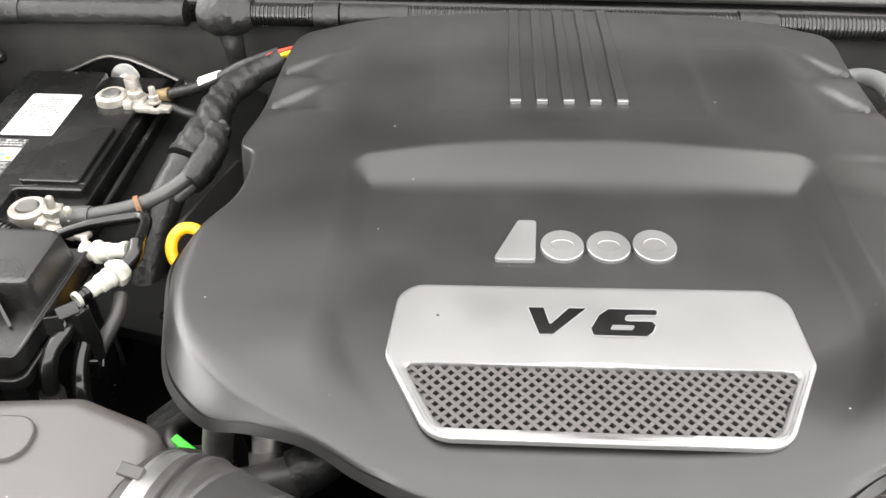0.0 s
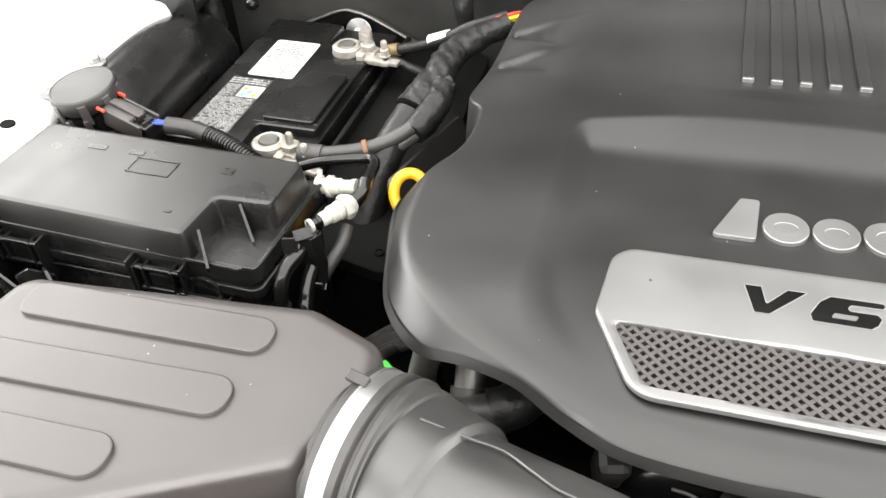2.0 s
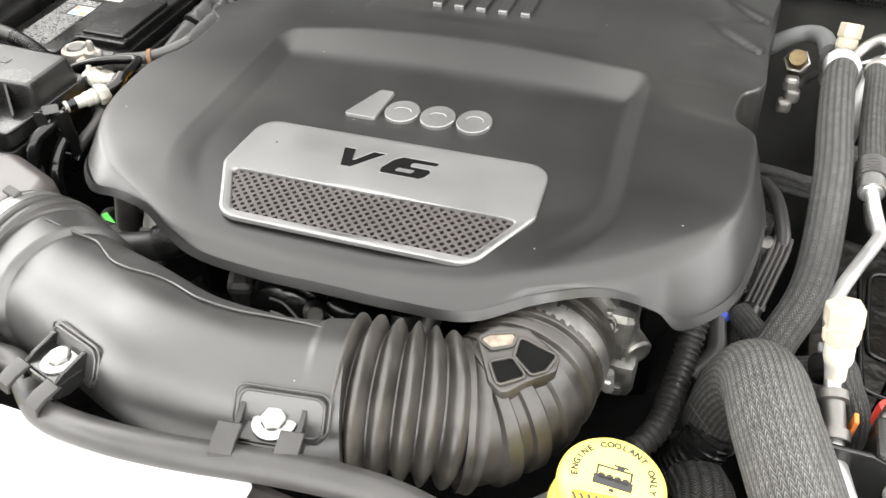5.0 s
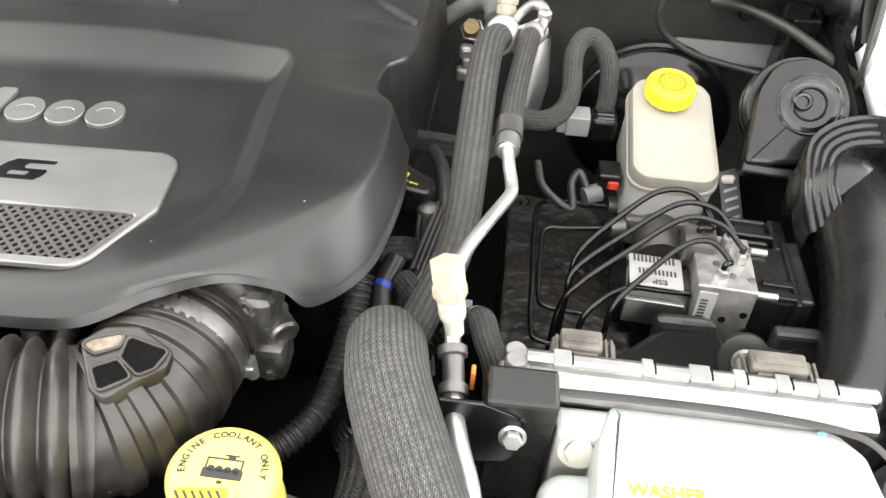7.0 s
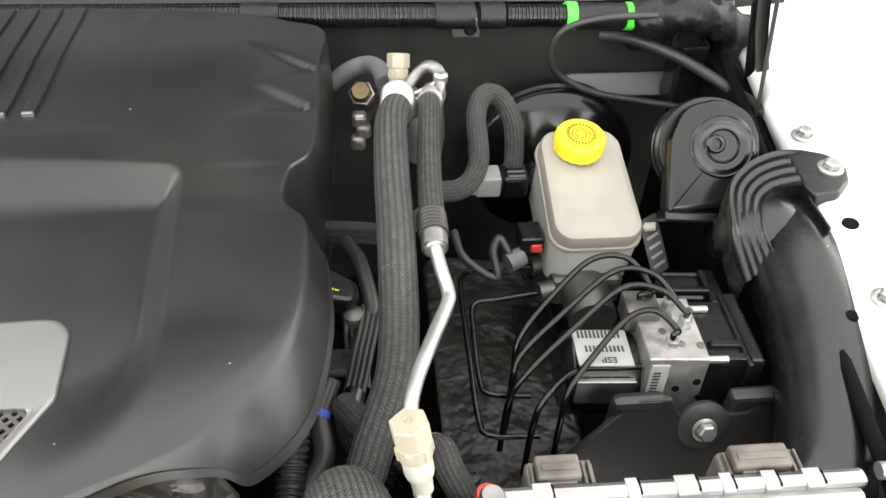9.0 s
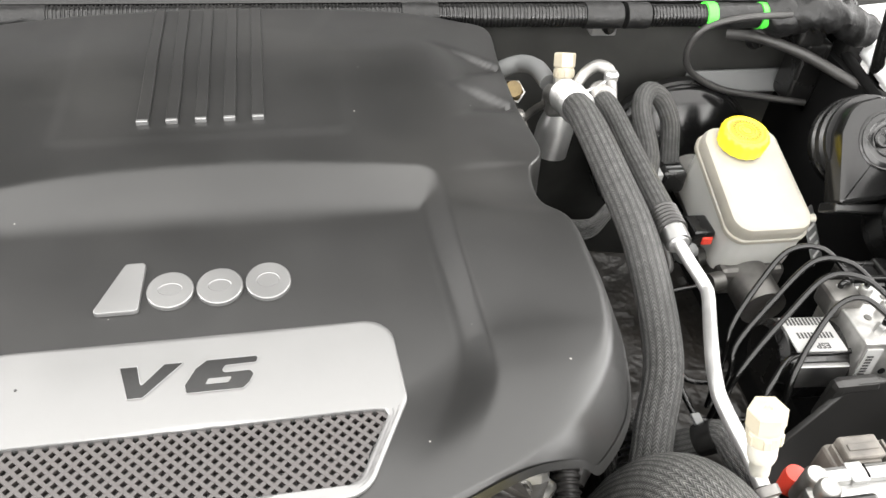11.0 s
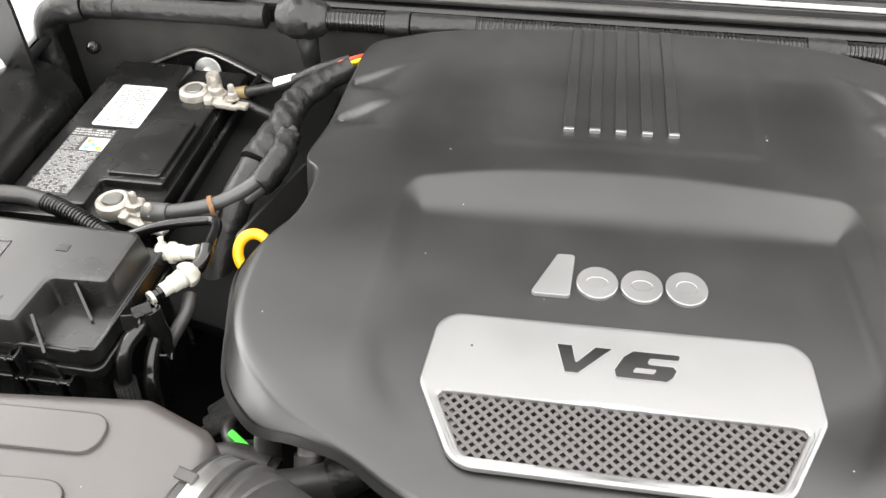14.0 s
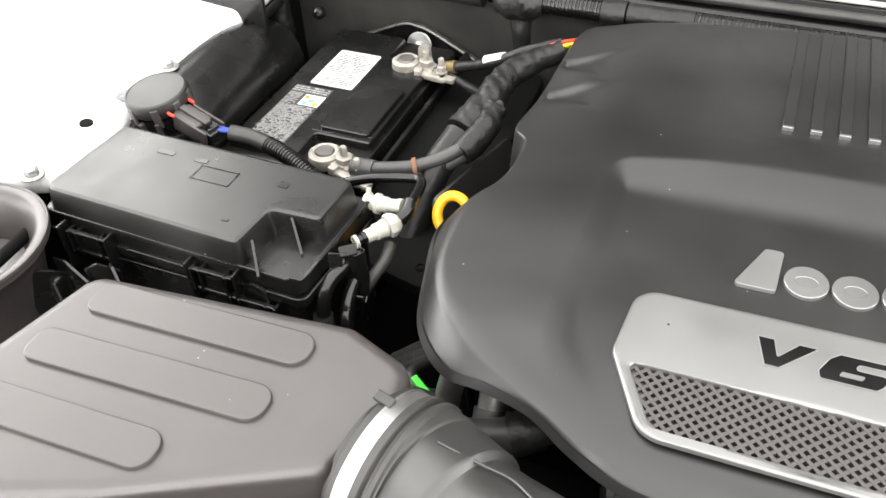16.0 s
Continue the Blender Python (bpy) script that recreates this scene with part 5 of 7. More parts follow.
for a in (200, 232, 264, 296):
    part("post", boxed(-0.003, 0.003, -0.003, 0.003, -0.07, -0.012, bevel=0.001, m=CM @ pose(0.0365 * math.cos(radians(a)), 0.0365 * math.sin(radians(a)), 0, 0, 0, a)), GREYBLACK, can)
for z in (-0.034, -0.058):
    part("hoop", turned([(0.034, z), (0.038, z), (0.038, z - 0.004), (0.034, z - 0.004)], 32, CM), GREYBLACK, can)
part("ear", slabbed(rounded([(-0.062, -0.01), (-0.035, -0.014), (-0.035, 0.014), (-0.062, 0.01)], 0.006, 4), -0.012, -0.004, 0.002, m=CM), BLACK, can)
conn = part("connector", boxed(-0.018, 0.018, -0.012, 0.012, -0.012, 0.010, bevel=0.003, m=pose(-0.618, 0.193, 0.950, 0, 10, -12)), GREYBLACK, can)
part("lock_tab", boxed(-0.020, -0.010, -0.0135, -0.0105, 0.008, 0.0115, bevel=0.001, m=pose(-0.618, 0.190, 0.951, 0, 10, -12)), RED, conn, "red lock tab")
part("lock_tab", boxed(-0.020, -0.011, 0.0105, 0.0135, 0.008, 0.0115, bevel=0.001, m=pose(-0.618, 0.196, 0.951, 0, 10, -12)), RED, conn, "red lock tab")
part("plug", boxed(-0.016, 0.012, -0.011, 0.011, -0.010, 0.006, bevel=0.002, m=pose(-0.596, 0.190, 0.946, 0, 12, -12)), BLACK, conn)
for dy in (-0.0125, 0.0125):
    part("side_rail", boxed(-0.030, 0.013, dy - 0.0015, dy + 0.0015, -0.006, 0.009, bevel=0.001, m=pose(-0.600, 0.190, 0.947, 0, 12, -12)), GREYBLACK, conn)
for dx in (-0.012, -0.002, 0.008):
    part("grip_rib", boxed(dx - 0.0015, dx + 0.0015, -0.007, 0.007, 0.005, 0.0095, bevel=0.0008, m=pose(-0.598, 0.190, 0.946, 0, 12, -12)), BLACK, conn)
part("latch_arm", boxed(-0.034, 0.004, -0.004, 0.004, 0.009, 0.0125, bevel=0.001, m=pose(-0.600, 0.190, 0.947, 0, 12, -12)), GREYBLACK, conn)
for dy in (-0.003, 0.0, 0.003):
    part("wire_end", tube([(-0.586, 0.193 + dy, 0.949), (-0.569, 0.196 + dy * 0.5, 0.947)], 0.0014, 8), WIREBLUE, conn, "blue wire")
part("sleeve", tube([(-0.574, 0.196, 0.945), (-0.55, 0.198, 0.943), (-0.528, 0.195, 0.941)], 0.0085, 14), RUBBER, can)
part("conduit", tube([(-0.530, 0.195, 0.941), (-0.505, 0.188, 0.938), (-0.482, 0.180, 0.933), (-0.465, 0.174, 0.928)], corrugated(0.0085, 0.0036, 0.16), 16, step=0.0008), BLACK, can)
part("sleeve", tube([(-0.468, 0.175, 0.929), (-0.445, 0.166, 0.922), (-0.425, 0.155, 0.910), (-0.41, 0.15, 0.88)], 0.0085, 14), BLACK, can)

ductl = thing("air_duct", "dull black plastic air duct lying along the inner wing", "air duct", "wing ducts")
part("duct_body", tube([(-0.690, 0.16, 0.86), (-0.690, 0.22, 0.893), (-0.692, 0.30, 0.898), (-0.695, 0.38, 0.893), (-0.70, 0.45, 0.87)], 0.057, 30), BLACK, ductl)
sidepl = thing("wing_bracket", "dark metal bracket plate with an oval hole at the firewall corner", "bracket")
bm = bmesh.new()
outer = rounded([(-0.775, 0.88), (-0.700, 0.80), (-0.672, 0.83), (-0.670, 1.06), (-0.765, 1.06)], 0.006, 4)
M = 60
c = V(-0.706, 0.902)
lo = [cast(outer, c, 2 * math.pi * k / M) for k in range(M)]
li = [c + V(0.010 * math.cos(2 * math.pi * k / M), 0.019 * math.sin(2 * math.pi * k / M)) for k in range(M)]
L = [[bm.verts.new((p.x, y, p.y)) for p in ps] for ps, y in ((lo, 0.424), (li, 0.424), (li, 0.430), (lo, 0.430), (lo, 0.424))]
for a, b in zip(L, L[1:]):
    for k in range(M):
        bm.faces.new((a[k - 1], a[k], b[k], b[k - 1]))
part("plate", bm, BLACK, sidepl)

# inlet scoop beside the filter box
scoop = thing("inlet_scoop", "black plastic flared air inlet scoop beside the filter box", "air inlet")
SM = Matrix.Translation((-0.697, -0.056, 0.962))
part("flare", turned([(0, -0.105), (0.046, -0.105), (0.051, -0.070), (0.059, -0.034), (0.067, -0.012), (0.0735, -0.001), (0.0790, 0.002), (0.0835, 0.0015), (0.0850, -0.001), (0.0845, -0.006), (0.079, -0.010), (0.071, -0.030), (0.063, -0.070), (0.060, -0.12)], 64, SM), GREYBLACK, scoop)
part("throat", turned([(0, -0.040), (0.055, -0.040), (0.057, -0.044), (0, -0.044)], 48, SM), GREYBLACK, scoop, "grey throat of the scoop")
part("rim_bead", turned([(0.0825, 0.0015), (0.0838, 0.0032), (0.0855, 0.0030), (0.0862, 0.0010), (0.0855, -0.0020)], 64, SM), GREYBLACK, scoop)
part("leg", boxed(-0.632, -0.612, -0.035, -0.02, 0.80, 0.925, bevel=0.003), BLACK, scoop)
for x, y, a, w in ((-0.605, -0.020, -12, 0.022), (-0.578, -0.010, 35, 0.014), (-0.562, -0.012, -35, 0.014), (-0.622, -0.034, 50, 0.018)):
    part("rib", slabbed([(-w, -0.050), (w, -0.050), (w, -0.012), (-w * 0.2, 0.0), (-w, -0.004)], -0.0012, 0.0012, 0.0004, m=pose(x, y, 0.938, 90, 0, a)), BLACK, scoop)

# pipes under the left front of the cover
pipes = thing("coolant_pipes", "metal coolant pipes with black rubber hose ends", "coolant pipes")
part("pipe", tube([(-0.236, -0.004, 0.962), (-0.243, -0.008, 0.930), (-0.2495, -0.009, 0.900), (-0.256, -0.008, 0.86)], 0.0105, 18), PALE, pipes)
part("pipe", tube([(-0.2125, 0.006, 0.955), (-0.2105, -0.008, 0.930), (-0.2085, -0.026, 0.908), (-0.206, -0.040, 0.89)], 0.0110, 18), PALE, pipes)
part("band", tube([(-0.2092, -0.020, 0.914), (-0.2080, -0.029, 0.905)], 0.0136, 20), CAST, pipes, "dull metal hose band")
part("hose", tube([(-0.258, -0.058, 0.912), (-0.232, -0.055, 0.915), (-0.205, -0.050, 0.919), (-0.182, -0.044, 0.926), (-0.165, -0.030, 0.930), (-0.152, 0.0, 0.925), (-0.145, 0.04, 0.91)], 0.0140, 20), RUBBER, pipes, "black rubber hose")
part("hose_cuff", tube([(-0.186, -0.0455, 0.925), (-0.172, -0.038, 0.929), (-0.162, -0.024, 0.930)], 0.0158, 20, step=0.003, wob=0.10), TAPE, pipes, "taped hose end")
part("hose", tube([(-0.31, -0.035, 0.885), (-0.285, -0.020, 0.892), (-0.262, -0.018, 0.890), (-0.24, -0.022, 0.885)], 0.011, 14), RUBBER, pipes, "black rubber hose")
part("hose_end", tube([(-0.262, -0.018, 0.890), (-0.246, -0.021, 0.887)], 0.0140, 16), RUBBER, pipes)
part("ring_lead", tube([(-0.290, 0.035, 0.87), (-0.292, 0.012, 0.885), (-0.280, -0.004, 0.886), (-0.266, 0.004, 0.875)], 0.0055, 10), RUBBER, pipes)
part("clip", boxed(-0.010, 0.010, -0.003, 0.003, -0.0025, 0.0025, bevel=0.001, m=pose(-0.276, -0.004, 0.893, 0, 12, -30)), GREEN, pipes, "bright green clip")
for k in range(3):
    part("braided_lead", tube([(-0.33, 0.03 + 0.012 * k, 0.84), (-0.29, 0.045 + 0.012 * k, 0.865), (-0.25, 0.06 + 0.01 * k, 0.87), (-0.2, 0.06, 0.86)], 0.0065, 10), BRAID, pipes)

# ---------------------------------------------------------------- front: hose, brackets, panel
panel = thing("radiator_shroud", "black plastic radiator top panel with a white sticker", "radiator panel")
part("top", slabbed(rounded([(-0.70, -0.50), (0.70, -0.50), (0.70, -0.29), (0.20, -0.262), (0.02, -0.243), (-0.15, -0.258), (-0.30, -0.256), (-0.70, -0.29)], 0.01, 3), 0.93, 0.965, 0.006), GREYBLACK, panel)
part("front_step", slabbed(rounded([(-0.68, -0.55), (0.68, -0.55), (0.68, -0.32), (0.2, -0.295), (0.0, -0.285), (-0.15, -0.290), (-0.68, -0.33)], 0.01, 3), 0.955, 0.976, 0.005), GREYBLACK, panel)
part("sticker", slabbed(rect(-0.16, 0.026, -0.340, -0.253, 0.004), 0.9762, 0.9770, m=Matrix.Translation((0, 0, 0))), LABEL, panel, "white paper sticker")
for x, y in ((-0.272, -0.262), (-0.165, -0.286), (-0.42, -0.275)):
    part("dome", turned([(0.012, 0.0), (0.011, 0.003), (0.007, 0.005), (0, 0.0056)], 24, Matrix.Translation((x, y, 0.966))), GREYBLACK, panel)
overflow = thing("overflow_hose", "grey rubber hose running along the radiator panel", "hose")
part("hose", tube([(-0.52, -0.300, 0.975), (-0.46, -0.264, 0.975), (-0.389, -0.228, 0.970), (-0.345, -0.226, 0.965), (-0.299, -0.228, 0.965), (-0.253, -0.223, 0.965), (-0.215, -0.216, 0.965), (-0.178, -0.216, 0.966), (-0.152, -0.232, 0.972), (-0.115, -0.254, 0.985), (-0.06, -0.266, 1.003), (-0.01, -0.268, 1.013), (0.045, -0.264, 1.020), (0.088, -0.262, 1.024), (0.124, -0.262, 1.022), (0.165, -0.264, 1.006), (0.20, -0.270, 0.985), (0.235, -0.285, 0.962), (0.26, -0.30, 0.945)], 0.0095, 18), RUBBER, overflow)
plug = thing("wire_plug", "grey wire connector with green and red wires", "connector")
part("shell", tube([(-0.262, -0.236, 0.965), (-0.235, -0.235, 0.965), (-0.222, -0.236, 0.965)], 0.0085, 14), GREYBLACK, plug)
part("boot", tube([(-0.236, -0.235, 0.965), (-0.214, -0.238, 0.965), (-0.190, -0.240, 0.964)], 0.0115, 16), BLACK, plug)
part("latch", boxed(-0.262, -0.235, -0.238, -0.230, 0.970, 0.978, bevel=0.002), GREYBLACK, plug)
for dy, mt, nm in ((0.0, GREEN, "green wire"), (-0.004, RED, "red wire"), (0.004, CREAM, "pale wire"), (-0.001, YELLOW, "yellow wire")):
    part("wire", tube([(-0.194, -0.241 + dy, 0.966), (-0.175, -0.244 + dy, 0.970), (-0.155, -0.254 + dy, 0.968), (-0.148, -0.27, 0.955)], 0.0022, 8), mt, plug, nm)


plug.matrix_world = pose(-0.015, 0.003, 0)


def tube_bracket(at, turn, rise, axis, lean, grip):
    """Horizontal bolted tab between two thin walls that reach from a boss on the pipe to the hose."""
    m = Matrix.Translation(at) @ pose(0, 0, 0, 0, rise, turn)
    e = thing("tube_bracket", "black plastic hose bracket with a bright bolt", "bracket", "intake tube brackets")
    bmx = m @ Matrix.Translation((0.003, *axis)) @ pose(0, 0, 0, lean)
    part("boss", slabbed(rect(-0.0255, 0.0255, -0.014, 0.013, 0.006), 0.040, 0.0508, 0.0012, m=bmx), PIPEM, e)
    for dx, zz in ((0.0, 0.0510), (0.0028, 0.0502)):
        ring = [bmx @ V(p.x, p.y, zz) for p in rounded([(-0.0245 - dx, -0.010), (0.0245 + dx, -0.010), (0.0245 + dx, 0.012 + dx), (-0.0245 - dx, 0.012 + dx)], 0.006, 5)]
        bm = bmesh.new()
        sweep(bm, ring + [ring[0]], 0.0009, 8)
        part("boss_rim", bm, PIPEM, e)
    bm = bmesh.new()
    box(bm, -0.018, 0.018, -0.014, 0.016, -0.0036, -0.0004, bevel=0.001, m=m)
    box(bm, -0.018, 0.018, -0.0165, -0.0140, -0.0075, -0.0004, bevel=0.001, m=m)
    part("tab", bm, BLACK, e)
    gy, gz = grip
    for x in (-0.0185, 0.0165):
        wall = [(0.012, 0.0065), (0.008, 0.0075), (-0.008, 0.0035), (gy + 0.010, gz + 0.003), (gy + 0.004, gz - 0.006), (-0.010, -0.012), (0.012, -0.010)]
        part("arm", slabbed(wall, -0.0014, 0.0014, 0.0004, m=m @ Matrix(((0, 0, 1, x), (1, 0, 0, 0), (0, 1, 0, 0), (0, 0, 0, 1)))), BLACK, e)
        bm = bmesh.new()
        slab(bm, [(gy - 0.009, gz - 0.006), (gy - 0.007, gz - 0.0005), (gy, gz + 0.0022), (gy + 0.010, gz + 0.0036), (gy + 0.012, gz + 0.0012), (gy, gz - 0.001), (gy - 0.006, gz - 0.004), (gy - 0.007, gz - 0.007)][::-1], -0.0065, 0.0065, 0.0008, m=m @ Matrix(((0, 0, 1, x - 0.001), (1, 0, 0, 0), (0, 1, 0, 0), (0, 0, 0, 1))))
        part("grip", bm, RUBBER, e)
    b = bolt("bolt", (0, 0, 0), (0, 0, 1), ZINC, "", 0.0072, 0.006, 0.0125, parent=e)
    b.matrix_world = m @ pose(0, 0, 0, 0, 0, 12)
    return e


tube_bracket((-0.1188, -0.2255, 1.0015), -20, -8, (0.0505, -0.0255), 60, (-0.0245, -0.0025))
tube_bracket((0.0385, -0.2378, 1.0215), 8, 0, (0.0395, -0.0313), 47, (-0.0215, 0.0070))

# dark engine front below the cover; block, shroud and support carry painted shade
block = thing("engine_block", "dark engine front below the plastic cover, depths painted as near-black shade", "engine")
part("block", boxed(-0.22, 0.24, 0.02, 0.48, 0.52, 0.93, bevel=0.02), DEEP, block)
part("pump_housing", turned([(0, 0), (0.026, 0.0), (0.034, 0.004), (0.038, 0.012), (0.038, 0.06), (0, 0.06)], 40, along((-0.060, -0.068, 0.900), (-0.060, 0.05, 0.880))), GLOSS, block, "dark rounded pump housing")
part("housing_lug", boxed(-0.012, 0.012, -0.012, 0.012, -0.02, 0.018, bevel=0.007, m=pose(-0.104, -0.052, 0.905, 20, 0, 15)), CANM, block)
for k in range(3):
    bm = bmesh.new()
    sweep(bm, smooth_path([(-0.066 + 0.004 * k, -0.074 - 0.008 * k, 0.925 - 0.006 * k), (-0.052 + 0.004 * k, -0.077 - 0.008 * k, 0.926 - 0.006 * k), (-0.036 + 0.006 * k, -0.085 - 0.008 * k, 0.922 - 0.006 * k)], 6), 0.0012, 6)
    part("casting_rib", bm, CAST, block)
part("bolt_boss", turned([(0, 0), (0.009, 0), (0.009, 0.012), (0.006, 0.016), (0, 0.016)], 16, along((-0.030, -0.070, 0.918), (-0.022, -0.082, 0.928))), CAST, block)
part("tension_arm", tube([(0.012, -0.050, 0.90), (-0.004, -0.066, 0.918), (-0.012, -0.060, 0.925)], 0.016, 20), GLOSS, block)
part("lower_pipe", tube([(0.042, -0.055, 0.925), (0.044, -0.064, 0.905), (0.050, -0.07, 0.88)], 0.011, 18), CANM, block)
part("lower_pipe", tube([(0.062, -0.050, 0.922), (0.058, -0.066, 0.905), (0.050, -0.08, 0.89)], 0.009, 18), CAST, block)
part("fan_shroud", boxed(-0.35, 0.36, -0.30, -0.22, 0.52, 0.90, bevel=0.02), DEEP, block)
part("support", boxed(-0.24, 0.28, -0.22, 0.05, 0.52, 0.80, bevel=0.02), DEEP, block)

# ---------------------------------------------------------------- coolant filler
cap = thing("coolant_filler", "yellow coolant pressure cap with black printing on a filler neck", "coolant filler")
KM = Matrix.Translation((0.2210, -0.1845, 0.969)) @ pose(0, 0, 0, -3, 3, 0) @ Matrix.Diagonal((0.95, 0.95, 0.78, 1))
part("lower_flange", turned([(0, -0.052), (0.031, -0.052), (0.0355, -0.046), (0.0362, -0.034), (0.0350, -0.0275), (0.0315, -0.0235), (0.0290, -0.0215), (0.0285, -0.0155)], 44, KM), LITYELLOW, cap)
bm = bmesh.new()
prof = [(0.0270, -0.0170), (0.0315, -0.0150), (0.0333, -0.0085), (0.0340, -0.002), (0.0335, 0.003), (0.031, 0.0072), (0.027, 0.0092), (0.022, 0.0098), (0, 0.0098)]
lathe(bm, prof, 48, KM)
top = part("cap_top", bm, LITYELLOW, cap)
for i, ch in enumerate("ENGINE COOLANT ONLY"):
    if ch == " ":
        continue
    a = radians(192 - i * 11.0)
    bm = letters(ch, 0.0058, 0.0001, 0.00022)
    put(bm, bm.verts, KM @ Matrix.Translation((0, 0, 0.0100)) @ pose(0.0238 * math.cos(a), 0.0238 * math.sin(a), 0, 0, 0, math.degrees(a) - 90))
    part("letter", bm, INK, top, smooth=False)
sym = bmesh.new()
for q in ((-0.012, 0.012, -0.0075, -0.001), (-0.011, -0.0098, -0.001, 0.0065), (0.0098, 0.011, -0.001, 0.0065), (-0.011, 0.011, 0.0055, 0.0067), (0.001, 0.0055, 0.0065, 0.0085), (-0.001, 0.0075, 0.0083, 0.0095), (-0.0015, 0.0015, -0.0108, -0.0086)):
    box(sym, *q, 0.0098, 0.0102)
for k in range(4):
    lathe(sym, [(0, 0.0102), (0.0024, 0.0102), (0.0024, 0.0098)], 14, Matrix.Translation((-0.0072 + 0.0049 * k, -0.0012, 0)))
put(sym, sym.verts, KM)
part("symbol", sym, INK, top, "black printed symbol", smooth=False)
TM = KM @ pose(-0.0055, -0.0245, 0.0102, 14, 0, 8)
tab = part("pull_tab", slabbed(rounded([(-0.017, -0.012), (0.017, -0.012), (0.019, 0.010), (-0.019, 0.010)], 0.005, 4), -0.006, 0.0012, 0.001, m=TM), LITYELLOW, top)
sym = bmesh.new()
for k in range(6):
    x = -0.0135 + 0.0046 * k
    q = [sym.verts.new((px, py, 0.0016)) for px, py in ((x + 0.0052, -0.008), (x + 0.0070, -0.008), (x - 0.0012, 0.007), (x - 0.003, 0.007))]
    sym.faces.new(q)
put(sym, sym.verts, TM)
part("stripe_patch", slabbed(rect(-0.016, 0.014, -0.0095, 0.0085, 0.002), 0.0011, 0.0014, m=TM), ORANGEY, top, "amber patch")
part("warning_stripes", sym, INK, top, smooth=False)
part("neck", turned([(0, -0.12), (0.030, -0.12), (0.030, -0.045), (0.026, -0.042), (0, -0.042)], 32, KM), CREAM, cap, "pale plastic filler neck")
tank = thing("coolant_tank", "grey plastic coolant tank under the filler cap", "coolant tank")
part("shell", slabbed(rounded([(0.15, -0.29), (0.285, -0.29), (0.285, -0.17), (0.20, -0.15), (0.15, -0.20)], 0.025, 5), 0.80, 0.925, 0.012), GREYC, tank)

# ---------------------------------------------------------------- hoses on the right of the motor
fat = thing("radiator_hose", "thick hose in a grey woven sleeve bending over the front", "radiator hose")
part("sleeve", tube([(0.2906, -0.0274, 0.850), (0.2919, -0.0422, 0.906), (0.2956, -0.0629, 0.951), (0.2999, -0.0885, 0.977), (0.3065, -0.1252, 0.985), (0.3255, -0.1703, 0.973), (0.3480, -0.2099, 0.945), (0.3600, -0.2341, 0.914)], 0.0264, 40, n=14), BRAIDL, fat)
part("hose_end", tube([(0.349, -0.212, 0.943), (0.361, -0.238, 0.909), (0.366, -0.26, 0.87)], 0.0255, 30), RUBBER, fat)
lower = thing("radiator_hose", "woven sleeved hose passing low behind the coolant cap", "radiator hose")
part("sleeve", tube([(0.20, -0.26, 0.84), (0.25, -0.215, 0.86), (0.285, -0.165, 0.865), (0.29, -0.10, 0.85), (0.27, -0.03, 0.80)], 0.022, 24), BRAID, lower)

aca = thing("suction_hose", "thick black braided hose running forward from the firewall", "hose")
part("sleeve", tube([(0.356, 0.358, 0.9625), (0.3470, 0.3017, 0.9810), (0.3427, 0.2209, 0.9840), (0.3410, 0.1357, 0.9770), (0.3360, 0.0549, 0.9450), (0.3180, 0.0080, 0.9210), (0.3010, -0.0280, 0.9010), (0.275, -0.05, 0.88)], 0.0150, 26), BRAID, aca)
bm = bmesh.new()
path = resample(smooth_path([(0.361, 0.405, 0.945), (0.360, 0.385, 0.953), (0.357, 0.355, 0.962)], 20), 0.0008)
sweep(bm, path, lambda s, L: 0.0160 + 0.0021 * math.sin(2 * math.pi * s / 0.0095), 26)
part("crimp", bm, SPIPE, aca, "crimped aluminium ferrule")
acb = thing("pressure_hose", "black braided hose ending in a bent silver pipe", "hose")
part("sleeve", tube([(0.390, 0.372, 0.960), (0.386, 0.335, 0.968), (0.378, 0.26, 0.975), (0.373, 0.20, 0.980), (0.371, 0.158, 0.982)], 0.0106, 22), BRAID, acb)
part("cuff", tube([(0.371, 0.172, 0.982), (0.3705, 0.148, 0.982)], lambda s, L: 0.0118 + 0.0005 * math.sin(s * 1600), 20, step=0.001), RUBBER, acb)
part("ferrule", tube([(0.3705, 0.150, 0.982), (0.370, 0.134, 0.981)], 0.0105, 18), ALU, acb)
bm = bmesh.new()
path = resample(smooth_path([(0.398, 0.402, 0.950), (0.394, 0.385, 0.956), (0.390, 0.368, 0.962)], 20), 0.0008)
sweep(bm, path, lambda s, L: 0.0118 + 0.0012 * math.sin(2 * math.pi * s / 0.0075), 24)
part("crimp", bm, PALE, acb, "crimped pale ferrule")
part("silver_pipe", tube([(0.370, 0.140, 0.981), (0.3725, 0.115, 0.9788), (0.3755, 0.092, 0.9765), (0.3735, 0.080, 0.9765), (0.3610, 0.050, 0.9790), (0.3480, 0.018, 0.9815), (0.3420, 0.000, 0.9825), (0.3390, -0.014, 0.9820), (0.3390, -0.035, 0.9810), (0.3402, -0.056, 0.9800), (0.3415, -0.078, 0.975)], 0.0052, 18), SPIPE, acb, "bright bent aluminium pipe")
part("pipe_collar", tube([(0.3700, 0.1400, 0.981), (0.3706, 0.1330, 0.9804)], lambda s, L: 0.0096 - 0.002 * abs(s - L / 2) / L, 18), SPIPE, acb)
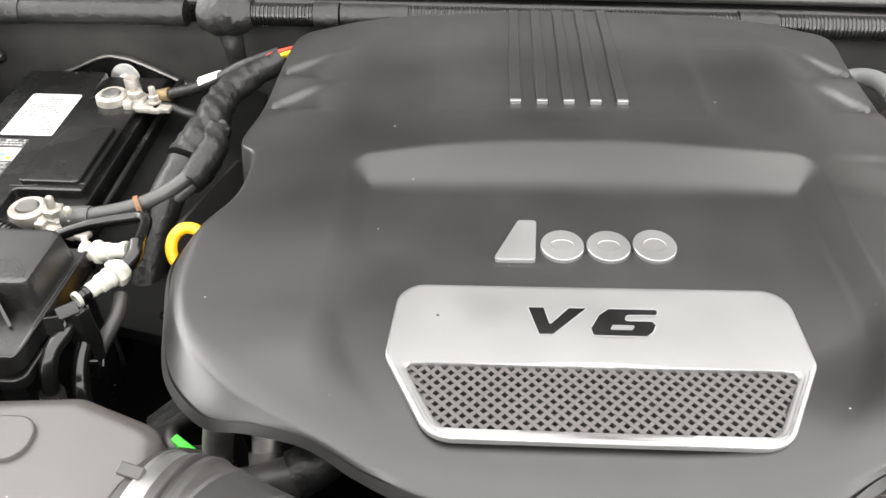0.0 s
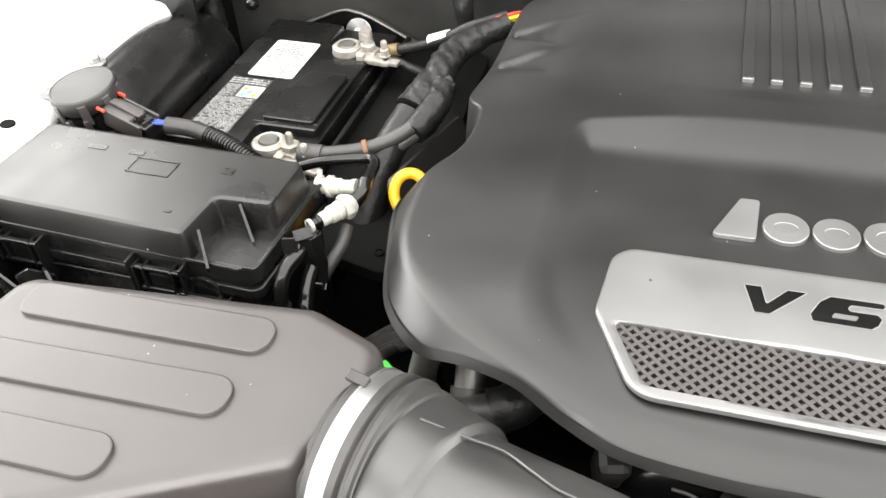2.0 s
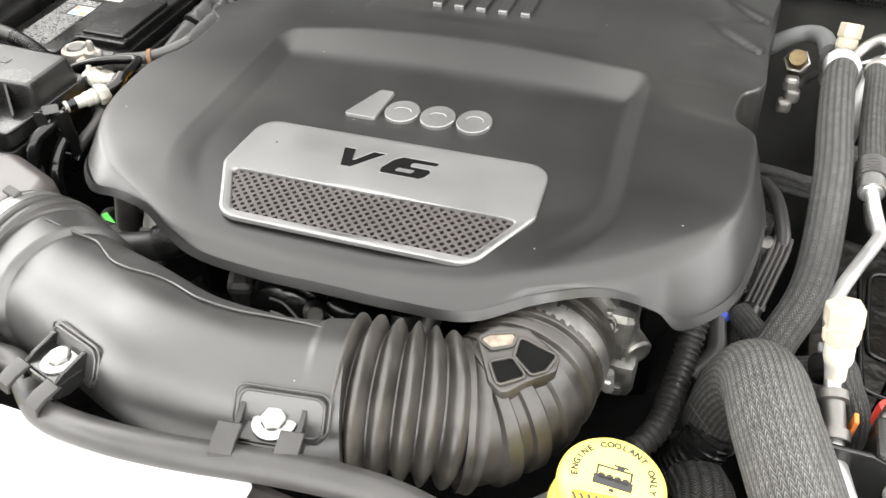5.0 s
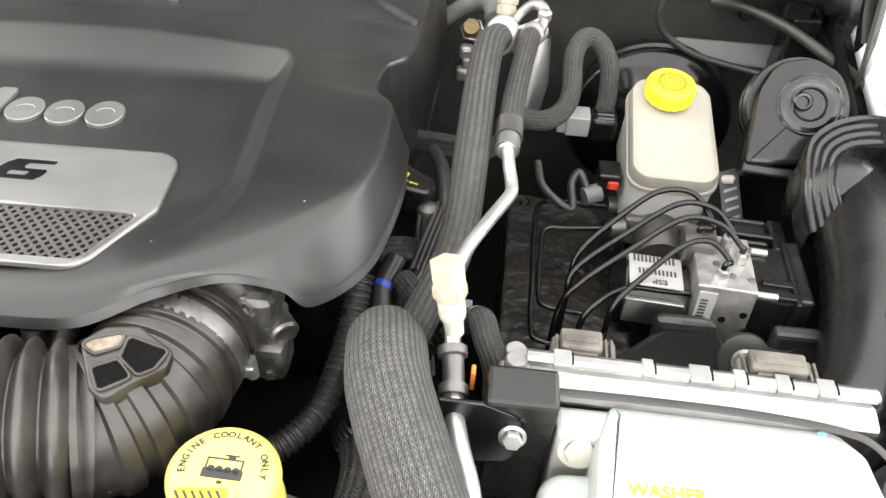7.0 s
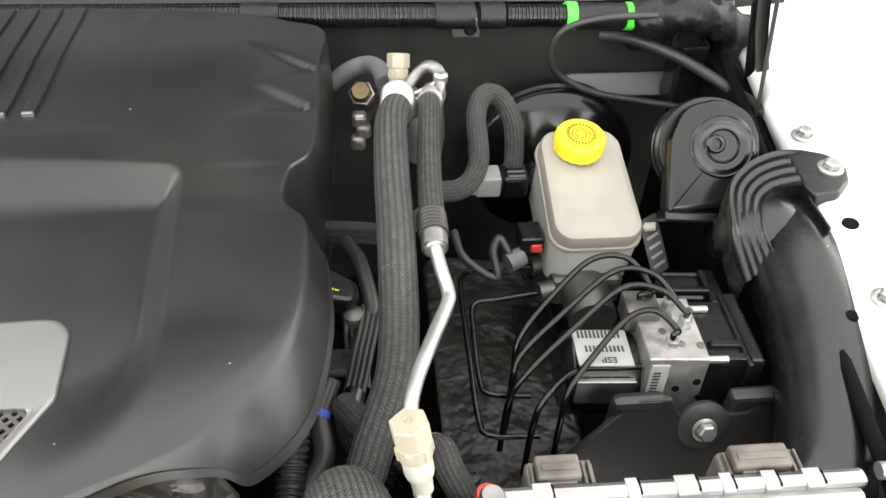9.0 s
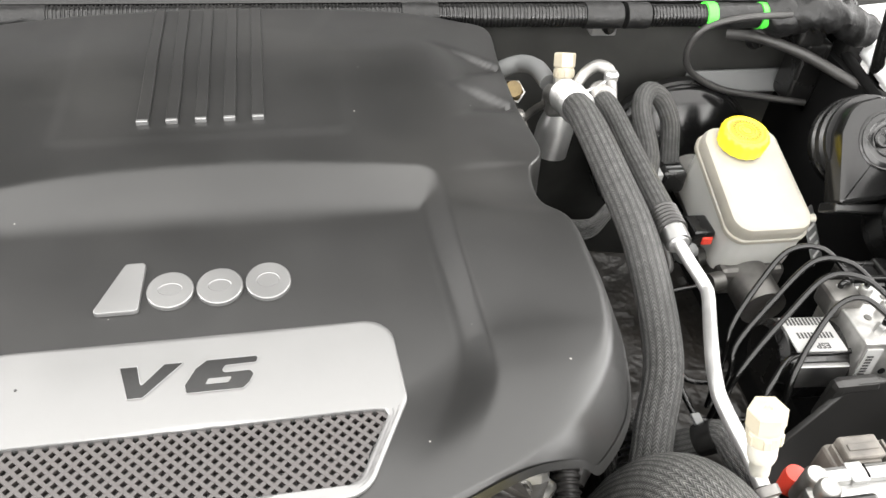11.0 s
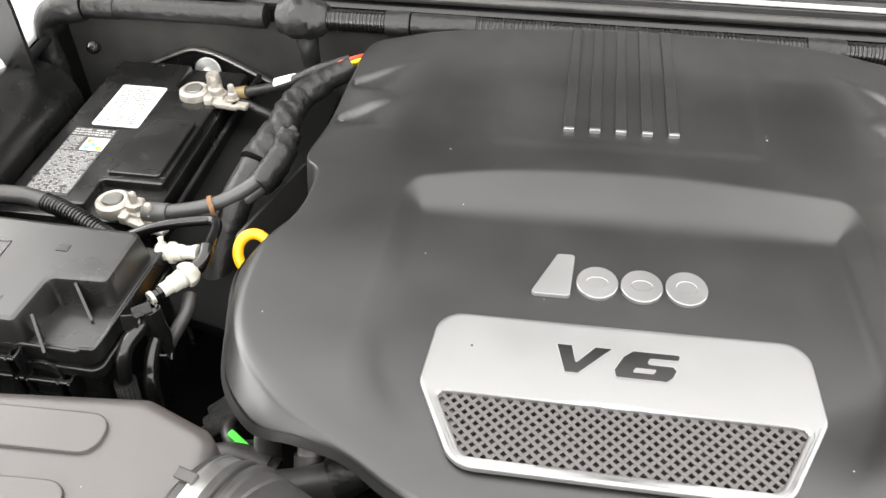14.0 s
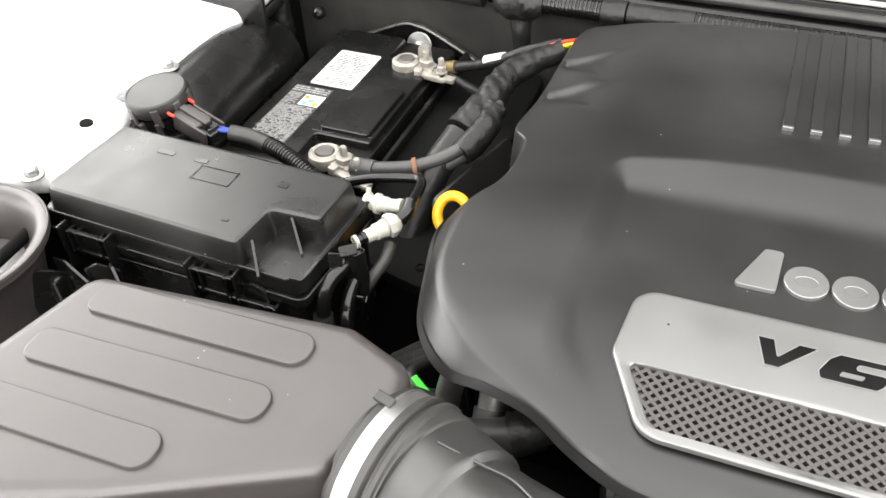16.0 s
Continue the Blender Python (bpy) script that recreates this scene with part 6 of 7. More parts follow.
part("joint", tube([(0.3415, -0.078, 0.974), (0.344, -0.096, 0.968), (0.345, -0.110, 0.964)], lambda s, L: 0.0072 + (0.0026 if s < 0.006 or s > L - 0.007 else 0), 18, step=0.001), CAST, acb, "metal pipe joint")
part("tag", boxed(0.355, 0.358, -0.096, -0.088, 0.955, 0.972, bevel=0.0008), ORANGE, acb, "orange tag")
part("silver_pipe", tube([(0.345, -0.106, 0.964), (0.347, -0.122, 0.962), (0.352, -0.145, 0.962), (0.360, -0.170, 0.958), (0.363, -0.190, 0.948), (0.363, -0.22, 0.92)], 0.0062, 18), SPIPE, acb, "bright bent aluminium pipe")
part("cap_plug", turned([(0, -0.012), (0.0075, -0.012), (0.0080, 0.0), (0.0070, 0.005), (0, 0.006)], 18, Matrix.Translation((0.3840, -0.0595, 0.9475))), RED, acb, "small red plug")
part("pipe_nut", tube([(0.362, -0.186, 0.951), (0.363, -0.198, 0.942)], 0.011, 12), CREAM, acb)


def service_cap(base, tip, name, label):
    e = thing(name, label, "valve cap", "service caps")
    m = along(base, tip)
    part("stem", turned([(0, -0.012), (0.0062, -0.012), (0.0066, -0.002), (0.0082, 0.001), (0.0090, 0.004), (0.0090, 0.019), (0, 0.019)], 22, m), MILK, e, "pale valve stem")
    bm = bmesh.new()
    lathe(bm, [(0, 0.017), (0.0100, 0.017), (0.0104, 0.018), (0.0104, 0.0265), (0.0098, 0.0275), (0.0098, 0.029)], 24, m)
    lathe(bm, [(0.0095, 0.0285), (0.0112, 0.0285), (0.0118, 0.0293), (0.0118, 0.0420), (0.0108, 0.0432), (0.0030, 0.0434), (0.0024, 0.0424), (0, 0.0424)], 6, m)
    cap6 = part("cap", bm, TAN, e)
    for k in range(6):
        part("grip", boxed(0.0092, 0.0112, -0.0022, 0.0022, 0.018, 0.026, bevel=0.0006, m=m @ pose(0, 0, 0, 0, 0, 60 * k + 30)), TAN, cap6)
    for poly in cap6.data.polygons:
        poly.use_smooth = False
    return e


service_cap((0.3400, -0.0670, 0.9905), (0.3325, -0.0585, 1.0345), "service_cap", "tan plastic service valve cap on a silver pipe")
service_cap((0.362, 0.415, 0.940), (0.364, 0.440, 0.99), "service_cap", "tan plastic service valve cap at the firewall")
acblock = thing("pipe_block", "cast aluminium pipe block with bent silver tubes at the firewall", "pipe fitting")
bm = bmesh.new()
box(bm, 0.345, 0.385, 0.405, 0.435, 0.915, 0.942, bevel=0.006)
rod(bm, (0.362, 0.415, 0.93), (0.363, 0.43, 0.962), 0.0100, 18)
rod(bm, (0.350, 0.420, 0.938), (0.362, 0.390, 0.955), 0.0105, 18)
part("casting", bm, CASTL, acblock)
bm = bmesh.new()
sweep(bm, smooth_path([(0.368, 0.405, 0.950), (0.380, 0.412, 0.966), (0.391, 0.410, 0.977), (0.400, 0.402, 0.978), (0.4035, 0.396, 0.972)], 10), 0.0066, 14, flat=0.62)
part("arm", bm, CASTL, acblock, "flat bent cast arm")
part("tube", tube([(0.375, 0.392, 0.955), (0.390, 0.393, 0.963), (0.402, 0.395, 0.970)], 0.0025, 10), SPIPE, acblock)
part("knob", turned([(0, -0.006), (0.0062, -0.006), (0.0075, -0.002), (0.0075, 0.004), (0.0050, 0.007), (0, 0.0075)], 18, Matrix.Translation((0.4033, 0.3958, 0.9720))), SPIPE, acblock, "pale round pipe end")
part("tube", tube([(0.4033, 0.3958, 0.970), (0.4015, 0.385, 0.965), (0.398, 0.372, 0.962)], 0.0058, 14), CASTL, acblock)
part("tube", tube([(0.350, 0.432, 0.944), (0.345, 0.462, 0.944), (0.332, 0.482, 0.938), (0.312, 0.486, 0.928), (0.290, 0.486, 0.91)], 0.0098, 18), GREYC, acblock)
part("rod", tube([(0.347, 0.418, 0.928), (0.338, 0.428, 0.912), (0.326, 0.432, 0.895)], 0.0042, 12), CAST, acblock)
SENSM = along((0.326, 0.476, 0.905), (0.322, 0.450, 0.935))
part("sensor", turned([(0, -0.012), (0.013, -0.012), (0.013, 0.0), (0.0095, 0.004), (0.0095, 0.012), (0, 0.012)], 22, SENSM), BRASS, acblock, "dull brass sensor")
part("brass_ring", turned([(0.0130, -0.004), (0.0150, -0.003), (0.0150, 0.002), (0.0130, 0.003)], 6, SENSM), PALE, acblock)
bm = bmesh.new()
for k, (dx, dy, dz) in enumerate(((0.0, 0.0, 0.0), (0.004, -0.004, -0.012), (-0.002, -0.008, -0.024))):
    box(bm, 0.314 + dx, 0.330 + dx, 0.425 + dy, 0.440 + dy, 0.892 + dz, 0.908 + dz, bevel=0.004)
part("pipe_end", bm, PALE, acblock, "rough pale cast flange")
canister = thing("heater_pipe", "bright conical metal pipe end at the firewall", "heater pipe")
part("shell", turned([(0.0105, 0.0), (0.0115, 0.003), (0.0215, 0.050), (0.0235, 0.060), (0.0235, 0.095), (0, 0.095)], 32, along((0.414, 0.530, 0.878), (0.404, 0.520, 0.80))), SPIPE, canister)

loopz = thing("wiring_loop", "braided wiring loop ending in a grey connector", "wiring")
part("sleeve", tube([(0.375, 0.300, 0.905), (0.415, 0.300, 0.905), (0.437, 0.330, 0.913), (0.440, 0.380, 0.938), (0.452, 0.402, 0.948), (0.470, 0.405, 0.940), (0.482, 0.392, 0.920), (0.484, 0.378, 0.895), (0.482, 0.365, 0.880)], 0.0105, 20), BRAID, loopz)
part("plug", boxed(0.468, 0.496, 0.342, 0.372, 0.855, 0.882, bevel=0.004), BLACK, loopz)
part("connector", boxed(0.440, 0.466, 0.340, 0.366, 0.860, 0.884, bevel=0.002), LIGHTGREY, loopz, "grey connector shell")
for k in range(3):
    part("pin_block", boxed(0.431, 0.441, 0.342 + 0.008 * k, 0.347 + 0.008 * k, 0.862, 0.882, bevel=0.001), LIGHTGREY, loopz)
    part("slot", boxed(0.474, 0.492, 0.345 + 0.008 * k, 0.348 + 0.008 * k, 0.8815, 0.883), GREYC, loopz)

branch = thing("injector_loom", "braided leads and a black fuel rail end beside the cover", "wiring")
for k in range(4):
    x = 0.2995 + 0.0052 * k
    part("lead", tube([(x, 0.1370, 0.902), (x, 0.1280, 0.896), (x + 0.0005, 0.1150, 0.885), (x + 0.001, 0.095, 0.865)], 0.0022, 8), RUBBER, branch)
for k in range(4):
    part("lead", tube([(0.268, 0.1190 - 0.0068 * k, 0.878), (0.285, 0.1160 - 0.0068 * k, 0.8855), (0.302, 0.1140 - 0.0068 * k, 0.886), (0.3145, 0.1130 - 0.0068 * k, 0.880)], 0.0036, 10), BRAIDL, branch)
for k in range(4):
    d = 0.0045 * k
    part("lead", tube([(0.3285 - d, 0.150, 0.905), (0.3255 - d, 0.1308, 0.903), (0.3200 - d, 0.1100, 0.897), (0.3130 - d, 0.0850, 0.885), (0.3060 - d, 0.0650, 0.872)], 0.0024, 8), RUBBER, branch)
part("taped_sleeve", tube([(0.302, 0.072, 0.878), (0.298, 0.060, 0.876), (0.302, 0.048, 0.866), (0.312, 0.036, 0.850), (0.318, 0.02, 0.82)], 0.0105, 18), BRAID, branch)
part("sleeve_end", tube([(0.305, 0.080, 0.880), (0.301, 0.069, 0.8785), (0.2985, 0.061, 0.8765)], lambda s, L: 0.0085 + 0.003 * s / L, 18), BLACK, branch)
part("rail_end", slabbed(rounded([(0.268, 0.150), (0.306, 0.141), (0.3115, 0.152), (0.3105, 0.164), (0.276, 0.190), (0.268, 0.188)], 0.010, 5), 0.880, 0.920, 0.004), BLACK, branch)
part("cap_dome", turned([(0, -0.010), (0.0100, -0.010), (0.0105, -0.002), (0.0090, 0.003), (0.0050, 0.0058), (0, 0.0065)], 24, Matrix.Translation((0.3064, 0.1415, 0.9025))), CAST, branch, "dull metal plug cap")

for x, y, w, d in ((-0.007, 0.003, 0.0055, 0.0014), (-0.007, -0.003, 0.0055, 0.0014), (-0.0095, 0.0, 0.0012, 0.006), (-0.0045, 0.0, 0.0012, 0.006), (-0.007, 0.0, 0.0012, 0.004), (-0.009, -0.0075, 0.004, 0.0022), (-0.003, -0.0072, 0.005, 0.0014), (0.003, -0.0074, 0.003, 0.002), (0.0075, -0.0072, 0.004, 0.0014)):
    part("print_block", boxed(x - w / 2, x + w / 2, y - d / 2, y + d / 2, 0, 0.0004, m=pose(0.2890, 0.1640, 0.9202, 0, 0, -22)), YELLOW, branch, "small yellow print", smooth=False)
part("sleeve", tube([(0.302, 0.235, 0.90), (0.312, 0.205, 0.908), (0.3175, 0.178, 0.909), (0.3215, 0.152, 0.905), (0.322, 0.135, 0.895)], 0.0066, 14), RUBBER, branch)
cross = thing("braided_lead", "braided wiring lead crossing under the hoses", "wiring")
for k in range(3):
    part("lead", tube([(0.26, 0.255, 0.905 - 0.007 * k), (0.31, 0.250, 0.905 - 0.007 * k), (0.35, 0.252, 0.90 - 0.007 * k), (0.375, 0.27, 0.905 - 0.006 * k)], 0.005, 10), BRAID, cross)

bend = thing("bypass_hose", "short black braided hose with a clip behind the woven radiator hose", "hose")
part("sleeve", tube([(0.2933, 0.0636, 0.8885), (0.3162, 0.0313, 0.8902), (0.3321, 0.0076, 0.8954), (0.3485, -0.0026, 0.9123), (0.3604, -0.0089, 0.9270), (0.3661, -0.0253, 0.9247), (0.3751, -0.0415, 0.9095), (0.378, -0.055, 0.87)], 0.0105, 20), BRAID, bend)
part("band", tube([(0.3500, -0.0036, 0.9140), (0.3590, -0.0082, 0.9255)], 0.0122, 18), BLACK, bend, "black clip band")
part("clip_tail", boxed(0.346, 0.353, 0.002, 0.012, 0.9235, 0.927, bevel=0.001), GREYC, bend)

cor = thing("wiring_conduit", "black corrugated conduit hanging beside the throttle body", "wiring conduit")
part("conduit", tube([(0.262, 0.045, 0.91), (0.258, 0.015, 0.885), (0.254, -0.015, 0.872), (0.246, -0.055, 0.862), (0.225, -0.085, 0.855), (0.20, -0.10, 0.85)], corrugated(0.0100, 0.0055, 0.16), 18, step=0.0012), RUBBER, cor)
part("branch", tube([(0.286, 0.078, 0.900), (0.277, 0.052, 0.888), (0.280, 0.022, 0.878), (0.264, 0.0, 0.868)], 0.0085, 14), RUBBER, cor)
part("blue_tip", tube([(0.2785, 0.0565, 0.890), (0.2770, 0.0520, 0.888)], 0.0088, 12), WIREBLUE, cor, "blue tape end")
cor2 = thing("wiring_conduit", "wide black corrugated conduit under the braided hoses", "wiring conduit")
part("conduit", tube([(0.318, 0.01, 0.90), (0.300, -0.03, 0.885), (0.285, -0.05, 0.86), (0.27, -0.06, 0.82)], corrugated(0.0185, 0.006, 0.12), 22, step=0.0012), BLACK, cor2)

# ---------------------------------------------------------------- brake reservoir, master cylinder, booster
res = thing("brake_reservoir", "milky plastic brake fluid reservoir with a yellow screw cap", "fluid reservoir")
RM = pose(0.5445, 0.292, 0.906, 16, 0, 0)
RES = [(-0.045, -0.060), (0.045, -0.060), (0.042, 0.058), (0.032, 0.074), (-0.034, 0.074), (-0.043, 0.058)]
part("upper_shell", slabbed(rounded(RES, [0.020, 0.020, 0.018, 0.016, 0.016, 0.018], 6), -0.014, 0.004, 0.007, m=RM), RESM, res)
part("seam", slabbed(rounded([(x * 1.045, y * 1.035) for x, y in RES], 0.020, 6), -0.018, -0.013, 0.0015, m=RM), RESM, res)
part("lower_shell", slabbed(rounded([(x * 0.97, y * 0.97) for x, y in RES], 0.016, 6), -0.075, -0.017, 0.003, m=RM @ pose(0, 0, 0, -6)), MILKGREY, res)
CP = RM @ Matrix.Translation((-0.005, 0.049, 0.0075)) @ pose(0, 0, 0, -9) @ Matrix.Diagonal((0.90, 0.90, 0.95, 1))
bm = bmesh.new()
M = 72
prof = [(0.024, -0.004), (0.0275, -0.003), (0.0285, 0.012), (0.0265, 0.0155), (0.023, 0.0165), (0.022, 0.0158), (0.019, 0.0158), (0.0185, 0.0165), (0, 0.0165)]
rings = []
for r, z in prof:
    rings.append([bm.verts.new((0, 0, z))] if r == 0 else [bm.verts.new(((r + (0.0007 if 0.02 < r and z < 0.014 and k % 4 < 2 else 0)) * math.cos(2 * math.pi * k / M), (r + (0.0007 if 0.02 < r and z < 0.014 and k % 4 < 2 else 0)) * math.sin(2 * math.pi * k / M), z)) for k in range(M)])
for a, b in zip(rings, rings[1:]):
    for k in range(M):
        if len(b) == 1:
            bm.faces.new((a[k - 1], a[k], b[0]))
        else:
            bm.faces.new((a[k - 1], a[k], b[k], b[k - 1]))
put(bm, bm.verts, CP)
lidb = part("screw_cap", bm, YELLOW, res, "yellow ribbed screw cap")
bm = bmesh.new()
for r in (0.0065, 0.0105):
    sweep(bm, [V(r * math.cos(k * math.pi / 4), r * math.sin(k * math.pi / 4), 0.0166) for k in range(9)], 0.0008, 6, cap=False)
for k in range(26):
    a = 2 * math.pi * k / 26
    box(bm, -0.0020, 0.0020, -0.0011, 0.0011, 0.0162, 0.0172, m=pose(0.0150 * math.cos(a), 0.0155 * math.sin(a), 0, 0, 0, math.degrees(a)))
put(bm, bm.verts, CP)
part("cap_print", bm, DARKYELLOW, lidb, "dark moulded symbol and print bars", smooth=False)
part("side_port", tube([(0.588, 0.27, 0.872), (0.610, 0.268, 0.875)], 0.0045, 12), MILK, res)
tag = thing("paper_tag", "grey paper tag hanging beside the brake reservoir", "tag")
part("card", slabbed(rect(-0.016, 0.016, -0.03, 0.03, 0.003), 0, 0.001, m=pose(0.612, 0.262, 0.855, 55, 10, 40)), GREYC, tag)
for k in range(5):
    part("print_line", boxed(-0.011, 0.011, -0.022 + 0.01 * k, -0.019 + 0.01 * k, 0.001, 0.0014, m=pose(0.612, 0.262, 0.855, 55, 10, 40)), LABEL, tag, smooth=False)

master = thing("master_cylinder", "cast metal brake master cylinder below the reservoir", "brake cylinder")
bm = bmesh.new()
rod(bm, (0.540, 0.20, 0.815), (0.540, 0.42, 0.825), 0.024, 24)
box(bm, 0.505, 0.578, 0.235, 0.345, 0.80, 0.835, bevel=0.006)
rod(bm, (0.505, 0.235, 0.825), (0.490, 0.232, 0.825), 0.010, 10)
rod(bm, (0.505, 0.275, 0.822), (0.490, 0.272, 0.822), 0.010, 10)
part("casting", bm, CAST, master)
part("sensor", tube([(0.478, 0.265, 0.845), (0.462, 0.258, 0.842)], 0.010, 14), GREYC, master)
part("sensor_plug", boxed(0.474, 0.498, 0.262, 0.292, 0.850, 0.868, bevel=0.003), BLACK, master)
part("sensor_lock", boxed(0.484, 0.496, 0.260, 0.268, 0.852, 0.862, bevel=0.002), RED, master, "red lock tab")
part("sensor_lead", tube([(0.465, 0.262, 0.848), (0.455, 0.275, 0.860), (0.448, 0.268, 0.85), (0.45, 0.25, 0.83), (0.42, 0.27, 0.84), (0.412, 0.30, 0.85)], 0.0045, 10), RUBBER, master)
boost = thing("brake_booster", "large glossy black brake booster drum at the firewall", "brake booster")
part("drum", turned([(0, 0), (0.086, 0), (0.097, 0.008), (0.101, 0.02), (0.101, 0.035), (0.096, 0.045), (0.083, 0.052), (0.07, 0.06), (0.04, 0.075), (0, 0.078)], 56, along((0.563, 0.530, 0.785), (0.558, 0.39, 0.80))), GLOSS, boost)
part("rim", turned([(0.099, 0.018), (0.105, 0.020), (0.105, 0.032), (0.099, 0.034)], 56, along((0.563, 0.530, 0.785), (0.558, 0.39, 0.80))), BLACK, boost)

# ---------------------------------------------------------------- brake pressure unit
absu = thing("brake_pressure_unit", "aluminium brake pressure unit with a black motor and controller", "hydraulic unit")
UM = pose(0.566, 0.108, 0.872, -4, 0, -4)
part("valve_block", boxed(-0.024, 0.026, -0.038, 0.036, -0.045, 0.032, bevel=0.0015, m=UM), BLOCKM, absu)
part("port_boss", boxed(-0.034, -0.004, 0.006, 0.036, 0.018, 0.042, bevel=0.004, m=UM), CAST, absu)
motor = part("motor", turned([(0, 0), (0.034, 0), (0.036, 0.004), (0.036, 0.056), (0.030, 0.062), (0, 0.062)], 36, UM @ along((-0.024, -0.004, -0.018), (-0.2, -0.004, -0.018))), BLACK, absu, "black motor drum")
part("motor_label", boxed(-0.078, -0.032, -0.031, 0.010, 0.0165, 0.0185, bevel=0.0005, m=UM), SILVERLABEL, motor, "white printed label")
part("motor_band", boxed(-0.080, -0.030, -0.0405, -0.0345, -0.018, 0.008, bevel=0.001, m=UM), ALU, motor, "bright metal band")
for k in range(11):
    part("print_line", boxed(-0.074 + 0.0034 * k, -0.0722 + 0.0034 * k, 0.000, 0.009, 0.0185, 0.0188, m=UM), INK, motor, smooth=False)
for k in range(10):
    part("print_line", boxed(-0.070 + 0.0034 * k, -0.0682 + 0.0034 * k, -0.016, -0.009, 0.0185, 0.0188, m=UM), INK, motor, smooth=False)
bm = letters("ESP", 0.009, 0.0001, 0.0002)
put(bm, bm.verts, UM @ Matrix.Translation((-0.052, -0.025, 0.0187)) @ pose(0, 0, 0, 0, 0, 180))
part("lettering", bm, INK, motor, smooth=False)
part("block_label", boxed(-0.021, -0.006, -0.0392, -0.0378, -0.036, 0.026, bevel=0.0003, m=UM), SILVERLABEL, absu, "white bar code label")
for k in range(14):
    part("print_line", boxed(-0.0185, -0.0125, -0.0396, -0.0391, -0.030 + 0.0036 * k, -0.0282 + 0.0036 * k, m=UM), INK, absu, smooth=False)
ecu = part("controller", boxed(0.026, 0.064, -0.032, 0.044, -0.046, 0.022, bevel=0.003, m=UM), BLACK, absu, "black controller housing")
part("controller_lid", boxed(0.062, 0.074, -0.036, 0.048, -0.05, 0.028, bevel=0.003, m=UM), BLACK, ecu)
part("controller_rim", boxed(0.059, 0.0635, -0.038, 0.050, -0.052, 0.0255, bevel=0.001, m=UM), BLACK, ecu)
part("controller_plug", boxed(0.014, 0.052, 0.048, 0.086, -0.03, 0.020, bevel=0.004, m=UM), BLACK, ecu)
part("plug_bar", boxed(0.012, 0.054, 0.052, 0.058, 0.018, 0.026, bevel=0.0015, m=UM), BLACK, ecu)
part("plug_bar", boxed(0.016, 0.050, 0.076, 0.081, 0.018, 0.024, bevel=0.0015, m=UM), BLACK, ecu)
part("plug_bar", boxed(0.053, 0.068, 0.040, 0.088, -0.02, 0.022, bevel=0.003, m=UM), BLACK, ecu)
for y in (-0.030, 0.030):
    part("screw", tube([UM @ V(0.024, y, 0.024), UM @ V(0.044, y, 0.024)], 0.0035, 10), ZINC, ecu)
for y in (-0.028, -0.012):
    part("side_clip", boxed(0.034, 0.060, y - 0.004, y + 0.004, 0.021, 0.026, bevel=0.001, m=UM), BLACK, ecu)
for x, y in ((0.006, -0.020), (0.016, 0.0), (0.004, 0.014), (-0.006, -0.006), (0.022, -0.022), (0.024, 0.02)):
    part("port_plug", turned([(0, 0), (0.0035, 0), (0.0035, 0.0008), (0.002, 0.0012), (0, 0.0006)], 14, UM @ Matrix.Translation((x, y, 0.032))), CAST, absu)
for x, z in ((0.004, -0.002), (0.020, 0.006), (0.026, -0.012)):
    part("port_plug", turned([(0, 0), (0.0035, 0), (0.003, 0.001), (0, 0.0006)], 14, UM @ along((x, -0.038, z), (x, -0.1, z))), DEEP, absu)
lines = thing("brake_lines", "set of thin bent black brake pipes to the pressure unit", "brake lines")
LINEP = [[(-0.020, 0.024), (0.560, 0.142, 0.915), (0.545, 0.172, 0.925), (0.515, 0.178, 0.920), (0.480, 0.155, 0.905), (0.446, 0.125, 0.885), (0.440, 0.11, 0.86), (0.438, 0.10, 0.80)],
         [(0.006, 0.024), (0.574, 0.128, 0.920), (0.560, 0.152, 0.926), (0.530, 0.160, 0.922), (0.485, 0.135, 0.903), (0.442, 0.105, 0.882), (0.436, 0.09, 0.86), (0.433, 0.085, 0.80)],
         [(0.014, 0.002), (0.578, 0.112, 0.920), (0.562, 0.132, 0.926), (0.532, 0.140, 0.922), (0.488, 0.116, 0.902), (0.446, 0.088, 0.882), (0.430, 0.076, 0.86), (0.427, 0.07, 0.80)],
         [(-0.004, -0.024), (0.566, 0.094, 0.918), (0.552, 0.112, 0.922), (0.530, 0.112, 0.915), (0.498, 0.088, 0.898), (0.474, 0.064, 0.886), (0.468, 0.052, 0.86), (0.466, 0.045, 0.80)]]
for (px, py), *pts in LINEP:
    a = UM @ V(px, py, 0.034)
    part("pipe", tube([a, a + V(0, 0.001, 0.012), *pts[0:]], 0.0027, 10), GLOSS, lines)
    part("pipe_nut", turned([(0, -0.004), (0.0062, -0.004), (0.0062, 0.006), (0.0045, 0.008), (0, 0.008)], 6, Matrix.Translation(a)), ZINC, lines)
part("pipe", tube([(0.545, 0.085, 0.885), (0.520, 0.085, 0.885), (0.485, 0.085, 0.884), (0.455, 0.062, 0.88), (0.445, 0.05, 0.86), (0.443, 0.045, 0.80)], 0.0027, 10), GLOSS, lines)
part("pipe", tube([(0.495, 0.272, 0.822), (0.44, 0.268, 0.824), (0.419, 0.262, 0.824), (0.413, 0.235, 0.824), (0.411, 0.16, 0.822), (0.410, 0.09, 0.820), (0.418, 0.072, 0.820), (0.46, 0.068, 0.82)], 0.0027, 10), GLOSS, lines)
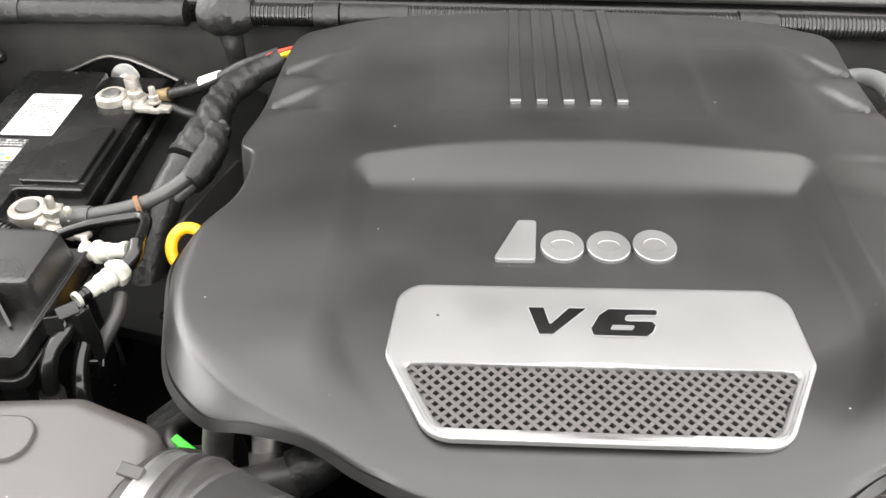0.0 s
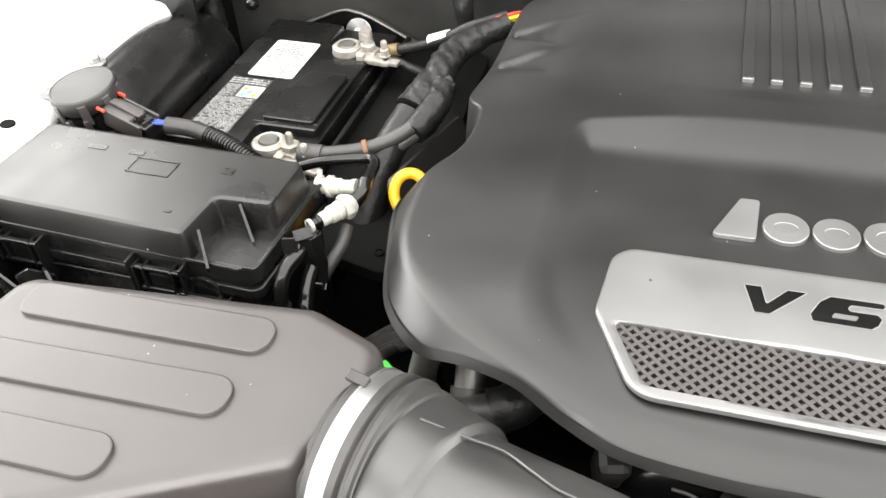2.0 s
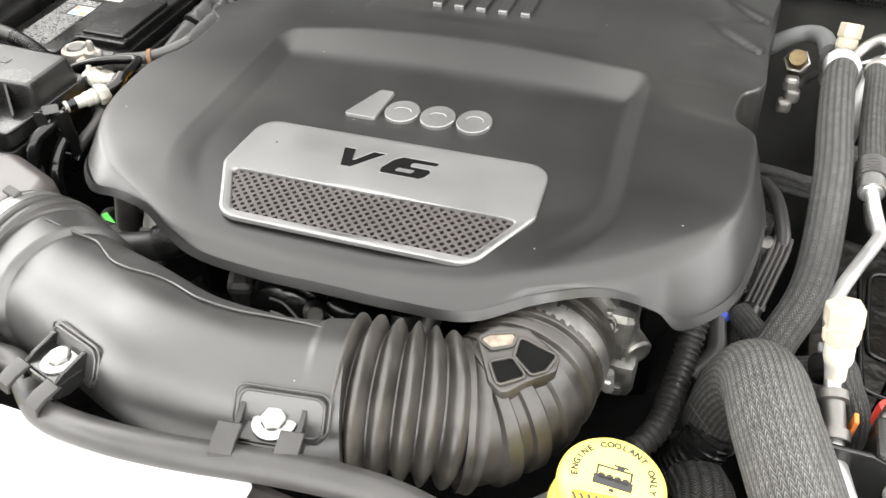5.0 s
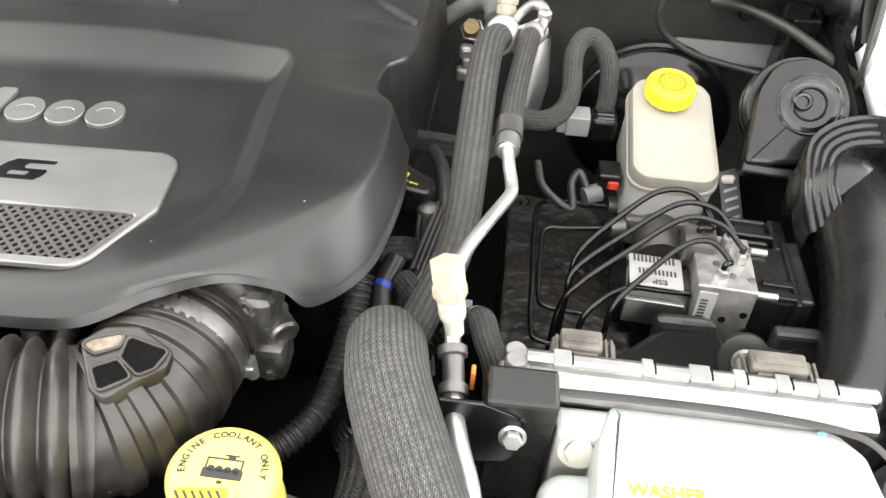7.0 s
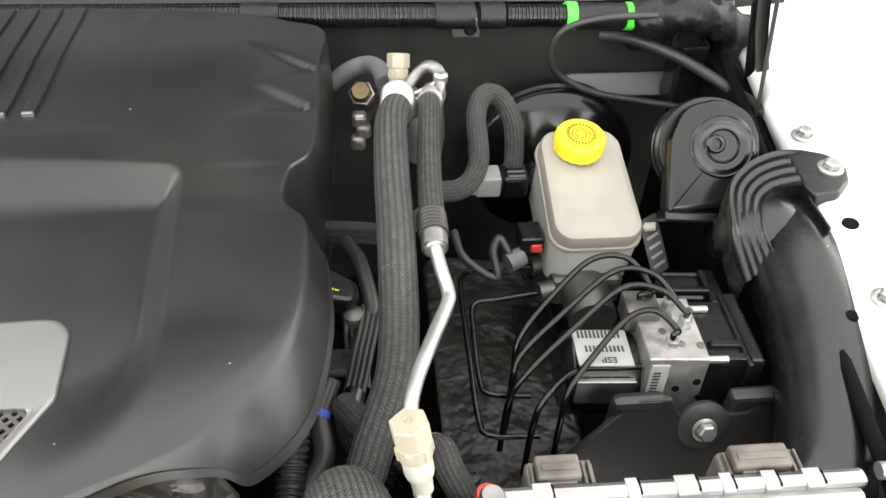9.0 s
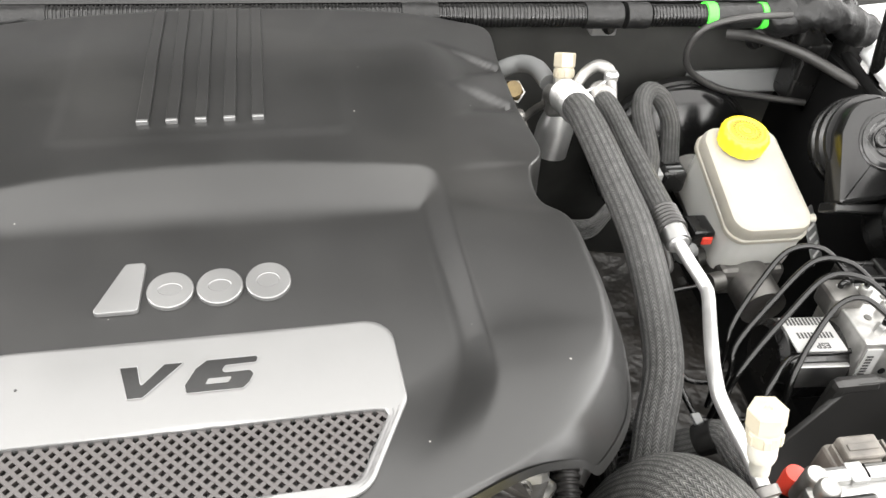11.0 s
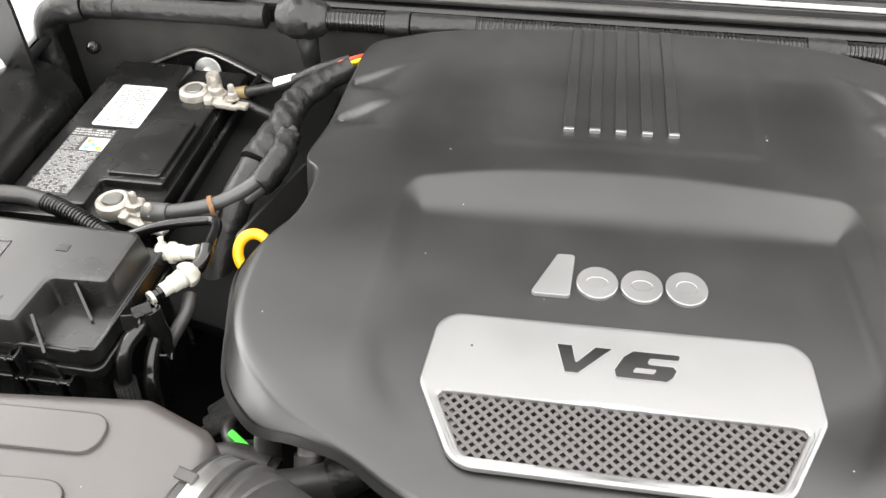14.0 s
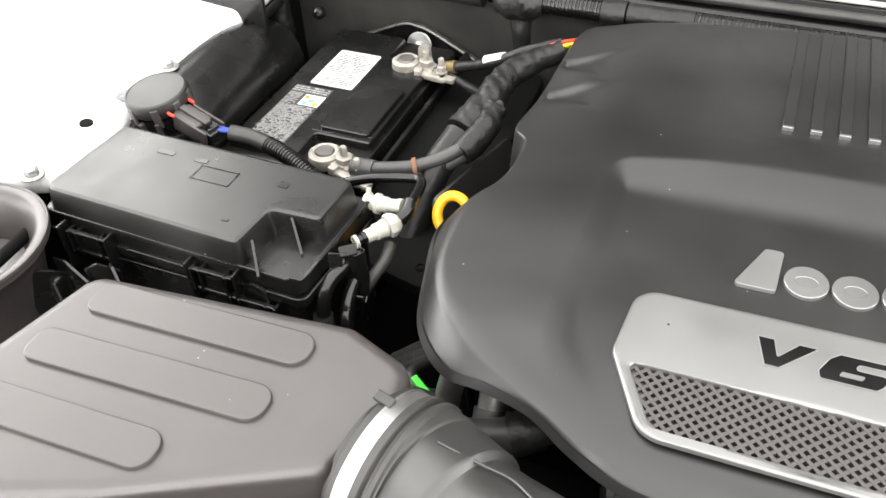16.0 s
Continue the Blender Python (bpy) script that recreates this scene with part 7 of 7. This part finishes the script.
part("pipe", tube([(0.495, 0.232, 0.825), (0.45, 0.225, 0.825), (0.424, 0.220, 0.825), (0.419, 0.19, 0.823), (0.417, 0.13, 0.820), (0.425, 0.115, 0.82), (0.46, 0.110, 0.82)], 0.0027, 10), GLOSS, lines)
sealp = thing("splash_panel", "black rubber splash panel behind the brake pipes", "panel")
part("sheet", slabbed(rounded([(0.385, 0.06), (0.52, 0.05), (0.53, 0.36), (0.390, 0.385)], 0.02, 4), 0.52, 0.74, 0.004), CRUMPLED, sealp)
for x, y in ((0.41, 0.08), (0.50, 0.07), (0.51, 0.34), (0.41, 0.365)):
    part("push_pin", turned([(0, 0), (0.007, 0), (0.006, 0.003), (0, 0.004)], 16, Matrix.Translation((x, y, 0.74))), BLACK, sealp)

bra = thing("unit_bracket", "black stamped steel bracket carrying the pressure unit", "bracket")
bm = bmesh.new()
slab(bm, rounded([(-0.14, -0.10), (0.085, -0.10), (0.09, 0.0), (0.045, 0.0), (0.04, -0.012), (-0.018, -0.012), (-0.026, 0.006), (-0.055, 0.006), (-0.068, -0.005), (-0.125, -0.06)], 0.006, 4), -0.006, 0.0, 0.002, m=pose(0.583, 0.048, 0.880, 72, 0, 0))
part("plate", bm, CANM, bra)
part("hump", boxed(0.507, 0.554, 0.047, 0.062, 0.83, 0.886, bevel=0.007), CANM, bra)
part("arm", boxed(0.606, 0.660, 0.046, 0.060, 0.85, 0.885, bevel=0.004), CANM, bra)
bm = bmesh.new()
lathe(bm, [(0, 0), (0.020, 0), (0.022, 0.003), (0.022, 0.008), (0.017, 0.011), (0.011, 0.011), (0, 0.010)], 28, along((0.585, 0.047, 0.856), (0.580, -0.2, 0.97)))
part("grommet", bm, RUBBER, bra)
bolt("bolt", (0.5835, 0.036, 0.861), (-0.02, -0.9, 0.42), ZINC, "", 0.0075, 0.009, 0.0105, parent=bra)

# ---------------------------------------------------------------- engine computer and washer bottle
ecm = thing("engine_computer", "cast aluminium engine computer housing with grey connectors", "control module")
EM = pose(0.50, -0.085, 0.965, 0, 0, -1)
part("top_rail", boxed(-0.120, 0.122, 0.006, 0.0185, -0.010, 0.003, bevel=0.004, m=EM), ALU, ecm)
bm = bmesh.new()
vs = box(bm, -0.112, 0.118, -0.016, 0.007, -0.014, -0.001, bevel=0.005, m=EM @ pose(0, 0, 0, 10))
part("front_fold", bm, ALU, ecm)
part("housing", boxed(-0.118, 0.120, -0.010, 0.014, -0.14, -0.012, bevel=0.004, m=EM), ALU, ecm)
for x, w in ((-0.086, 0.006), (-0.030, 0.004), (0.004, 0.007), (0.030, 0.004), (0.058, 0.005), (0.086, 0.006)):
    part("rail_clip", boxed(x - w, x + w, 0.0048, 0.0194, -0.005, 0.0034, bevel=0.0010, m=EM), ALU, ecm)
    part("rail_slot", boxed(x + w + 0.0004, x + w + 0.0014, 0.0075, 0.017, 0.002, 0.0034, m=EM), DEEP, ecm)
part("corner_post", turned([(0, -0.02), (0.0085, -0.02), (0.0080, 0.006), (0.0065, 0.0085), (0, 0.0085)], 22, EM @ Matrix.Translation((-0.117, 0.010, 0))), CASTL, ecm)
part("corner_block", boxed(-0.128, -0.106, -0.006, 0.006, -0.030, 0.004, bevel=0.004, m=EM), CASTL, ecm)
part("corner_plug", turned([(0, 0), (0.0075, 0), (0.0075, 0.012), (0.006, 0.014), (0, 0.014)], 20, EM @ Matrix.Translation((-0.117, -0.002, 0.000))), CASTL, ecm)
for x0, x1 in ((-0.092, -0.048), (0.034, 0.088)):
    c = part("connector", boxed(x0, x1, 0.020, 0.040, -0.045, -0.006, bevel=0.003, m=EM), DUSTGREY, ecm, "dusty grey connector")
    part("connector_top", boxed(x0 + 0.005, x1 - 0.011, 0.021, 0.038, -0.030, 0.0045, bevel=0.002, m=EM), DUSTGREY, c)
    part("lever", boxed(x0 + 0.010, x0 + 0.030, 0.0188, 0.0215, -0.012, 0.0005, bevel=0.0008, m=EM), DUSTGREY, c)
    part("lever", boxed(x0 + 0.008, x1 - 0.014, 0.026, 0.031, 0.004, 0.0055, bevel=0.0006, m=EM), DUSTGREY, c)
    for k in (x0 + 0.002, x1 - 0.009, x1 - 0.005):
        part("rib", boxed(k, k + 0.002, 0.0195, 0.036, -0.014, -0.001, bevel=0.0006, m=EM), DUSTGREY, c)
ecb = thing("module_bracket", "black plastic bracket holding the computer and washer bottle", "bracket")
part("corner", boxed(0.366, 0.410, -0.122, -0.094, 0.84, 0.975, bevel=0.004), BLACK, ecb)
part("corner_lid", boxed(0.3655, 0.4105, -0.1225, -0.0915, 0.960, 0.9795, bevel=0.003), BLACK, ecb)
part("tab", slabbed(rounded([(-0.040, -0.030), (0.010, -0.026), (0.020, -0.006), (0.012, 0.012), (-0.010, 0.020), (-0.040, 0.020)], [0.004, 0.012, 0.012, 0.012, 0.008, 0.004], 5), -0.003, 0.0, 0.001, m=pose(0.374, -0.1265, 0.957, 78, 0, 0)), GLOSS, ecb, "glossy black tab")
bolt("bolt", (0.384, -0.1275, 0.954), (0, -0.9, 0.3), ZINC, "", 0.0065, 0.007, 0.0088, parent=ecb)
part("seal_strip", tube([(0.412, -0.0985, 0.966), (0.47, -0.0985, 0.966), (0.54, -0.100, 0.965), (0.60, -0.1055, 0.961), (0.626, -0.118, 0.950)], 0.0032, 8, flat=0.5), RUBBER, ecb)
part("back_plate", boxed(0.412, 0.460, -0.122, -0.099, 0.86, 0.953, bevel=0.003), MILKGREY, ecb, "grey green plastic plate")
bolt("plug", (0.428, -0.1225, 0.940), (0, -0.9, 0.3), MILK, "", 0.010, 0.004, 0.014, parent=ecb)
bottle = thing("washer_bottle", "milky white washer fluid bottle with yellow lettering", "fluid bottle")
part("upper_shell", slabbed(rounded([(0.428, -0.225), (0.62, -0.235), (0.606, -0.116), (0.590, -0.0985), (0.446, -0.0955), (0.436, -0.125)], [0.02, 0.02, 0.015, 0.015, 0.006, 0.012], 6), 0.80, 0.957, 0.007), WASHM, bottle)
part("shoulder", slabbed(rounded([(0.396, -0.30), (0.64, -0.30), (0.64, -0.19), (0.45, -0.130), (0.404, -0.132)], 0.018, 6), 0.78, 0.932, 0.012), WASHM, bottle)
random.seed(11)
for k in range(16):
    x, y = random.uniform(0.45, 0.58), random.uniform(-0.132, -0.104)
    r = random.uniform(0.0010, 0.0036)
    part("dye_spot", slabbed([(x + r * (1 + 0.3 * math.sin(3 * a)) * math.cos(a), y + 0.6 * r * math.sin(a)) for a in [k2 * 0.5236 for k2 in range(12)]], 0.9571, 0.9575 + 0.00004 * k), DYE, bottle, "faint blue dye spot", smooth=False)
for k, w in enumerate(("WASHER", "FLUID ONLY")):
    bm = letters(w, 0.0115, 0.0002, 0.0002)
    put(bm, bm.verts, Matrix.Translation((0.476, -0.158 - 0.0145 * k, 0.9574)))
    part("lettering", bm, YELLOW, bottle, "yellow lettering", smooth=False)

# ---------------------------------------------------------------- horn, duct and clutter on the right
horn = thing("horn", "black snail horn with a round ribbed face", "horn")
HM = along((0.656, 0.288, 0.960), (0.645, 0.203, 1.035)) @ Matrix.Translation((-0.003, -0.006, 0)) @ Matrix.Diagonal((0.90, 0.90, 1, 1))
part("drum", turned([(0, -0.05), (0.050, -0.05), (0.056, -0.042), (0.056, -0.034), (0.053, -0.031), (0.056, -0.028), (0.056, -0.020), (0.053, -0.017), (0.054, -0.010), (0, -0.010)], 48, HM @ Matrix.Translation((0.002, 0.004, 0))), BLACK, horn)
shell = part("snail", slabbed(rounded([(-0.046, -0.070), (0.028, -0.060), (0.047, -0.018), (0.050, 0.014), (0.036, 0.044), (0.002, 0.054), (-0.033, 0.044), (-0.046, 0.012)], [0.006, 0.02, 0.03, 0.03, 0.03, 0.03, 0.03, 0.03], 6), -0.018, 0.010, 0.006, m=HM), GLOSS, horn, "smooth snail shaped shell")
FM = HM @ Matrix.Translation((0.008, 0.004, 0))
part("lip", turned([(0.033, 0.008), (0.0345, 0.0105), (0.0325, 0.0115), (0.0305, 0.0105), (0.030, 0.007)], 44, FM), GLOSS, horn)
part("face", turned([(0.0, 0.0102), (0.016, 0.0105), (0.0175, 0.0122), (0.019, 0.0112), (0.024, 0.0118), (0.0255, 0.0124), (0.0305, 0.0108)], 44, FM), BLACK, horn, "glossy black round face")
part("knob", turned([(0.0105, 0.008), (0.0102, 0.0140), (0.0085, 0.0155), (0.0062, 0.015), (0.0058, 0.0115), (0, 0.0115)], 30, HM @ Matrix.Translation((0.000, 0.005, 0))), BLACK, horn)
part("foot", boxed(-0.046, 0.030, -0.078, -0.066, -0.03, 0.004, bevel=0.003, m=HM), BLACK, horn)

ductr = thing("air_duct", "black plastic air duct with a bolted tab along the inner wing", "air duct", "wing ducts")
bm = bmesh.new()
path = smooth_path([(0.700, 0.245, 0.87), (0.700, 0.222, 0.902), (0.701, 0.17, 0.912), (0.695, 0.10, 0.905), (0.680, 0.03, 0.893), (0.662, -0.018, 0.880), (0.632, -0.05, 0.86)], 12)
sweep(bm, path, 0.0450, 36)
part("duct_body", bm, BLACK, ductr)
OUTER = smooth_path([(0.650, 0.150, 0.912), (0.644, 0.185, 0.936), (0.651, 0.228, 0.953), (0.672, 0.251, 0.9615), (0.703, 0.266, 0.9645), (0.731, 0.269, 0.9645), (0.750, 0.262, 0.9645)], 8)
INNER = smooth_path([(0.668, 0.150, 0.938), (0.664, 0.178, 0.950), (0.670, 0.201, 0.9575), (0.684, 0.212, 0.9625), (0.703, 0.215, 0.9645), (0.722, 0.216, 0.9645), (0.740, 0.216, 0.9645)], 8)
bm = bmesh.new()
rows = []
for k, (o, i) in enumerate(zip(OUTER, INNER)):
    fade = 1 - smoothstep(0.55, 0.95, k / (len(OUTER) - 1))
    out = V(o.x - i.x, o.y - i.y, 0).normalized()
    row = [bm.verts.new(o + out * 0.003 - V(0, 0, 0.030)), bm.verts.new(o + out * 0.0028 - V(0, 0, 0.006)), bm.verts.new(o + out * 0.0018 - V(0, 0, 0.0015))]
    for j in range(33):
        row.append(bm.verts.new(o.lerp(i, j / 32) + V(0, 0, 0.0010 * fade * math.cos(2 * math.pi * 4 * j / 32))))
    rows.append(row + [bm.verts.new(i - V(0, 0, 0.022))])
for a, b in zip(rows, rows[1:]):
    for k in range(len(a) - 1):
        bm.faces.new((a[k], a[k + 1], b[k + 1], b[k]))
bmesh.ops.recalc_face_normals(bm, faces=bm.faces[:])
part("ridged_collar", bm, BLACK, ductr)
part("tab", slabbed(rounded([(0.716, 0.258), (0.735, 0.269), (0.756, 0.261), (0.765, 0.238), (0.757, 0.218), (0.741, 0.203), (0.716, 0.200), (0.712, 0.216)], [0.006, 0.015, 0.012, 0.014, 0.012, 0.012, 0.006, 0.006], 5), 0.945, 0.9655, 0.0025), BLACK, ductr)
bm = bmesh.new()
lathe(bm, [(0, -1)] + [(math.cos(radians(a)), math.sin(radians(a))) for a in range(-75, 90, 15)] + [(0, 1)], 32, Matrix.Translation((0.684, 0.200, 0.918)) @ Matrix.Diagonal((0.047, 0.046, 0.040, 1)))
part("shoulder", bm, BLACK, ductr)
bolt("bolt", (0.748, 0.238, 0.9655), (0, 0, 1), ZINC, "", 0.0075, 0.008, 0.012, parent=ductr)
part("fin", boxed(0.711, 0.7135, 0.160, 0.204, 0.93, 0.9625, bevel=0.001), BLACK, ductr)
for x, y, z in ((0.697, 0.165, 0.9545), (0.696, 0.075, 0.9460)):
    part("hole", turned([(0, 0), (0.005, 0), (0.0055, 0.0012), (0.0045, 0.0014), (0, 0.0006)], 16, along((x, y, z), (x + 0.03, y, z + 0.75))), DEEP, ductr)
FG = "fender bolts"
for x, y in ((0.753, 0.301), (0.722, 0.080)):
    bolt("flange_bolt", (x, y, 0.9575), (0, 0, 1), ZINC, "zinc flange bolt on the white fender ledge", 0.007, 0.009, 0.012, group=FG)
for x, y in ((-0.705, 0.055), (-0.705, 0.272)):
    bolt("flange_bolt", (x, y, 0.9565), (0, 0, 1), ZINC, "zinc flange bolt on the white fender ledge", 0.007, 0.009, 0.012, group=FG)

cl = thing("relay_cluster", "cluster of black relays and connectors in the firewall corner", "connectors")
for q in ((0.70, 0.735, 0.50, 0.54, 0.86, 0.945), (0.735, 0.775, 0.50, 0.54, 0.84, 0.905), (0.745, 0.775, 0.49, 0.52, 0.91, 0.955), (0.685, 0.72, 0.50, 0.55, 0.94, 0.98), (0.72, 0.76, 0.52, 0.56, 0.95, 0.99)):
    part("relay", boxed(*q, bevel=0.004), BLACK, cl)
part("taped_joint", tube([(0.66, 0.515, 0.975), (0.70, 0.505, 0.985), (0.74, 0.50, 0.975), (0.77, 0.495, 0.96)], 0.02, 18, wob=0.3, step=0.004), TAPE, cl)
part("strut", tube([(0.736, 0.45, 1.06), (0.750, 0.45, 1.0), (0.762, 0.448, 0.94), (0.770, 0.445, 0.90)], 0.011, 12, flat=0.4), BLACK, cl)
cab = thing("release_cable", "thin black cable looping down the firewall", "cable")
part("cable", tube([(0.66, 0.50, 0.985), (0.60, 0.50, 0.982), (0.558, 0.503, 0.968), (0.545, 0.505, 0.94), (0.556, 0.505, 0.91), (0.60, 0.503, 0.885), (0.66, 0.50, 0.873), (0.72, 0.49, 0.868)], 0.0042, 12), RUBBER, cab)
part("cable", tube([(0.615, 0.545, 0.935), (0.645, 0.52, 0.944), (0.69, 0.49, 0.938), (0.735, 0.45, 0.925), (0.75, 0.38, 0.935), (0.757, 0.32, 0.94), (0.755, 0.25, 0.94)], 0.0065, 12), RUBBER, cab)
part("clip", turned([(0, 0), (0.014, 0), (0.014, 0.004), (0.010, 0.010), (0, 0.010)], 18, along((0.662, 0.555, 0.925), (0.662, 0.4, 0.95))), BLACK, cab)
ledge = thing("firewall_flange", "grey stamped flange on the firewall above the booster", "flange")
part("plate", slabbed(rounded([(-0.06, -0.012), (0.09, -0.018), (0.10, 0.012), (-0.05, 0.016)], 0.006, 4), 0, 0.012, 0.003, m=pose(0.63, 0.545, 0.868, 60, 0, 4)), GREYC, ledge)

# hinge and fittings at the right wing
hinge = thing("steel_bracket", "dark steel bracket with a link on the wing", "bracket")
part("plate", slabbed(rounded([(-0.030, -0.05), (0.020, -0.06), (0.034, 0.02), (0.016, 0.11), (-0.020, 0.11)], 0.008, 4), 0, 0.004, 0.001, m=pose(0.752, 0.405, 0.958, 82, 0, 62)), PADM, hinge)
part("link", tube([(0.744, 0.395, 0.975), (0.738, 0.41, 1.01), (0.735, 0.43, 1.06)], 0.009, 12, flat=0.4), PADM, hinge)
rodend = thing("cable_fitting", "zinc cable fitting beside the engine computer", "fitting")
part("barrel", tube([(0.645, -0.062, 0.948), (0.664, -0.063, 0.949)], 0.006, 18), ZINC, rodend)
part("flange", tube([(0.664, -0.063, 0.949), (0.668, -0.063, 0.949)], 0.0085, 20), ZINC, rodend)
part("bracket", slabbed(rounded([(-0.018, -0.06), (0.020, -0.06), (0.016, 0.012), (-0.010, 0.014)], 0.006, 4), 0, 0.003, 0.001, m=pose(0.662, -0.056, 0.945, 85, 0, 70)), CAST, rodend)
filler = thing("filler_cap", "round black plastic filler cap beside the washer bottle", "cap")
part("cap", turned([(0, -0.05), (0.036, -0.05), (0.038, -0.006), (0.036, 0.002), (0.030, 0.005), (0.029, 0.003), (0, 0.004)], 40, Matrix.Translation((0.640, -0.145, 0.945))), BLACK, filler)
part("grip", boxed(-0.030, 0.030, -0.004, 0.004, 0.0, 0.010, bevel=0.003, m=pose(0.640, -0.145, 0.947, 0, 0, 30)), BLACK, filler)
